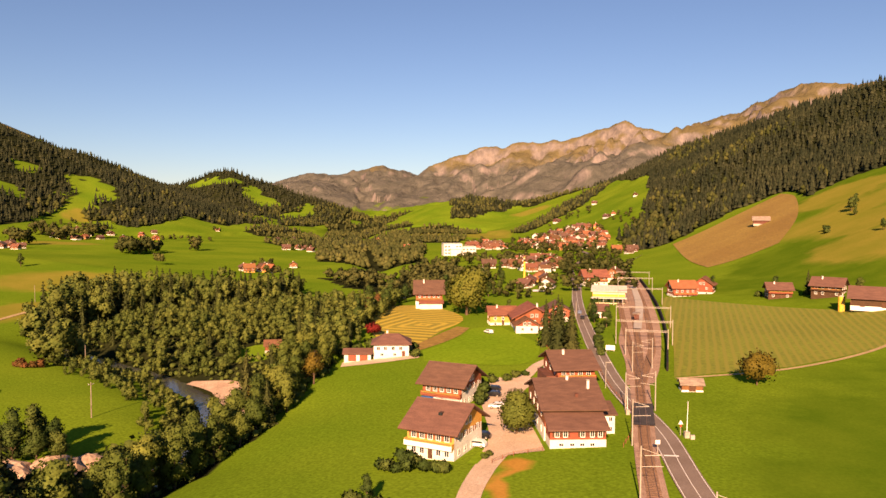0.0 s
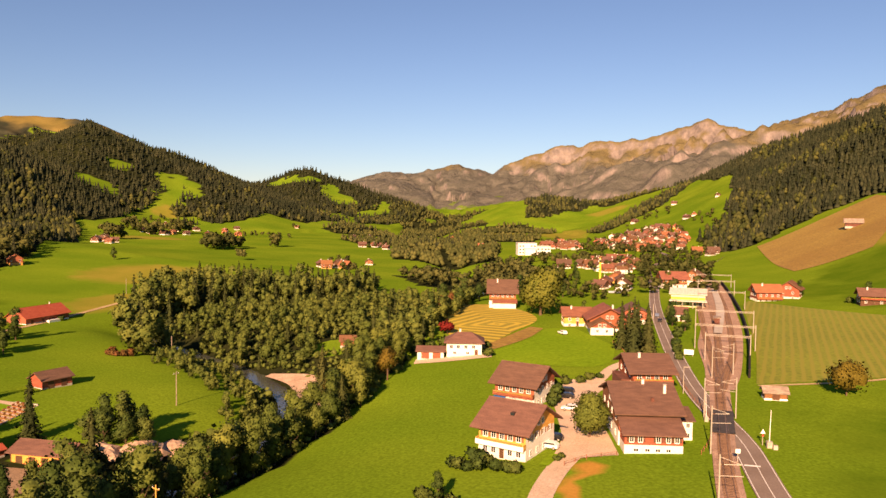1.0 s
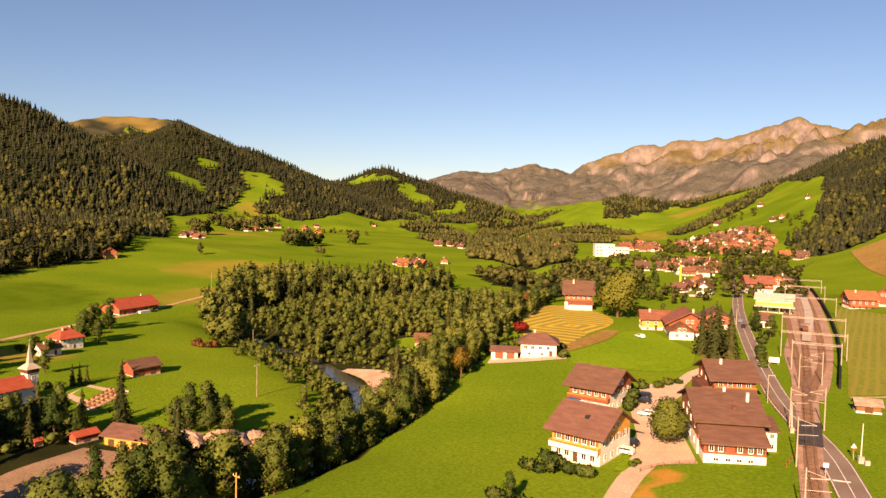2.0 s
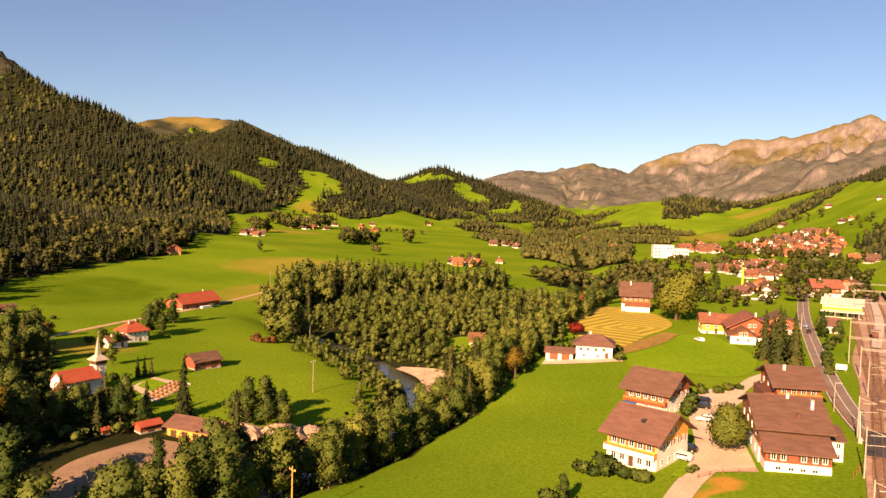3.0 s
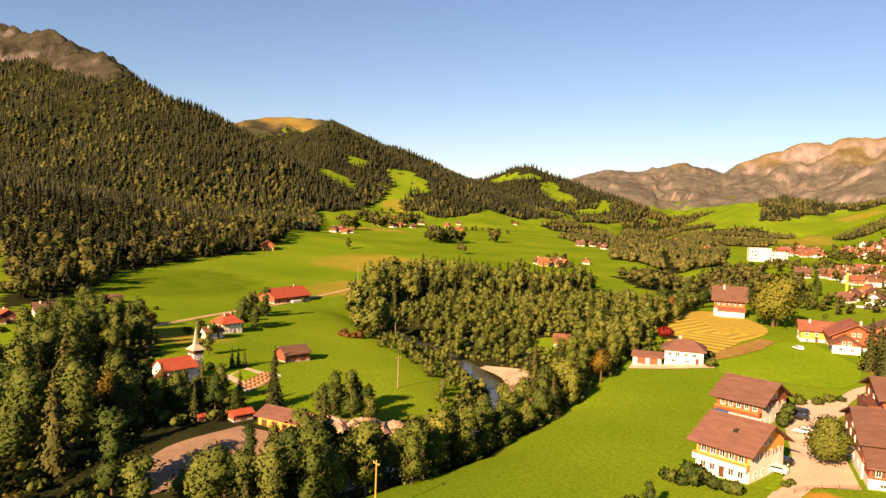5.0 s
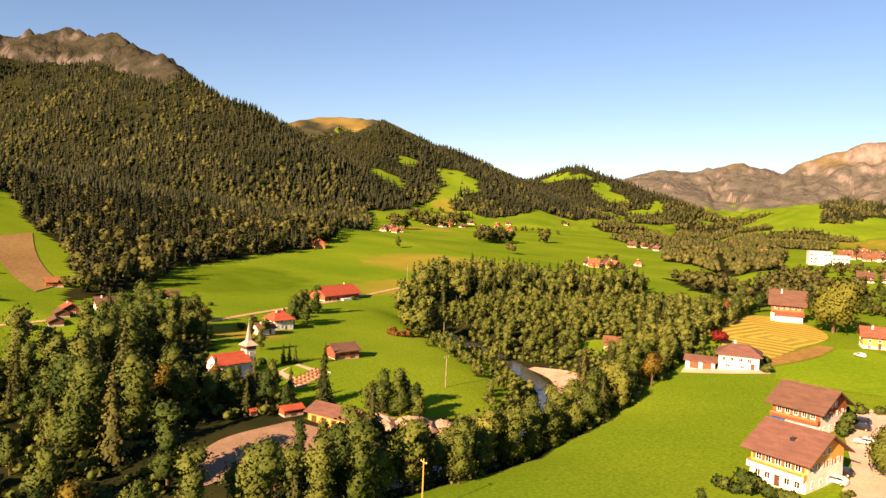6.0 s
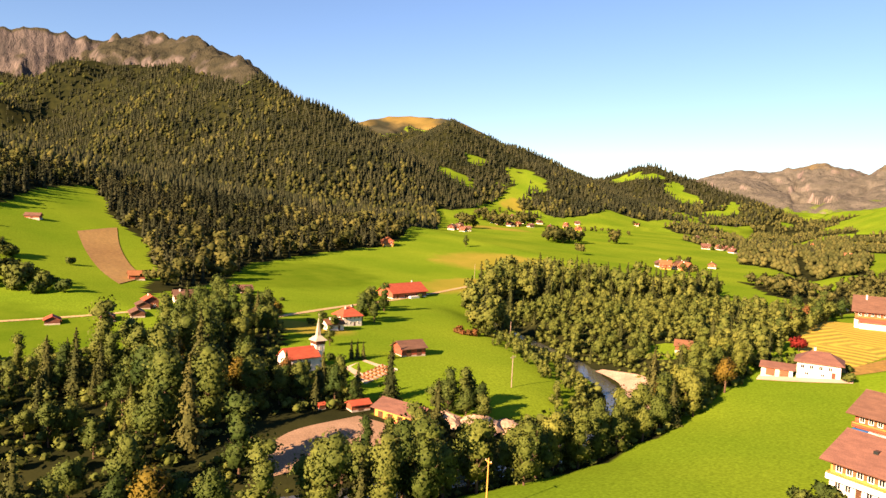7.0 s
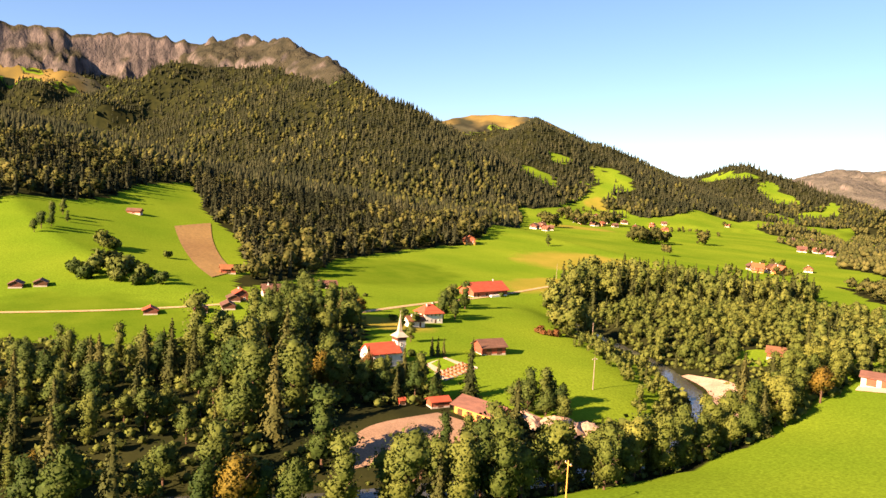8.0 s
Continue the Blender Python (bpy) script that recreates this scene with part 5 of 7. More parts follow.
for area, gap, share, tall in WOODS + [(None, 9.0, 0.2, 12)]:
    lo, hi = (np.min(area, 0) - 20, np.max(area, 0) + 20) if area else (np.array([-520, 400]), np.array([160, 2700]))
    x, y = np.meshgrid(np.arange(lo[0], hi[0], gap), np.arange(lo[1], hi[1], gap))
    x, y = (x + r_.uniform(-0.45, 0.45, x.shape) * gap).ravel(), (y + r_.uniform(-0.45, 0.45, y.shape) * gap).ravel()
    if area:
        ok = inside(x + 14 * fbm(x, y, 60, 3, 21), y + 14 * fbm(x, y, 50, 2, 33), area) & wooded(x, y)
    else:
        ok = river_wood(x, y) & ~wooded(x, y) & (along(x, y, RIVER)[0] > 6) & ~inside(x, y, RIVERSIDE) & ((x > -110) | (y > 520) | (x < -240)) & ((x > -250) | (y > 600))
    far = np.hypot(x, y)
    ok &= (np.degrees(np.arctan2(-x, y)) < 72) | (r_.random(x.shape) < 0.4)
    if not area:
        ok &= r_.random(x.shape) < np.where(y < 1000, 0.85, 0.5)
    ok &= r_.random(x.shape) < np.interp(far, [900, 1300, 2000], [1.0, 0.86, 0.55])
    x, y = x[ok], y[ok]
    pts.append(np.stack([x, y], -1))
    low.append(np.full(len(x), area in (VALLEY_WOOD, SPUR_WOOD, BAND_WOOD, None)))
    hts.append(tall * r_.uniform(0.62, 1.2, len(x)) * (1 + 0.25 * fbm(x, y, 120, 2, 55)))
    con.append(r_.random(len(x)) < share + 0.7 * fbm(x, y, 170, 3, 77) + np.clip((ground_z(x, y) - 45) / 160, -0.3, 0.2))
pts, hts, con, low = np.concatenate(pts), np.concatenate(hts), np.concatenate(con), np.concatenate(low)
close = np.hypot(pts[:, 0], pts[:, 1]) < 760
for sel, name, label, fn, fine, material in ((close & con, "spruce_wood", "dense dark spruce wood at the foot of the slope", far_spruce, True, M["wood_con"]), (close & ~con & ~low, "broadleaf_wood", "green broadleaf trees along the wood's edge", far_broad, True, M["wood_leaf"]),
                                         (~close & con, "spruce_forest", "dark conifer forest covering the mountainsides", far_spruce, False, M["wood_con"]), (~close & ~con & ~low, "broadleaf_forest", "mixed broadleaf forest on the valley sides", far_broad, False, M["wood_leaf"]),
                                         # valley-floor trees in the leaves lightened for haze
                                         (close & ~con & low, "alder_thicket", "olive-green trees beside the river, lightened as if by haze", far_broad, True, M["valley_leaf"]),
                                         (~close & ~con & low, "alder_wood", "olive-green wood along the valley floor, lightened as if by haze", far_broad, False, M["valley_leaf"])):
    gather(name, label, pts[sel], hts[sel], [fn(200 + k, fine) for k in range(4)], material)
# the stands inside the river's loop
STANDS = [
    ([(-138, 258), (-148, 256), (-156, 300), (-192, 328), (-208, 400), (-238, 440), (-196, 456), (-150, 480), (-96, 496), (-88, 470), (-100, 436), (-150, 412), (-186, 380), (-182, 345), (-150, 318), (-136, 298)], 6.6, 0.54, 17.5),
    ([(-88, 246), (-110, 262), (-126, 280), (-160, 310), (-168, 345), (-160, 392), (-112, 422), (-60, 434), (-28, 430), (-20, 390), (-28, 330), (-36, 292), (-54, 290), (-70, 289), (-76, 281), (-74, 271), (-70, 263)], 6.4, 0.12, 9.0),
    ([(-88, 238), (-118, 260), (-142, 268), (-126, 244), (-100, 222), (-82, 200), (-78, 186), (-70, 198)], 4.8, 0.04, 6.2),
    ([(-36, 250), (-52, 262), (-56, 274), (-50, 300), (-34, 296), (-30, 270)], 5.0, 0.1, 10.5),
]


def river_gap(x, y):
    """Open water and gravel inside the wood."""
    return (np.hypot((x + 144) / 15, (y - 305) / 12) < 1) | (along(x, y, [(-92, 254), (-80, 244), (-69, 229), (-63, 212)])[0] < 7.5)


sp, sh, sc = [], [], []
for area, gap, share, tall in STANDS:
    lo, hi = np.min(area, 0), np.max(area, 0)
    x, y = np.meshgrid(np.arange(lo[0], hi[0], gap), np.arange(lo[1], hi[1], gap))
    x, y = (x + r_.uniform(-0.42, 0.42, x.shape) * gap).ravel(), (y + r_.uniform(-0.42, 0.42, y.shape) * gap).ravel()
    ok = inside(x, y, area) & (along(x, y, RIVER)[0] > 3.4) & (np.hypot(x + 64, y - 274) > 11) & ~river_gap(x, y)
    x, y = x[ok], y[ok]
    sp.append(np.stack([x, y], -1)), sh.append(tall * r_.uniform(0.58, 1.22, len(x))), sc.append(r_.random(len(x)) < share)
sp, sh, sc = np.concatenate(sp), np.concatenate(sh), np.concatenate(sc)


def triangles(vf, height):
    tris = []
    for q in vf[1]:
        tris += [(q[0], q[1], q[2])] + ([(q[0], q[2], q[3])] if len(q) > 3 else [])
    return np.array(vf[0], float) / height, np.array(tris), np.array(vf[2])


gather("spruce_stand", "tall dark spruces inside the river's loop", sp[sc], sh[sc], [triangles(spruce_crown(400 + k, 17, 2.9, 15, 11, 0.08, 0.75), 17) for k in range(4)], M["needle"])
gather("broadleaf_stand", "thick leafy trees and willows inside the river's loop", sp[~sc], sh[~sc], [triangles(broad_crown(410 + k, 11, 2.7 + 0.35 * (k % 3), 0.3, 7, 29, 0.40, taper=0.2 + 0.15 * (k % 4)), 11) for k in range(5)], M["stand_leaf"])
# undergrowth below the riverside trees
x, y = np.meshgrid(np.arange(-245, -20, 3.9), np.arange(10, 495, 3.9))
x, y = (x + r_.uniform(-1.3, 1.3, x.shape)).ravel(), (y + r_.uniform(-1.3, 1.3, y.shape)).ravel()
lot = inside(x, y, [(-118, 104), (-124, 120), (-114, 141), (-95, 140), (-98, 118), (-102, 102)])
ok = inside(x, y, RIVERSIDE) & (along(x, y, RIVER)[0] > np.where(y > 240, 3.4, 5.6)) & ~lot & (np.hypot((x + 66) / 13, (y - 277) / 11) > 1) & (np.hypot(x + 103, y - 149) > 9) & (np.hypot(x + 88, y - 160) > 9)
ok &= ~river_gap(x, y)
under = np.stack([x[ok], y[ok]], -1)
gather("undergrowth", "bushy undergrowth below the riverside trees", under, r_.uniform(1.4, 4.2, len(under)), [triangles(broad_crown(440 + k, 1.0, 0.7, 0.0, 0, 11, 0.19), 1.0) for k in range(4)], M["stand_leaf"])
# lone trees and copses scattered over the meadows far off
lone, tall = [], []
for cx, cy, rx, ry, n in ((-357, 860, 22, 34, 26), (-322, 952, 6, 6, 3), (-533, 934, 14, 20, 10), (-560, 1090, 16, 12, 10), (-266, 691, 5, 4, 3), (-600, 1180, 50, 60, 26), (-660, 1300, 30, 90, 24), (-640, 1450, 30, 60, 14),
                          (-461, 1510, 10, 10, 5), (-300, 1360, 30, 40, 8), (-200, 1080, 20, 40, 8), (160, 1060, 70, 170, 60), (90, 650, 34, 70, 26), (50, 720, 36, 50, 40), (100, 900, 40, 60, 26), (60, 1090, 30, 80, 24),
                          (262, 1060, 20, 60, 14), (-170, 690, 12, 16, 8), (-150, 640, 10, 10, 4), (250, 1350, 60, 60, 12), (230, 900, 16, 20, 10), (-450, 1250, 60, 90, 12), (-640, 2380, 40, 60, 14), (-2490, 1130, 110, 100, 70), (95, 470, 26, 50, 22), (40, 440, 26, 40, 18), (130, 620, 24, 80, 26), (150, 760, 30, 60, 26), (110, 560, 20, 40, 14), (150, 900, 60, 80, 36), (170, 1040, 50, 150, 60), (88, 645, 36, 64, 22), (30, 560, 16, 40, 18), (-10, 520, 14, 50, 22)):
    a, q = r_.uniform(0, 2 * math.pi, n), np.sqrt(r_.random(n))
    tall.append(r_.uniform(0.6, 1.1, n) * (26 if n in (3, 10, 26) and -1000 < cx < -300 else 12))
    lone.append(np.stack([cx + rx * q * np.cos(a), cy + ry * q * np.sin(a)], -1))
lone = np.concatenate(lone)
gather("scattered_trees", "scattered trees and copses among the meadows and houses", lone, np.concatenate(tall), [far_broad(300 + k, True) for k in range(4)], M["wood_leaf"])
# ---------------------------------------------------------------- houses
WIN = {}


def small_window(parent, x, y, z, face):
    """The window of a house far off: frame and dark pane in one mesh."""
    if "small" not in WIN:
        me = Shape().box(-0.6, 0.6, -0.05, 0.03, -0.7, 0.7).mesh("window", M["white"])
        inner = Shape().box(-0.46, 0.46, -0.07, -0.052, -0.56, 0.56)
        n = len(me.vertices)
        both = bpy.data.meshes.new("window")
        both.from_pydata([tuple(v.co) for v in me.vertices] + inner.v, [], [tuple(p.vertices) for p in me.polygons] + [tuple(i + n for i in f) for f in inner.f])
        both.materials.append(M["white"]), both.materials.append(M["glass"])
        both.polygons.foreach_set("material_index", [0] * 6 + [1] * 6)
        WIN["small"] = both
    return part("window", WIN["small"], None, parent, at=pose(x, y, z, 0, 0, {"-y": 0, "+x": 90, "+y": 180, "-x": -90}[face]))


def window(parent, x, y, z, face, w=1.0, h=1.2, shutters=""):
    """A window on the outside of a wall; face is the way it looks: -y, +y, -x or +x."""
    key = (w, h)
    if key not in WIN:
        f = Shape()
        for b in ((-w / 2 - 0.12, -w / 2, -0.07, 0.03, -h / 2 - 0.12, h / 2 + 0.12), (w / 2, w / 2 + 0.12, -0.07, 0.03, -h / 2 - 0.12, h / 2 + 0.12), (-w / 2, w / 2, -0.07, 0.03, h / 2, h / 2 + 0.12),
                  (-w / 2, w / 2, -0.12, 0.03, -h / 2 - 0.14, -h / 2), (-0.04, 0.04, -0.05, 0.03, -h / 2, h / 2)):
            f.box(*b)
        WIN[key] = (f.mesh("window", M["white"]), Shape().box(-w / 2, w / 2, -0.02, 0.0, -h / 2, h / 2).mesh("pane", M["glass"]))
    turn = {"-y": 0, "+x": 90, "+y": 180, "-x": -90}[face]
    ob = part("window", WIN[key][0], None, parent, at=pose(x, y, z, 0, 0, turn))
    part("pane", WIN[key][1], None, ob)
    if shutters:
        for side in (-1, 1):
            pair = (key, side, shutters)
            if pair not in WIN:
                x0, x1 = sorted((side * (w / 2 + 0.14), side * (w / 2 + 0.66)))
                WIN[pair] = Shape().box(x0, x1, -0.06, -0.012, -h / 2, h / 2).mesh("shutter", M[shutters])
            part("shutter", WIN[pair], None, ob)
    return ob


def gable_roof(w, d, eave, ridge, thick=0.28):
    """A chevron along x over a depth d."""
    h = d / 2
    return Shape().prism([(-h, eave), (0, ridge), (h, eave), (h, eave + thick), (0, ridge + thick * 1.15), (-h, eave + thick)][::-1], -w / 2, w / 2)


def hip_roof(w, d, eave, ridge, thick=0.28):
    x, y, s = w / 2, d / 2, w * 0.15
    low = [(-x, -y), (x, -y), (x, y), (-x, y)]
    return Shape().add([(a, b, eave + thick) for a, b in low] + [(-s, 0, ridge + thick), (s, 0, ridge + thick)] + [(a, b, eave) for a, b in low],
                       [(0, 1, 5, 4), (1, 2, 5), (2, 3, 4, 5), (3, 0, 4), (6, 7, 1, 0), (7, 8, 2, 1), (8, 9, 3, 2), (9, 6, 0, 3), (9, 8, 7, 6)])


def body(w, d, z0, z1, apex):
    h = d / 2
    return Shape().prism([(-h, z0), (h, z0), (h, z1), (0, apex), (-h, z1)][::-1], -w / 2, w / 2)


def balcony(parent, x0, x1, y, z, depth=1.2, material="timber", flowers=False):
    b = part("balcony", Shape().box(x0, x1, y - depth, y - 0.01, z - 0.15, z), M[material], parent)
    r = Shape().box(x0, x1, y - depth, y - depth + 0.05, z + 0.12, z + 0.95).box(x0, x0 + 0.05, y - depth, y - 0.01, z + 0.12, z + 0.95).box(x1 - 0.05, x1, y - depth, y - 0.01, z + 0.12, z + 0.95)
    part("railing", r, M[material], b)
    if flowers:
        part("flower_box", Shape().box(x0 + 0.3, x1 - 0.3, y - depth - 0.25, y - depth - 0.01, z + 0.7, z + 1.0), M["flower"], b)
    return b


def chimney(parent, x, y, z0, z1, material="plaster"):
    c = part("chimney", Shape().box(x - 0.3, x + 0.3, y - 0.3, y + 0.3, z0, z1), M[material], parent)
    part("cap", Shape().box(x - 0.4, x + 0.4, y - 0.4, y + 0.4, z1 + 0.12, z1 + 0.22).box(x - 0.26, x - 0.2, y - 0.26, y + 0.26, z1, z1 + 0.12).box(x + 0.2, x + 0.26, y - 0.26, y + 0.26, z1, z1 + 0.12), M["concrete"], c)


def house(name, label, at, w=11.0, d=12.0, low=2.6, eave=5.4, ridge=8.6, over=1.1, base="plaster", wall="timber", roof="roof_brown", cols=4, rows=2, balc=True, stacks=1, group="", shutters="", category="house", door=True, plain=False, hip=False):
    t = thing(name, label, category, at, group)
    part("base", Shape().box(-w / 2 - 0.04, w / 2 + 0.04, -d / 2 - 0.04, d / 2 + 0.04, -2.0, low), M[base], t)
    part("wall", Shape().box(-w / 2, w / 2, -d / 2, d / 2, low + 0.001, eave) if hip else body(w, d, low + 0.001, eave, ridge - 0.02), M[wall], t)
    k = (ridge - eave) / (d / 2)
    rf = part("roof", hip_roof(w + 2 * over, d + 2 * over, eave - over * k, ridge) if hip else gable_roof(w + 2 * over, d + 2 * over, eave - over * k, ridge), M[roof], t)
    span = w * 0.16 if hip else w / 2 + over
    part("ridge_cap", Shape().tube((-span, 0, ridge + 0.32), (span, 0, ridge + 0.32), 0.14, n=6), M[roof], rf)
    for s in () if plain else (-1, 1):
        part("gutter", Shape().tube((-w / 2 - over, s * (d / 2 + over + 0.08), eave - over * k + 0.05), (w / 2 + over, s * (d / 2 + over + 0.08), eave - over * k + 0.05), 0.09, n=6), M["timber_dark"], rf)
    if plain:
        for z, out in ((low * 0.55, 0.045), (low + (eave - low) * 0.5, 0.0)):
            for c in (-0.3, 0.3):
                for f, x, y in (("-y", c * w, -d / 2 - out), ("+x", w / 2 + out, c * d), ("-x", -w / 2 - out, c * d)):
                    small_window(t, x, y, z, f)
        part("door", Shape().box(-0.5, 0.5, -d / 2 - 0.10, -d / 2 - 0.042, 0.05, 2.1), M["timber_dark"], t)
        part("balcony", Shape().box(-w / 2, w / 2, -d / 2 - 1.1, -d / 2 - 0.03, low - 0.05, low + 0.12).box(-w / 2, w / 2, -d / 2 - 1.1, -d / 2 - 1.04, low + 0.12, low + 0.95), M[wall], t)
        part("chimney", Shape().box(w * 0.15, w * 0.15 + 0.8, 0.5, 1.3, ridge - 1.4, ridge + 1.0), M["plaster"], t)
        return t
    levels = [low * 0.55] + ([low + (eave - low) * 0.5] if eave - low > 1.8 else [])
    for lv, z in enumerate(levels):
        out = 0.045 if lv == 0 else 0.0
        for c in range(cols):
            x = (c + 0.5) / cols * (w - 1.2) - (w - 1.2) / 2
            if not (lv == 0 and door and c == cols // 2):
                window(t, x, -d / 2 - out, z, "-y", 0.9, 1.1, shutters if lv else "")
        for c in range(max(2, cols - 1)):
            y = (c + 0.5) / max(2, cols - 1) * (d - 1.5) - (d - 1.5) / 2
            window(t, w / 2 + out, y, z, "+x", 0.9, 1.1, shutters if lv else "")
            window(t, -w / 2 - out, y, z, "-x", 0.9, 1.1, shutters if lv else "")
    if ridge - eave > 2.2 and not hip:
        for f, x in (("+x", w / 2), ("-x", -w / 2)):
            window(t, x, -0.9, eave + 0.5, f, 0.9, 1.1)
            window(t, x, 0.9, eave + 0.5, f, 0.9, 1.1)
    if door:
        x = (cols // 2 + 0.5) / cols * (w - 1.2) - (w - 1.2) / 2
        dr = part("door", Shape().box(x - 0.5, x + 0.5, -d / 2 - 0.10, -d / 2 - 0.042, 0.05, 2.1), M["timber_dark"], t)
        part("handle", Shape().box(x + 0.34, x + 0.42, -d / 2 - 0.15, -d / 2 - 0.10, 1.0, 1.12), M["steel"], dr)
    if balc:
        balcony(t, -w / 2 - 0.1, w / 2 + 0.1, -d / 2 - 0.03, low + 0.12, 1.15, wall, True)
    for s in range(stacks):
        chimney(t, -w * 0.2 + s * w * 0.45, d * 0.12 * (1 if s else -1), ridge - 1.4, ridge + 0.7)
    return t


def barn(name, label, at, w=8.0, d=6.0, eave=2.6, ridge=4.2, over=0.7, wall="timber", roof="roof_brown", foot="concrete", group="", doors=1, category="barn"):
    t = thing(name, label, category, at, group)
    part("footing", Shape().box(-w / 2 - 0.05, w / 2 + 0.05, -d / 2 - 0.05, d / 2 + 0.05, -1.5, 0.45), M[foot], t)
    part("wall", body(w, d, 0.451, eave, ridge - 0.02), M[wall], t)
    k = (ridge - eave) / (d / 2)
    rf = part("roof", gable_roof(w + 2 * over, d + 2 * over, eave - over * k, ridge, 0.2), M[roof], t)
    part("ridge_cap", Shape().tube((-w / 2 - over, 0, ridge + 0.22), (w / 2 + over, 0, ridge + 0.22), 0.11, n=6), M[roof], rf)
    for k in range(doors):
        x = (k + 0.5) / doors * (w - 1) - (w - 1) / 2
        part("door", Shape().box(x - 0.9, x + 0.9, -d / 2 - 0.08, -d / 2 - 0.052, 0.1, min(2.2, eave - 0.2)), M["timber_dark"], t)
    part("post", Shape().box(-w / 2 - 0.06, -w / 2 + 0.14, -d / 2 - 0.09, -d / 2 + 0.1, 0.45, eave - 0.1), M["timber_dark"], t)
    part("post", Shape().box(w / 2 - 0.14, w / 2 + 0.06, -d / 2 - 0.09, -d / 2 + 0.1, 0.45, eave - 0.1), M["timber_dark"], t)
    return t


# ---- the farmhouses by the lane
h3 = house("farmhouse", "farmhouse with golden timber front and brown tiled roof", on_ground(0.6, 149.5, -27), 10.4, 13.2, 2.7, 6.3, 9.8, 1.4, base="plaster", wall="timber_gold", cols=5, stacks=0, shutters="timber")
part("side_wall", Shape().box(5.202, 5.216, -6.5, 6.5, 2.72, 4.9), M["plaster"], h3, "white plastered gable wall")
part("skylight", Shape().box(0.4, 1.2, -3.9, -2.8, 8.1, 8.65), M["glass"], h3)
part("parapet", Shape().box(-5.3, 5.3, -7.9, -7.78, 2.5, 3.5), M["white"], h3, "white balcony parapet over the ground floor")
h4 = house("farmhouse", "chalet farmhouse with red timber balcony and brown roof", on_ground(2.6, 189.5, -25), 10.8, 13.0, 2.7, 6.1, 9.5, 1.4, wall="timber_red", cols=5, stacks=0, shutters="timber")
part("side_wall", Shape().box(5.402, 5.416, -6.4, 6.4, 2.72, 4.6), M["plaster"], h4, "white plastered gable wall")
part("tarpaulin", Shape().box(-5.3, -2.2, -8.6, -6.7, 0.0, 2.3), M["blue"], h4, "blue tarpaulin over stacked goods")
part("awning", Shape().box(-2.1, 5.3, -8.2, -6.72, 1.9, 2.1), M["white"], h4, "white awning along the front")
h1 = house("inn", "large brown-roofed chalet with red timber front annex", on_ground(27.0, 162.5, 2) @ Matrix.Diagonal((0.85, 1, 1, 1)), 14.6, 21.5, 3.2, 6.7, 10.3, 1.1, wall="timber", cols=5, stacks=0, balc=True)
part("annex_base", Shape().box(-7.0, 6.4, -16.2, -10.8, -1.5, 1.7), M["plaster"], h1)
part("annex_wall", Shape().prism([(-16.15, 1.701), (-10.8, 1.701), (-10.8, 5.6), (-16.15, 3.9)][::-1], -6.95, 6.35), M["timber_red"], h1, "red timber front wall of the annex")
part("annex_roof", Shape().prism([(-17.4, 3.75), (-10.8, 5.85), (-10.8, 6.1), (-17.4, 4.0)][::-1], -7.7, 7.1), M["roof_brown"], h1)
for x in (-5.3, -3.3, 0.8, 3.1, 5.0):
    window(h1, x, -16.16, 2.9, "-y", 0.9, 1.2, "timber_dark")
for x in (-4.3, -1.7, 0.7, 3.1):
    window(h1, x, -16.21, 0.7, "-y", 1.0, 0.55)
part("side_wing", Shape().box(7.4, 11.2, -7.5, -2.5, -1.5, 4.6), M["plaster"], h1, "white plastered side wing")
part("side_roof", Shape().prism([(-8.2, 4.35), (-1.8, 5.75), (-1.8, 6.0), (-8.2, 4.6)][::-1], 7.36, 11.8), M["roof_brown"], h1)
for x in (8.4, 10.1):
    for z in (1.3, 3.4):
        window(h1, x, -7.51, z, "-y", 0.8, 0.9)
part("vent", Shape().box(1.2, 1.9, -7.4, -6.8, 7.9, 8.9), M["timber_dark"], h1)
chimney(h1, 5.2, -4.0, 8.4, 10.9)
chimney(h1, 0.6, -0.6, 9.6, 11.2)
h2 = house("farmhouse", "brown-roofed farmhouse with white front beside the road", on_ground(35, 203.5, 5), 10.2, 16.5, 3.0, 5.8, 8.8, 1.4, wall="timber_red", cols=4, stacks=1)
part("lean_to", Shape().box(-7.6, -5.15, -6, 5, -1.0, 3.2), M["timber_dark"], h2)

# ---- the white house with its garage
wh = thing("white_house", "white plastered house with a brown hipped roof", "house", on_ground(-17.8, 255, 3))
part("wall", Shape().box(-6, 6, -5, 5, -2, 4.6), M["plaster"], wh)
part("roof", Shape().add([(-7, -6, 4.5), (7, -6, 4.5), (7, 6, 4.5), (-7, 6, 4.5), (-2.4, 0, 7.4), (2.4, 0, 7.4), (-7, -6, 4.3), (7, -6, 4.3), (7, 6, 4.3), (-7, 6, 4.3)],
                         [(0, 1, 5, 4), (1, 2, 5), (2, 3, 4, 5), (3, 0, 4), (6, 7, 1, 0), (7, 8, 2, 1), (8, 9, 3, 2), (9, 6, 0, 3), (9, 8, 7, 6)]), M["roof_brown"], wh)
chimney(wh, -1.5, 0.4, 6.4, 8.2)
for x in (-4.4, -2, 0.6, 3.2):
    window(wh, x, -5.01, 3.0, "-y", 1.0, 1.1)
for x in (-3.2, 1.2):
    window(wh, x, -5.01, 0.9, "-y", 1.0, 0.8)
for y in (-2.5, 1.5):
    window(wh, 6.01, y, 3.0, "+x", 1.0, 1.1)
part("door", Shape().box(3.6, 4.7, -5.07, -5.0, 0, 2.1), M["timber_dark"], wh)
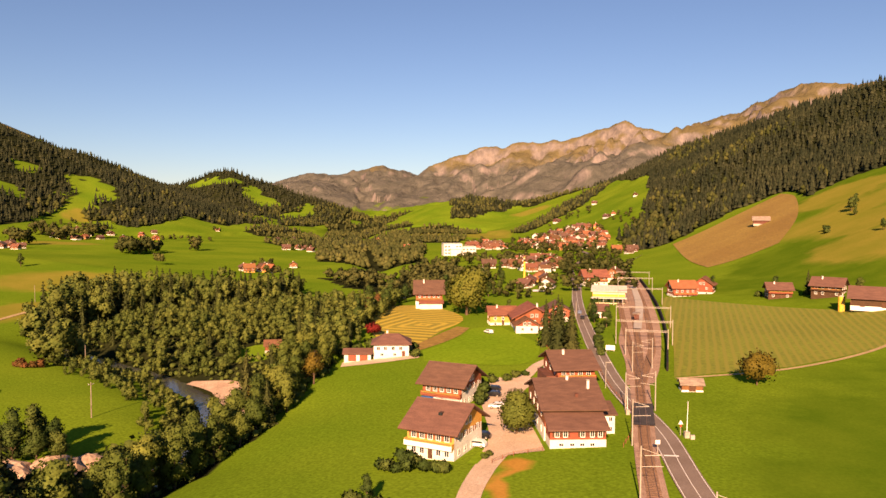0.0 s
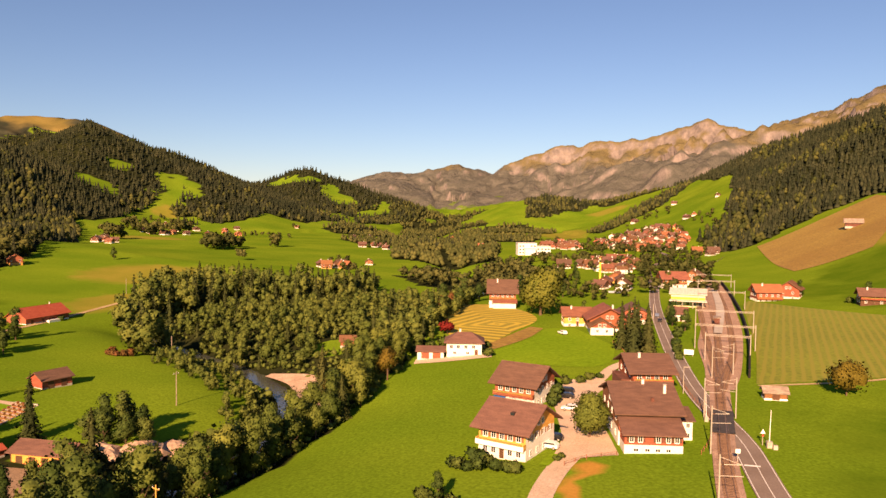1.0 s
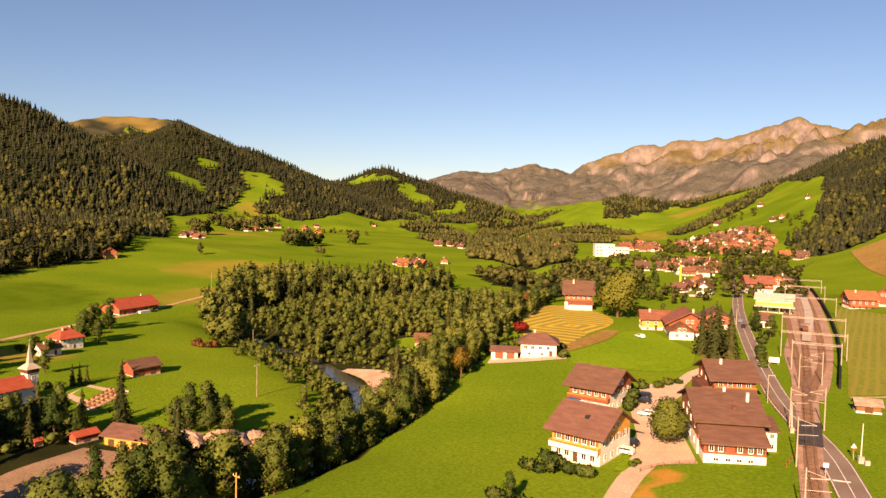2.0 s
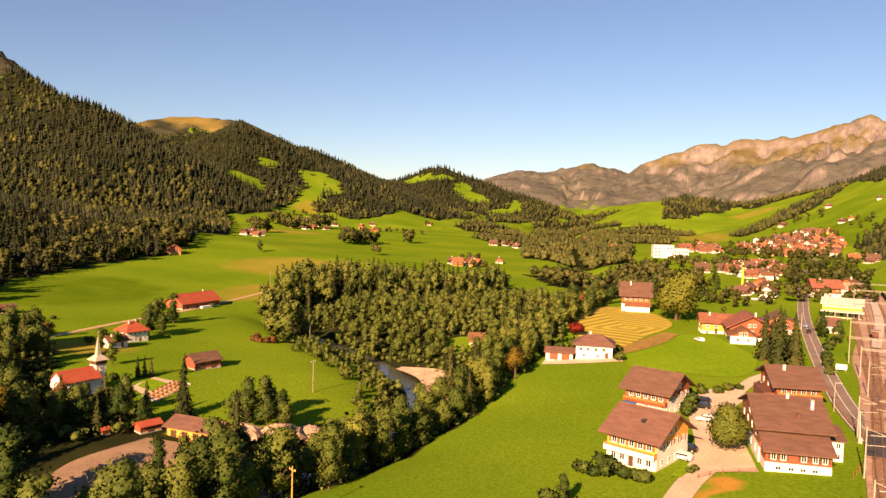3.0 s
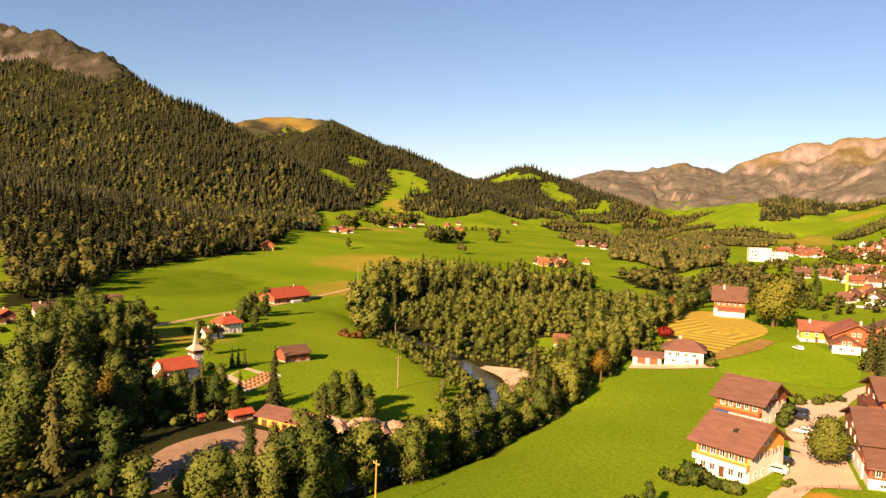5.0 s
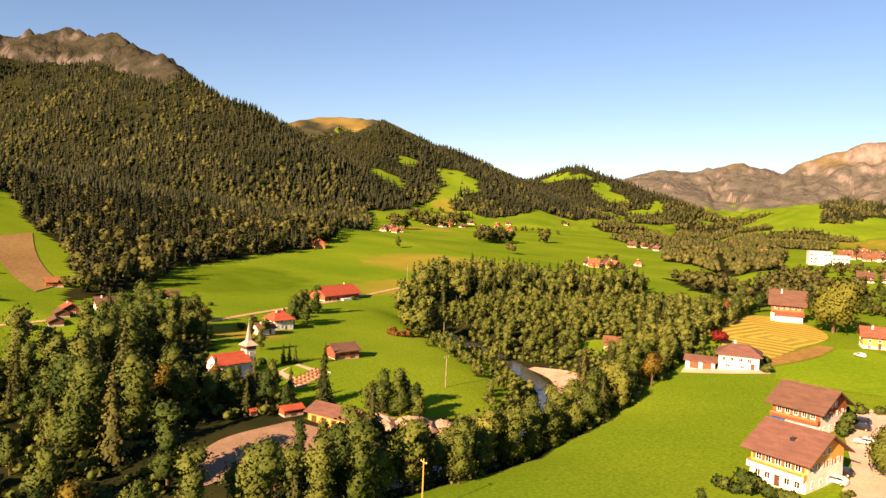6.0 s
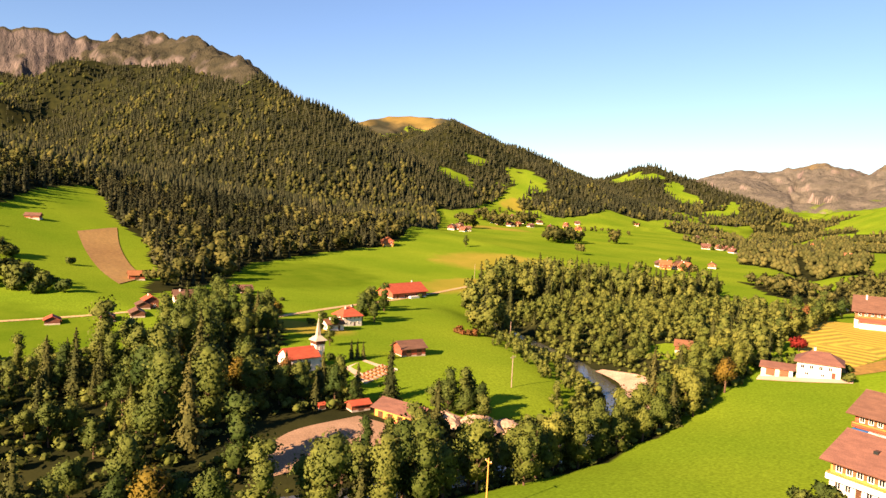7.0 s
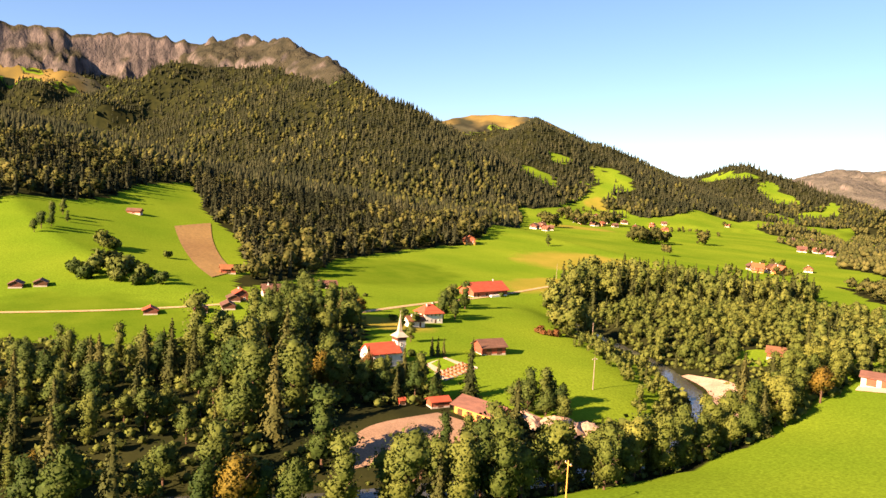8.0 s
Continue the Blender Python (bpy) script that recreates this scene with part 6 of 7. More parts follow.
gar = thing("garage", "low garage with a brown roof and two red doors", "garage", on_ground(-29, 251.5, 3))
part("wall", Shape().box(-4.6, 4.4, -3, 3, -1.5, 2.5), M["plaster"], gar)
part("roof", gable_roof(10.4, 7.6, 2.45, 3.7), M["roof_brown"], gar)
for x in (-1.9, 2.0):
    part("garage_door", Shape().box(x - 1.35, x + 1.35, -3.07, -3.0, 0.0, 2.15), M["timber_red"], gar)
    part("pillar", Shape().box(x + 1.45, x + 1.85, -3.1, -3.0, -0.2, 2.4), M["plaster"], gar)

# ---- houses further up the lane
h6 = house("chalet", "tall three-storey chalet with white base beside an old tree", on_ground(-7, 370, 2), 13.0, 15.0, 4.2, 8.2, 13.2, 1.5, wall="timber", roof="roof_brown", cols=5, stacks=1, shutters="timber_red")
part("annex", Shape().box(-4.5, 6.4, -10.6, -7.7, -1.0, 3.2), M["plaster"], h6)
part("annex_roof", Shape().prism([(-11.6, 3.05), (-7.62, 4.4), (-7.62, 4.6), (-11.6, 3.25)][::-1], -5.2, 7.1), M["roof_red"], h6)
h7 = house("chalet", "red-tiled chalet with its gable towards the meadow", on_ground(36.5, 303, 92), 17, 15.5, 1.2, 5.2, 9.2, 1.5, wall="timber_red", roof="roof_red", cols=4, stacks=1, balc=False)
window(h7, -8.51, -4, 3.9, "-x", 1.1, 1.2, "timber_dark")
house("chalet", "low red-tiled annex with a white end wall", on_ground(33, 290.5, 90), 8, 8.6, 2.8, 3.2, 5.6, 0.9, wall="timber_red", roof="roof_red", cols=3, stacks=0, balc=False)
house("chalet", "red-tiled timber chalet behind the meadow", on_ground(25, 312, 4), 11, 9, 1.0, 4.6, 7.2, 1.0, wall="timber_gold", roof="roof_red", cols=3, stacks=1, balc=False)
house("chalet", "dark-roofed chalet beside the road", on_ground(50, 322, 88), 12, 11, 1.8, 4.8, 7.8, 1.1, wall="timber", roof="roof_brown", cols=3, stacks=0)

# ---- east side
barn("field_hut", "small hay hut with a pale shingle roof in the meadow", on_ground(65.5, 192.5, -6), 5.4, 3.6, 2.0, 3.0, 0.5, roof="roof_grey", foot="white", wall="timber", category="hut")
house("chalet", "orange-tiled chalet at the field's edge", on_ground(132, 406, 3), 13, 10, 0.8, 5.0, 8.2, 1.1, roof="roof_orange", wall="timber_red", cols=4, stacks=1)
house("chalet", "red-tiled chalet beside an orange-roofed one", on_ground(147, 414, 62), 12, 11, 0.8, 5.2, 8.8, 1.1, roof="roof_red", wall="timber_red", cols=3, stacks=0, balc=False)
house("chalet", "dark timber chalet with red front above the mown field", on_ground(168.5, 369, -12), 11, 9, 2.4, 4.6, 7.2, 1.1, base="timber_dark", roof="roof_brown", wall="timber_red", cols=3)
house("chalet", "brown-roofed chalet with dark gable above the mown field", on_ground(184, 350, -40), 13, 11, 2.6, 5.2, 8.4, 1.2, base="timber_dark", roof="roof_brown", wall="timber_dark", cols=4)
farm = barn("farm_barn", "large farm barn with a brown roof and white base", on_ground(183, 304, -32), 24, 13, 4.2, 8.0, 1.4, wall="timber_dark", foot="white", doors=3)
silo = thing("silo", "yellow fodder silo beside the barn", "silo", on_ground(169.5, 312))
part("drum", Shape().tube((0, 0, -0.5), (0, 0, 6.4), 1.35, n=16), M["yellow"], silo, smooth=False)
part("dome", Shape().tube((0, 0, 6.4), (0, 0, 7.0), 1.35, 0.4, 16), M["concrete"], silo)
part("ladder", Shape().box(-0.25, -0.2, -1.5, -1.4, 0, 6.4).box(0.2, 0.25, -1.5, -1.4, 0, 6.4), M["steel"], silo)
barn("hay_barn", "timber hay barn alone on the hillside pasture", on_ground(287, 666, -20), 13, 9, 4.0, 6.8, 1.2, roof="roof_grey", wall="timber_dark")

# ---- station
st = thing("station_building", "cream station building with a pale sheet roof", "station", on_ground(87, 384, -14))
part("wall", Shape().box(-8, 8, -9, 9, -0.5, 6.0), M["cream"], st)
part("gable", body(15.8, 17.8, 6.001, 6.3, 8.2), M["cream"], st)
part("roof", gable_roof(18, 20, 6.2, 8.4), M["roof_pale"], st)
part("canopy", Shape().box(-8.5, 9.0, -15, -9.02, 3.3, 3.7), M["roof_pale"], st, "pale canopy over the platform entrance")
part("band", Shape().box(-8.02, 8.02, -9.06, -9.0, 3.75, 4.9), M["yellow"], st, "yellow band along the front")
for x in (-7, -2.5, 2.5, 7):
    part("pillar", Shape().tube((x, -14.4, -0.5), (x, -14.4, 3.3), 0.18), M["concrete"], st)
for x in (-6, -3, 0, 3, 6):
    window(st, x, -9.07, 1.8, "-y", 1.4, 1.4)
    window(st, 8.01, x, 4.2, "+x", 1.2, 1.3)
house("signal_house", "small white railway house with a brown roof", on_ground(70.5, 330, -14), 7, 8, 3.0, 3.4, 5.6, 0.8, wall="plaster", roof="roof_brown", cols=2, stacks=0, balc=False)
house("chalet", "red-roofed house behind the station", on_ground(98, 478, 4), 15, 12, 3.0, 6.2, 10.0, 1.2, wall="timber", roof="roof_red", cols=4)
house("chalet", "brown-roofed house behind the station", on_ground(116, 500, 70), 15, 13, 3.0, 6.0, 10.0, 1.2, wall="timber", roof="roof_red", cols=4)
plat = tagged(loft("platform", [(76, 292), (96, 366), (118, 462)], [(79, 291), (99.5, 365), (121, 461)], M["concrete"], lift=0.75, step=4.0, across=3), "pale concrete island platform between the tracks", "platform", kind="structure")
sh = thing("platform_shelter", "small dark shelter on the island platform", "shelter", on_ground(83.5, 316, -14) @ pose(0, 0, 0.7))
part("roof", Shape().box(-1.6, 1.6, -3, 3, 2.6, 2.85), M["roof_grey"], sh)
part("wall", Shape().box(-1.0, 1.0, -2.6, 2.6, 0, 2.6), M["timber_dark"], sh)
# panels thick and blackened to stand for the wall's shade and shadow
nw = thing("noise_wall", "low retaining wall beside the tracks, blackened for its shade", "wall", Matrix())
p = resample([(66.5, 216), (82, 268), (96, 322), (111, 388), (134, 500)], 8.0)
for k in range(len(p) - 1):
    (x0, y0), (x1, y1) = p[k], p[k + 1]
    a = math.degrees(math.atan2(y1 - y0, x1 - x0))
    part("panel", Shape().box(0, math.hypot(x1 - x0, y1 - y0) - 0.05, -0.3, 0.3, -0.6, 2.6), M["wall_shade"], nw, at=pose(x0, y0, ground_z(x0, y0), 0, 0, a))

# ---- the village further up the valley: a few kinds of house, set down many times
KINDS = [
    house("village_house", "village chalet with red tiles and timber upper floor", on_ground(152, 935, 10), 12, 11, 1.8, 5.4, 9.0, 1.2, wall="timber", roof="roof_red", plain=True, group="village houses"),
    house("village_house", "village house with orange tiles and golden base", on_ground(170, 965, -20), 11, 11, 1.8, 5.6, 9.2, 1.1, wall="timber", roof="roof_orange", base="timber_gold", plain=True, group="village houses"),
    house("village_house", "white plastered village house with red tiles", on_ground(186, 990, 35), 12, 10, 1.8, 5.6, 8.8, 1.0, wall="plaster", roof="roof_red", plain=True, group="village houses"),
    house("village_house", "dark timber village chalet with brown tiles", on_ground(140, 985, 75), 13, 11, 1.8, 5.4, 8.8, 1.2, wall="timber_dark", roof="roof_brown", plain=True, group="village houses"),
]
taken = [(152, 935), (170, 965), (186, 990), (140, 985)]
rv = random.Random(11)
for cx, cy, rx, ry, n in ((168, 1040, 56, 160, 84), (88, 645, 34, 62, 24), (62, 1010, 26, 80, 22), (200, 800, 18, 26, 4), (70, 482, 20, 44, 5)):
    tries = made = 0
    while made < n and tries < 900:
        tries += 1
        a, q = rv.uniform(0, 2 * math.pi), math.sqrt(rv.random())
        x, y = cx + rx * q * math.cos(a), cy + ry * q * math.sin(a)
        if all((x - u) ** 2 + (y - v) ** 2 > 12.5 ** 2 for u, v in taken) and along(x, y, ROAD)[0] > 12 and along(x, y, RAILWAY)[0] > 16:
            taken.append((x, y))
            made += 1
            copy_thing(KINDS[rv.choice((0, 0, 0, 1, 2, 3, 3))], on_ground(x, y, rv.choice((0, 15, 90, 75, -30)) + rv.uniform(-10, 10), rv.uniform(0.62, 0.92)))
HAMLETS = [(-486, 838), (-494, 862), (-532, 905), (-566, 1096), (-548, 1100), (-586, 1124), (-535, 1150), (-512, 1180), (-470, 1205), (-620, 1210), (-640, 1250), (-572, 1180), (-180, 668), (-156, 660), (-230, 1080), (-222, 1130),
           (-82, 1132), (-76, 1140), (-49, 994), (212, 1374), (262, 1135), (250, 1128), (302, 1474), (-172, 653), (-163, 670), (-150, 738), (-213, 1094), (-203, 1106), (-218, 1120), (-281, 1387), (-262, 1278), (-189, 1053),
           (-195, 1062), (-500, 854), (-508, 846), (-510, 870), (-520, 880), (-574, 1111), (-551, 1133), (-560, 1120), (-543, 1328), (-679, 1236), (-306, 1356), (-523, 1277), (-586, 1299), (-599, 1254), (-533, 1359),
           (-555, 1109), (-610, 1154), (-600, 1140), (-461, 1506), (-620, 1180), (-590, 1230), (-369, 508), (40, 640), (-60, 1250), (320, 1230), (-640, 1290), (-120, 1400)]
for k, (x, y) in enumerate(HAMLETS):
    if all((x - u) ** 2 + (y - v) ** 2 > 11 ** 2 for u, v in taken):
        taken.append((x, y))
        copy_thing(KINDS[(0, 3, 3, 1, 3)[k % 5]], on_ground(x, y, 40 * k % 180, 0.66 + 0.05 * (k % 5)))
school = thing("school_building", "large white flat-roofed building among the trees", "building", on_ground(18, 835, 8, 1.15))
for x0, x1, y0, y1, h in ((-16, 2, -8, 8, 11), (2.02, 16, -6, 10, 8), (-10, 0, -14, -8.02, 6)):
    part("block", Shape().box(x0, x1, y0, y1, -2, h), M["plaster"], school)
    part("flat_roof", Shape().box(x0 - 0.3, x1 + 0.3, y0 - 0.3, y1 + 0.3, h + 0.001, h + 0.4), M["roof_pale"], school)
for z in (2, 5, 8.4):
    for x in (-14, -11, -3, 0):
        window(school, x, -8.01, z, "-y", 1.8, 1.5)
for z in (2, 5.4):
    for x in (4, 7.5, 11, 14):
        window(school, x, -6.01, z, "-y", 1.8, 1.5)

# ---- west bank: church, parsonage, barns
ch = thing("church", "white village church with red roof and pale spire", "church", on_ground(-147.0, 160.8, 73, 0.78))
part("nave", body(13, 8, -1.5, 5.2, 8.4), M["plaster"], ch)
part("roof", gable_roof(14, 9.4, 4.9, 8.5), M["roof_scarlet"], ch)
part("tower", Shape().box(6.3, 10.1, -1.9, 1.9, -1.5, 9.2), M["plaster"], ch)
part("belfry", Shape().box(6.1, 10.3, -2.1, 2.1, 9.201, 10.6), M["timber_dark"], ch, "dark timber belfry")
sp_ = part("spire", Shape().add([(5.5, -2.7, 10.6), (10.9, -2.7, 10.6), (10.9, 2.7, 10.6), (5.5, 2.7, 10.6), (7.4, -0.8, 12.4), (9.0, -0.8, 12.4), (9.0, 0.8, 12.4), (7.4, 0.8, 12.4), (8.2, 0, 19.6)],
                                [(0, 1, 5, 4), (1, 2, 6, 5), (2, 3, 7, 6), (3, 0, 4, 7), (4, 5, 8), (5, 6, 8), (6, 7, 8), (7, 4, 8), (3, 2, 1, 0)]), M["copper"], ch, "tall pale metal spire")
part("cross", Shape().box(8.16, 8.24, -0.04, 0.04, 19.5, 20.8).box(8.16, 8.24, -0.35, 0.35, 20.2, 20.3), M["steel"], sp_)
for x in (-4.5, -1, 2.5):
    window(ch, x, -4.01, 2.8, "-y", 0.9, 2.2)
for f, x, y in (("-y", 8.2, -1.91), ("+x", 10.11, 0)):
    window(ch, x, y, 7.6, f, 0.8, 1.3)
pars = house("parsonage", "white parsonage with red hipped roof on a knoll", on_ground(-184.5, 229.5, 70, 0.7), 12, 11, 3.2, 6.0, 9.8, 1.0, wall="plaster", roof="roof_scarlet", cols=4, balc=False, stacks=2, hip=True)
house("annex_house", "small white annex with a red-brown roof", on_ground(-180, 215, 70, 0.85), 8, 6, 2.6, 2.9, 4.6, 0.7, wall="plaster", roof="roof_red", cols=2, balc=False, stacks=1)
rb = barn("long_barn", "long red-roofed farmhouse and barn by the track", on_ground(-225, 326, 78, 0.82), 30, 14, 4.0, 8.6, 1.3, roof="roof_scarlet", foot="white", wall="timber", doors=4)
chimney(rb, 9, 1, 7.0, 9.6)
part("ramp", Shape().box(-2, 6, -10, -7.06, -1, 1.0), M["white"], rb, "white loading ramp")
barn("field_barn", "brown timber barn with a lean-to in the meadow", on_ground(-136.5, 203.0, 66), 9, 6.5, 2.8, 4.6, 0.7, wall="timber_red", roof="roof_brown", doors=2)
barn("works_barn", "long golden-timbered shed with a brown roof by the river", on_ground(-99.6, 147.6, -6, 0.9), 15, 8, 3.2, 4.8, 0.9, wall="timber_gold", roof="roof_brown", doors=4, foot="timber")
barn("shed", "small shed with a red metal roof", on_ground(-112, 145, 66, 0.85), 6, 3.4, 2.0, 2.8, 0.5, wall="timber_red", roof="roof_scarlet", category="shed")
barn("kiosk", "tiny red shed beside the car park", on_ground(-119, 139, 66, 0.7), 2.4, 2, 1.7, 2.3, 0.3, wall="red", roof="roof_scarlet", category="shed")
barn("field_hut", "small hay hut in the open meadow", on_ground(-266, 250, 60), 8, 6, 1.8, 3.4, 0.7, wall="timber_dark", category="hut")
barn("field_hut", "small red-roofed hut at the wood's edge", on_ground(-308, 222, 60), 7, 6, 2.4, 4.0, 0.6, wall="timber_red", roof="roof_orange", category="hut")
barn("alp_hut", "long low hut on the upper meadow", on_ground(-470, 263, 40), 9, 5, 2.0, 3.4, 0.6, wall="timber_red", category="hut")
for x, y, w, rf, wl in ((-240, 141, 8, "roof_scarlet", "timber_dark"), (-232, 156, 9, "roof_brown", "timber_dark"), (-231, 167, 11, "roof_brown", "timber_dark"), (-240, 176, 9, "roof_brown", "timber_dark"), (-306, 123, 10, "roof_brown", "timber_dark"), (-303, 131, 9, "roof_brown", "timber_dark")):
    barn("farm_shed", "dark weathered farm shed beside the dirt track", on_ground(x, y, -30, 0.62), w, 7.5, 2.4, 4.2, 0.8, wall=wl, roof=rf, group="farm sheds")
house("chalet", "small timber house with a red roof among the sheds", on_ground(-241, 180, -25, 0.72), 8, 7, 2.6, 4.2, 6.2, 0.8, base="timber", wall="timber_dark", roof="roof_scarlet", cols=2, balc=False)
house("chalet", "brown timber chalet half hidden by trees", on_ground(-247, 200, 60, 0.8), 9, 8, 2.4, 4.2, 6.4, 0.8, wall="timber_dark", cols=2)
barn("field_hut", "red-roofed timber hut in the river clearing", on_ground(-64, 276, 10), 5.6, 4.6, 2.4, 3.9, 0.6, wall="timber_red", roof="roof_red", category="hut")
# ---------------------------------------------------------------- churchyard, gravel works
cy_ = tagged(loft("churchyard", [(-139, 172), (-140, 184)], [(-125, 165), (-127, 182)], M["yard"], lift=0.12, step=3.0), "gravel churchyard paths", "churchyard", kind="structure")
tagged(loft("churchyard_lawn", [(-138, 174), (-140, 182)], [(-131, 171), (-132, 180)], M["green_field"], lift=0.2, step=2.0), "small lawn inside the churchyard", "lawn", kind="structure")
grave = tagged(new("grave_bed", Shape().box(-0.45, 0.45, -0.9, 0.9, -0.2, 0.22).mesh("grave_bed", M["flower"])), "planted grave bed with flowers", "grave", "grave beds")
stone = part("headstone", Shape().box(-0.35, 0.35, 0.9, 1.02, -0.2, 0.8), M["timber"], grave)
grave.matrix_basis = on_ground(-129, 168, 66)
for i in range(7):
    for j in range(3):
        if (i, j) != (0, 0):
            copy_thing(grave, on_ground(-129.0 + 1.9 * j - 0.35 * i, 168 + 2.3 * i - 0.5 * j, 66))
POPLAR = mesh_of("crown", spruce_crown(120, 7.5, 1.15, 16, 9, 0.02), M["needle"])
for x, y, s in ((-143.5, 181, 0.85), (-142.2, 182.5, 0.9), (-144.6, 182.6, 0.8), (-141, 184, 0.82), (-136, 193, 0.85)):
    tree("cypress_tree", "slim dark columnar tree by the churchyard", on_ground(x, y, 0, s), POPLAR, Shape().tube((0, 0, -0.3), (0, 0, 6.5), 0.12, 0.03, 6).mesh("trunk", M["bark"]))
wall_ = thing("churchyard_wall", "low pale churchyard wall", "wall", Matrix())
for (x0, y0), (x1, y1) in (((-124.5, 164), (-126.5, 182.5)), ((-126.5, 182.5), (-140.5, 185)), ((-124.5, 164), (-138, 171))):
    a, n = math.degrees(math.atan2(y1 - y0, x1 - x0)), math.hypot(x1 - x0, y1 - y0)
    part("segment", Shape().box(0, n, -0.15, 0.15, -0.8, 0.35), M["concrete"], wall_, at=pose(x0, y0, ground_z(x0, y0), 0, 0, a))


def heap(x, y, r, h, label):
    rngh = np.random.default_rng(int(abs(x)))
    v, f, n = [(0.3, 0.2, h)], [], 18
    for i, q in enumerate((0.25, 0.5, 0.75, 1.0)):
        for k in range(n):
            a = 2 * math.pi * k / n
            rr = r * q * rngh.uniform(0.85, 1.12)
            v.append((rr * math.cos(a), rr * math.sin(a), h * (1 - q * q) * rngh.uniform(0.85, 1.05) - (0.8 if q == 1 else 0)))
    f += [(0, 1 + k, 1 + (k + 1) % n) for k in range(n)]
    for i in range(3):
        f += [(1 + i * n + k, 1 + (i + 1) * n + k, 1 + (i + 1) * n + (k + 1) % n, 1 + i * n + (k + 1) % n) for k in range(n)]
    ob = new("gravel_mound", Shape().add(v, f).mesh("gravel_mound", M["gravel"]))
    ob.matrix_basis = on_ground(x, y)
    tagged(ob, label, "gravel mound", "gravel mounds")


for x, y, r, h in ((-93, 155, 5.4, 2.4), (-86, 160, 6.4, 2.6), (-81, 166, 4.4, 1.9)):
    heap(x, y, r, h, "pale heap of river gravel beside the shed")


# ---------------------------------------------------------------- cars
def car(x, y, turn, paint, label, lift=0.2):
    t = thing("car", label, "car", pose(x, y, ground_z(x, y) + lift, 0, 0, turn), "cars")
    prof = [(-2.1, 0.35), (2.1, 0.35), (2.15, 0.75), (1.2, 0.92), (0.55, 1.42), (-1.4, 1.45), (-2.05, 0.95)]
    part("body", Shape().prism([(y_, z_) for y_, z_ in prof][::-1], -0.86, 0.86), M[paint], t)
    g = part("side_glass", Shape().prism([(-1.75, 0.98), (1.0, 0.98), (0.5, 1.36), (-1.35, 1.38)][::-1], -0.872, 0.872), M["glass"], t)
    part("windscreen", Shape().add([(-0.74, 1.16, 0.97), (0.74, 1.16, 0.97), (0.7, 0.60, 1.40), (-0.7, 0.60, 1.40)], [(0, 1, 2, 3)]), M["glass"], t)
    for sx in (-1, 1):
        for wy in (-1.3, 1.35):
            w = part("wheel", Shape().tube((sx * 0.72, wy, 0.32), (sx * 0.9, wy, 0.32), 0.32, n=14), M["black"], t)
            part("rim", Shape().tube((sx * 0.9, wy, 0.32), (sx * 0.915, wy, 0.32), 0.2, n=10), M["steel"], w)
        part("headlight", Shape().box(sx * 0.6 - 0.15, sx * 0.6 + 0.15, 2.1, 2.17, 0.62, 0.74), M["white"], t)
    return t


car(13.6, 196.5, 70, "carblack", "black estate car parked in the farmyard")
car(13.2, 190.5, 75, "carblack", "black car parked in the farmyard")
car(13.4, 178.5, 80, "carwhite", "white car parked in the farmyard")
car(8.2, 155, 75, "carblack", "black car parked beside the farmhouse")
car(7.0, 149.4, 70, "carwhite", "white car parked beside the farmhouse")
car(63.2, 338, -14, "carblue", "blue-grey car driving on the road", 0.26)
car(61.4, 322, -14, "carblack", "dark car parked beside the road", 0.26)
car(18, 287, 30, "carwhite", "white van beside the chalet garden")


# ---------------------------------------------------------------- railway masts, crossing, poles
def mast(x, y, turn, h=9.5, arm=3.2):
    t = thing("catenary_mast", "steel catenary mast beside the track", "mast", on_ground(x, y, turn), "catenary masts")
    part("post", Shape().tube((0, 0, -0.5), (0, 0, h), 0.16, 0.11, 8), M["steel"], t)
    part("arm", Shape().tube((0, 0, h - 1.6), (arm, 0, h - 1.3), 0.06, n=6).tube((0, 0, h - 0.4), (arm, 0, h - 1.3), 0.04, n=6), M["steel"], t)
    part("registration_arm", Shape().tube((0, 0, h - 3.4), (arm + 0.3, 0, h - 3.1), 0.05, n=6), M["steel"], t)
    part("insulator", Shape().tube((0.2, 0, h - 1.58), (0.6, 0, h - 1.54), 0.11, n=8), M["timber_dark"], t)


def gantry(x0, y0, x1, y1, h=8.6):
    t = thing("catenary_gantry", "steel portal gantry spanning the station tracks", "gantry", on_ground(x0, y0, math.degrees(math.atan2(y1 - y0, x1 - x0))), "catenary gantries")
    n = math.hypot(x1 - x0, y1 - y0)
    for x in (0, n):
        part("post", Shape().tube((x, 0, -1.0), (x, 0, h + 0.6), 0.17, 0.13, 8), M["steel"], t)
    b = Shape().box(0, n, -0.12, -0.04, h - 0.5, h - 0.4).box(0, n, 0.04, 0.12, h - 0.5, h - 0.4).box(0, n, -0.12, 0.12, h - 0.02, h + 0.08)
    for k in range(int(n / 1.2)):
        b.tube((k * 1.2, 0, h - 0.45), (k * 1.2 + 0.6, 0, h), 0.035, n=4).tube((k * 1.2 + 0.6, 0, h), (k * 1.2 + 1.2, 0, h - 0.45), 0.035, n=4)
    part("beam", b, M["steel"], t)


for x, y, s in ((32.0, 117, 8), (38.4, 147, 8), (43.2, 172, 8), (36.8, 97, 8), (55.6, 214, 8)):
    mast(x, y, -14 + (0 if s > 0 else 180))
mast(50.5, 173, 166)
mast(62.8, 219, 166)
for g in ((62, 262, 81, 258), (71, 300, 92, 296), (89, 372, 110, 368), (103, 432, 122, 428), (113, 478, 133, 474), (60, 240, 73, 237)):
    gantry(*g)


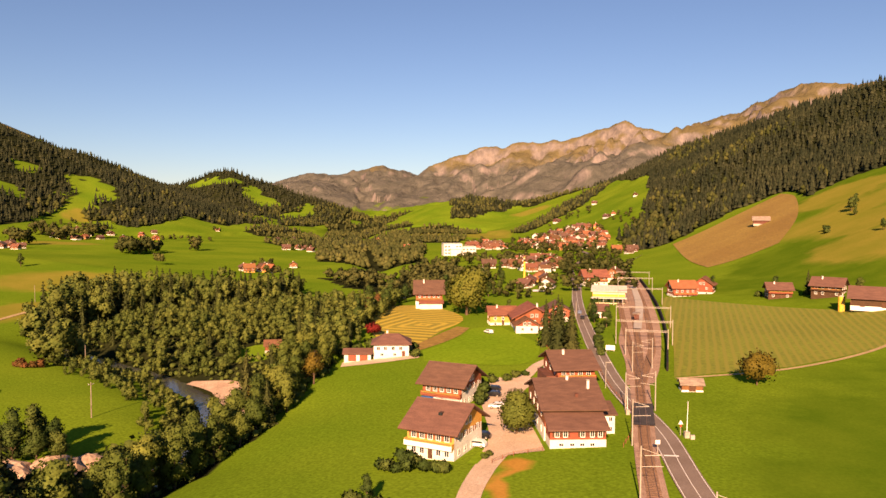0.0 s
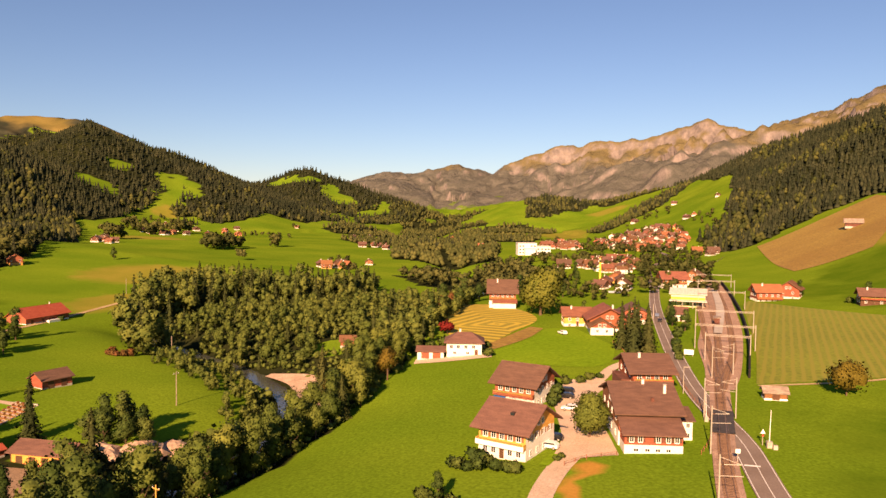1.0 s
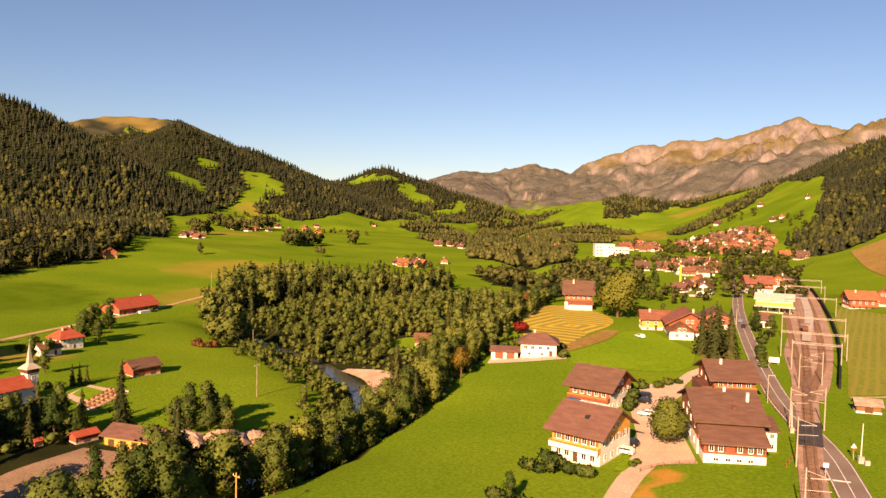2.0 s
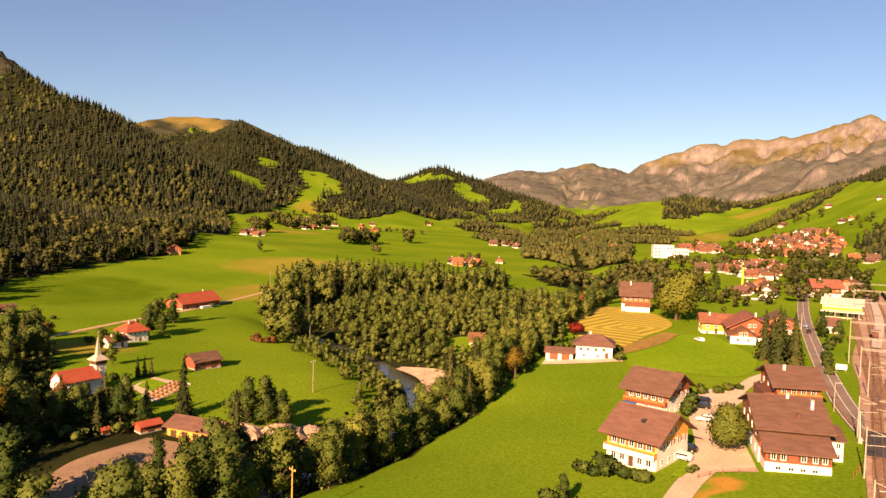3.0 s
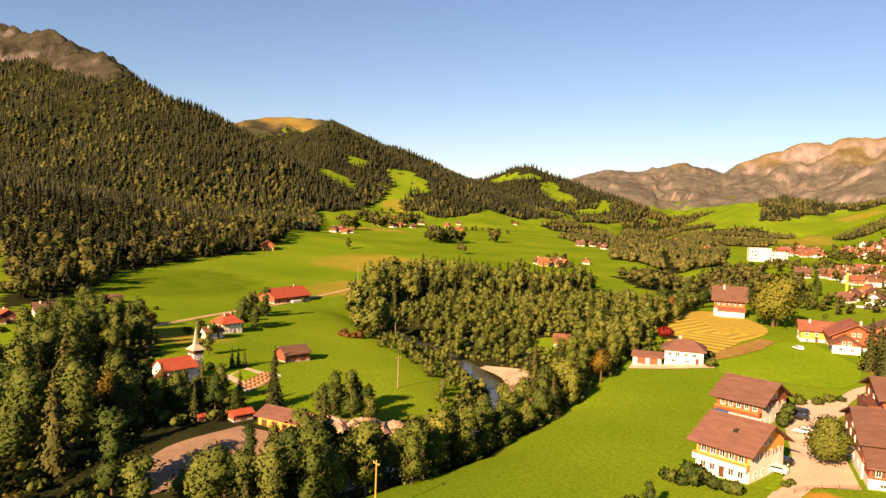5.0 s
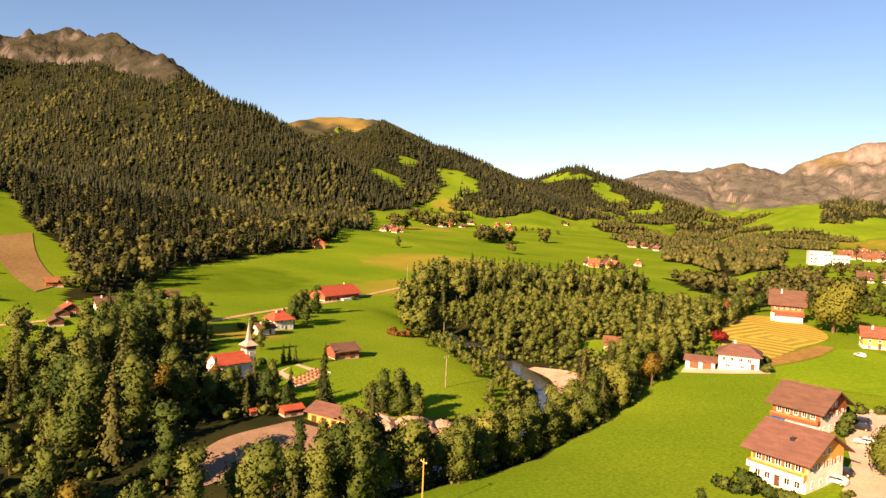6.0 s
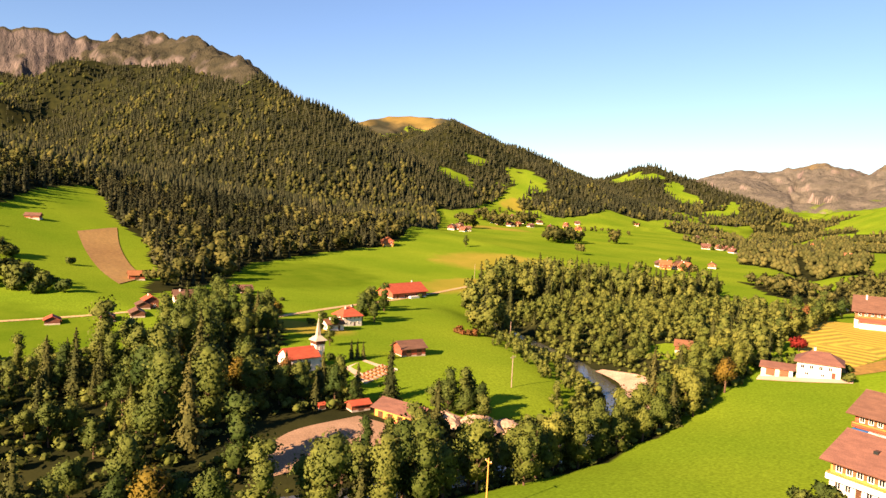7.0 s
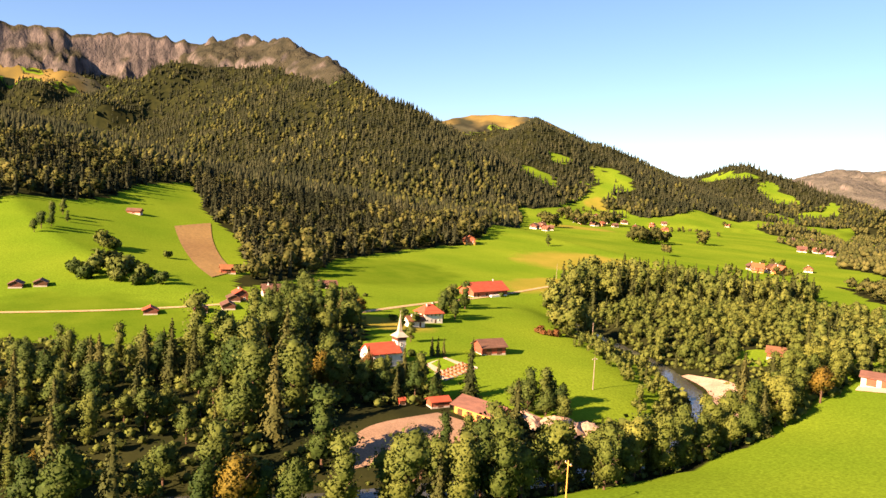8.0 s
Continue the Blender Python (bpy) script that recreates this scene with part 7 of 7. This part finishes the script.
def wires(name, line, z, label):
    p = resample(line, 12.0)
    s = Shape()
    for k in range(len(p) - 1):
        (x0, y0), (x1, y1) = p[k], p[k + 1]
        s.tube((x0, y0, ground_z(x0, y0) + z), (x1, y1, ground_z(x1, y1) + z), 0.022, n=4)
    tagged(new(name, s.mesh(name, M["rail"])), label, "overhead wire", "overhead wires")


wires("contact_wire", RAILWAY[1:10], 6.2, "thin contact wire above the track")
wires("carrier_wire", RAILWAY[1:10], 7.6, "thin carrier wire above the track")
bar = thing("barrier", "raised level-crossing barrier beside the road", "barrier", on_ground(51, 151.8, 0))
part("housing", Shape().box(-0.5, 0.5, -0.5, 0.5, -0.3, 1.3), M["steel"], bar)
part("boom", Shape().tube((0, 0, 1.1), (0.25, 0.3, 7.6), 0.09, 0.05, 8), M["white"], bar)
part("counterweight", Shape().box(-0.3, 0.3, -0.35, -0.1, 0.5, 1.2), M["red"], bar)
bar2 = thing("barrier", "raised level-crossing barrier beside the track", "barrier", on_ground(43.2, 170, 0))
part("housing", Shape().box(-0.4, 0.4, -0.4, 0.4, -0.3, 1.2), M["steel"], bar2)
part("boom", Shape().tube((0, 0, 1.0), (-0.2, 0.2, 6.4), 0.08, 0.05, 8), M["white"], bar2)
sg = thing("crossing_signal", "level-crossing warning signal with a triangular sign", "signal", on_ground(50.2, 153.4, 0))
part("post", Shape().tube((0, 0, -0.3), (0, 0, 3.2), 0.07), M["steel"], sg)
part("sign", Shape().add([(-0.5, -0.1, 2.4), (0.5, -0.1, 2.4), (0, -0.1, 3.3), (-0.5, -0.05, 2.4), (0.5, -0.05, 2.4), (0, -0.05, 3.3)], [(0, 1, 2), (5, 4, 3), (0, 3, 4, 1), (1, 4, 5, 2), (2, 5, 3, 0)]), M["white"], sg, "white triangular sign with a red rim")
part("lamp", Shape().tube((0, -0.14, 2.0), (0, -0.05, 2.0), 0.22, n=12), M["red"], sg)
sg2 = thing("crossing_signal", "level-crossing warning signal at the road bend", "signal", on_ground(41.9, 141.5, 0))
part("post", Shape().tube((0, 0, -0.3), (0, 0, 2.8), 0.07), M["steel"], sg2)
part("sign", Shape().box(-0.45, 0.45, -0.1, -0.05, 2.0, 2.8), M["white"], sg2, "white warning board")
cab = thing("relay_cabinet", "grey steel relay cabinet beside the crossing", "cabinet", on_ground(51.8, 150.6, 0, 0.6))
part("case", Shape().box(-0.7, 0.7, -0.4, 0.4, -0.2, 1.5), M["steel"], cab)
part("door", Shape().box(-0.62, 0.62, -0.44, -0.402, 0.05, 1.42), M["concrete"], cab)
bill = thing("notice_board", "small white board on legs beside the track", "board", on_ground(56.6, 247, -14))
part("panel", Shape().box(-1.5, 1.5, -0.06, 0.06, 0.6, 2.2), M["white"], bill)
for x in (-1.2, 1.2):
    part("leg", Shape().box(x - 0.06, x + 0.06, 0.062, 0.14, -0.3, 2.0), M["steel"], bill)


def pole(x, y, h, label, material="timber", arm=True):
    t = thing("utility_pole", label, "pole", on_ground(x, y, x * 7), "utility poles")
    part("post", Shape().tube((0, 0, -0.6), (0, 0, h), 0.16, 0.1, 8), M[material], t)
    if arm:
        part("crossarm", Shape().box(-0.9, 0.9, -0.06, 0.06, h - 0.7, h - 0.55), M[material], t)
        for x_ in (-0.8, 0, 0.8):
            part("insulator", Shape().tube((x_, 0, h - 0.55), (x_, 0, h - 0.35), 0.05, n=6), M["white"], t)


pole(-55.5, 108, 9.5, "pale wooden utility pole at the meadow's edge", "timber_gold")
pole(-93, 193, 9.5, "grey wooden utility pole in the meadow", "roof_grey")
pole(-239, 430, 10, "pale wooden utility pole in the pasture", "roof_grey", False)
pole(-128, 262, 9, "wooden utility pole by the wood", "roof_grey", False)
pole(60, 330, 7, "street pole beside the road", "steel", False)
lamp = thing("street_lamp", "steel street lamp at the road's bend", "lamp", on_ground(43.8, 196, 0))
part("post", Shape().tube((0, 0, -0.4), (0, 0, 7.0), 0.1, 0.07), M["steel"], lamp)
part("head", Shape().box(-0.1, 1.6, -0.12, 0.12, 6.95, 7.1), M["steel"], lamp)
cr = thing("crane", "yellow tower crane above the village roofs", "crane", on_ground(56, 505, 80))
part("tower", Shape().box(-0.6, 0.6, -0.6, 0.6, -0.5, 17), M["yellow"], cr)
part("jib", Shape().box(-4, 9, -0.35, 0.35, 17.001, 17.7), M["yellow"], cr)
part("counterweight", Shape().box(-4.4, -2.8, -0.6, 0.6, 16.2, 17), M["concrete"], cr)
pool = tagged(loft("pool", [(54, 440), (55, 452)], [(64, 439), (65, 451)], M["white"], lift=0.3, step=3.0), "pale covered pool terrace", "terrace", kind="structure")

# ---------------------------------------------------------------- fences
def fence(line, label, gap=2.6, h=1.0, rails=2):
    t = thing("fence", label, "fence", Matrix(), "fences")
    p = resample(line, gap)
    me = Shape().tube((0, 0, -0.3), (0, 0, h), 0.06, n=6).mesh("post", M["timber"])
    for x, y in p:
        part("post", me, None, t, at=on_ground(x, y))
    for k in range(rails):
        z = h * (0.45 + 0.42 * k)
        for (x0, y0), (x1, y1) in zip(p[:-1], p[1:]):
            part("rail", Shape().tube((x0, y0, ground_z(x0, y0) + z), (x1, y1, ground_z(x1, y1) + z), 0.035, n=4), M["timber"], t)


fence([(9.5, 138.6), (14, 142.5), (20, 144.6)], "wooden rail fence at the yard's edge")
fence([(36.4, 146), (40.6, 156), (44.4, 172), (45.0, 194), (47, 222)], "wooden fence along the road")
fence([(33, 233), (36.4, 250), (35, 270)], "pale fence post line behind the meadow")
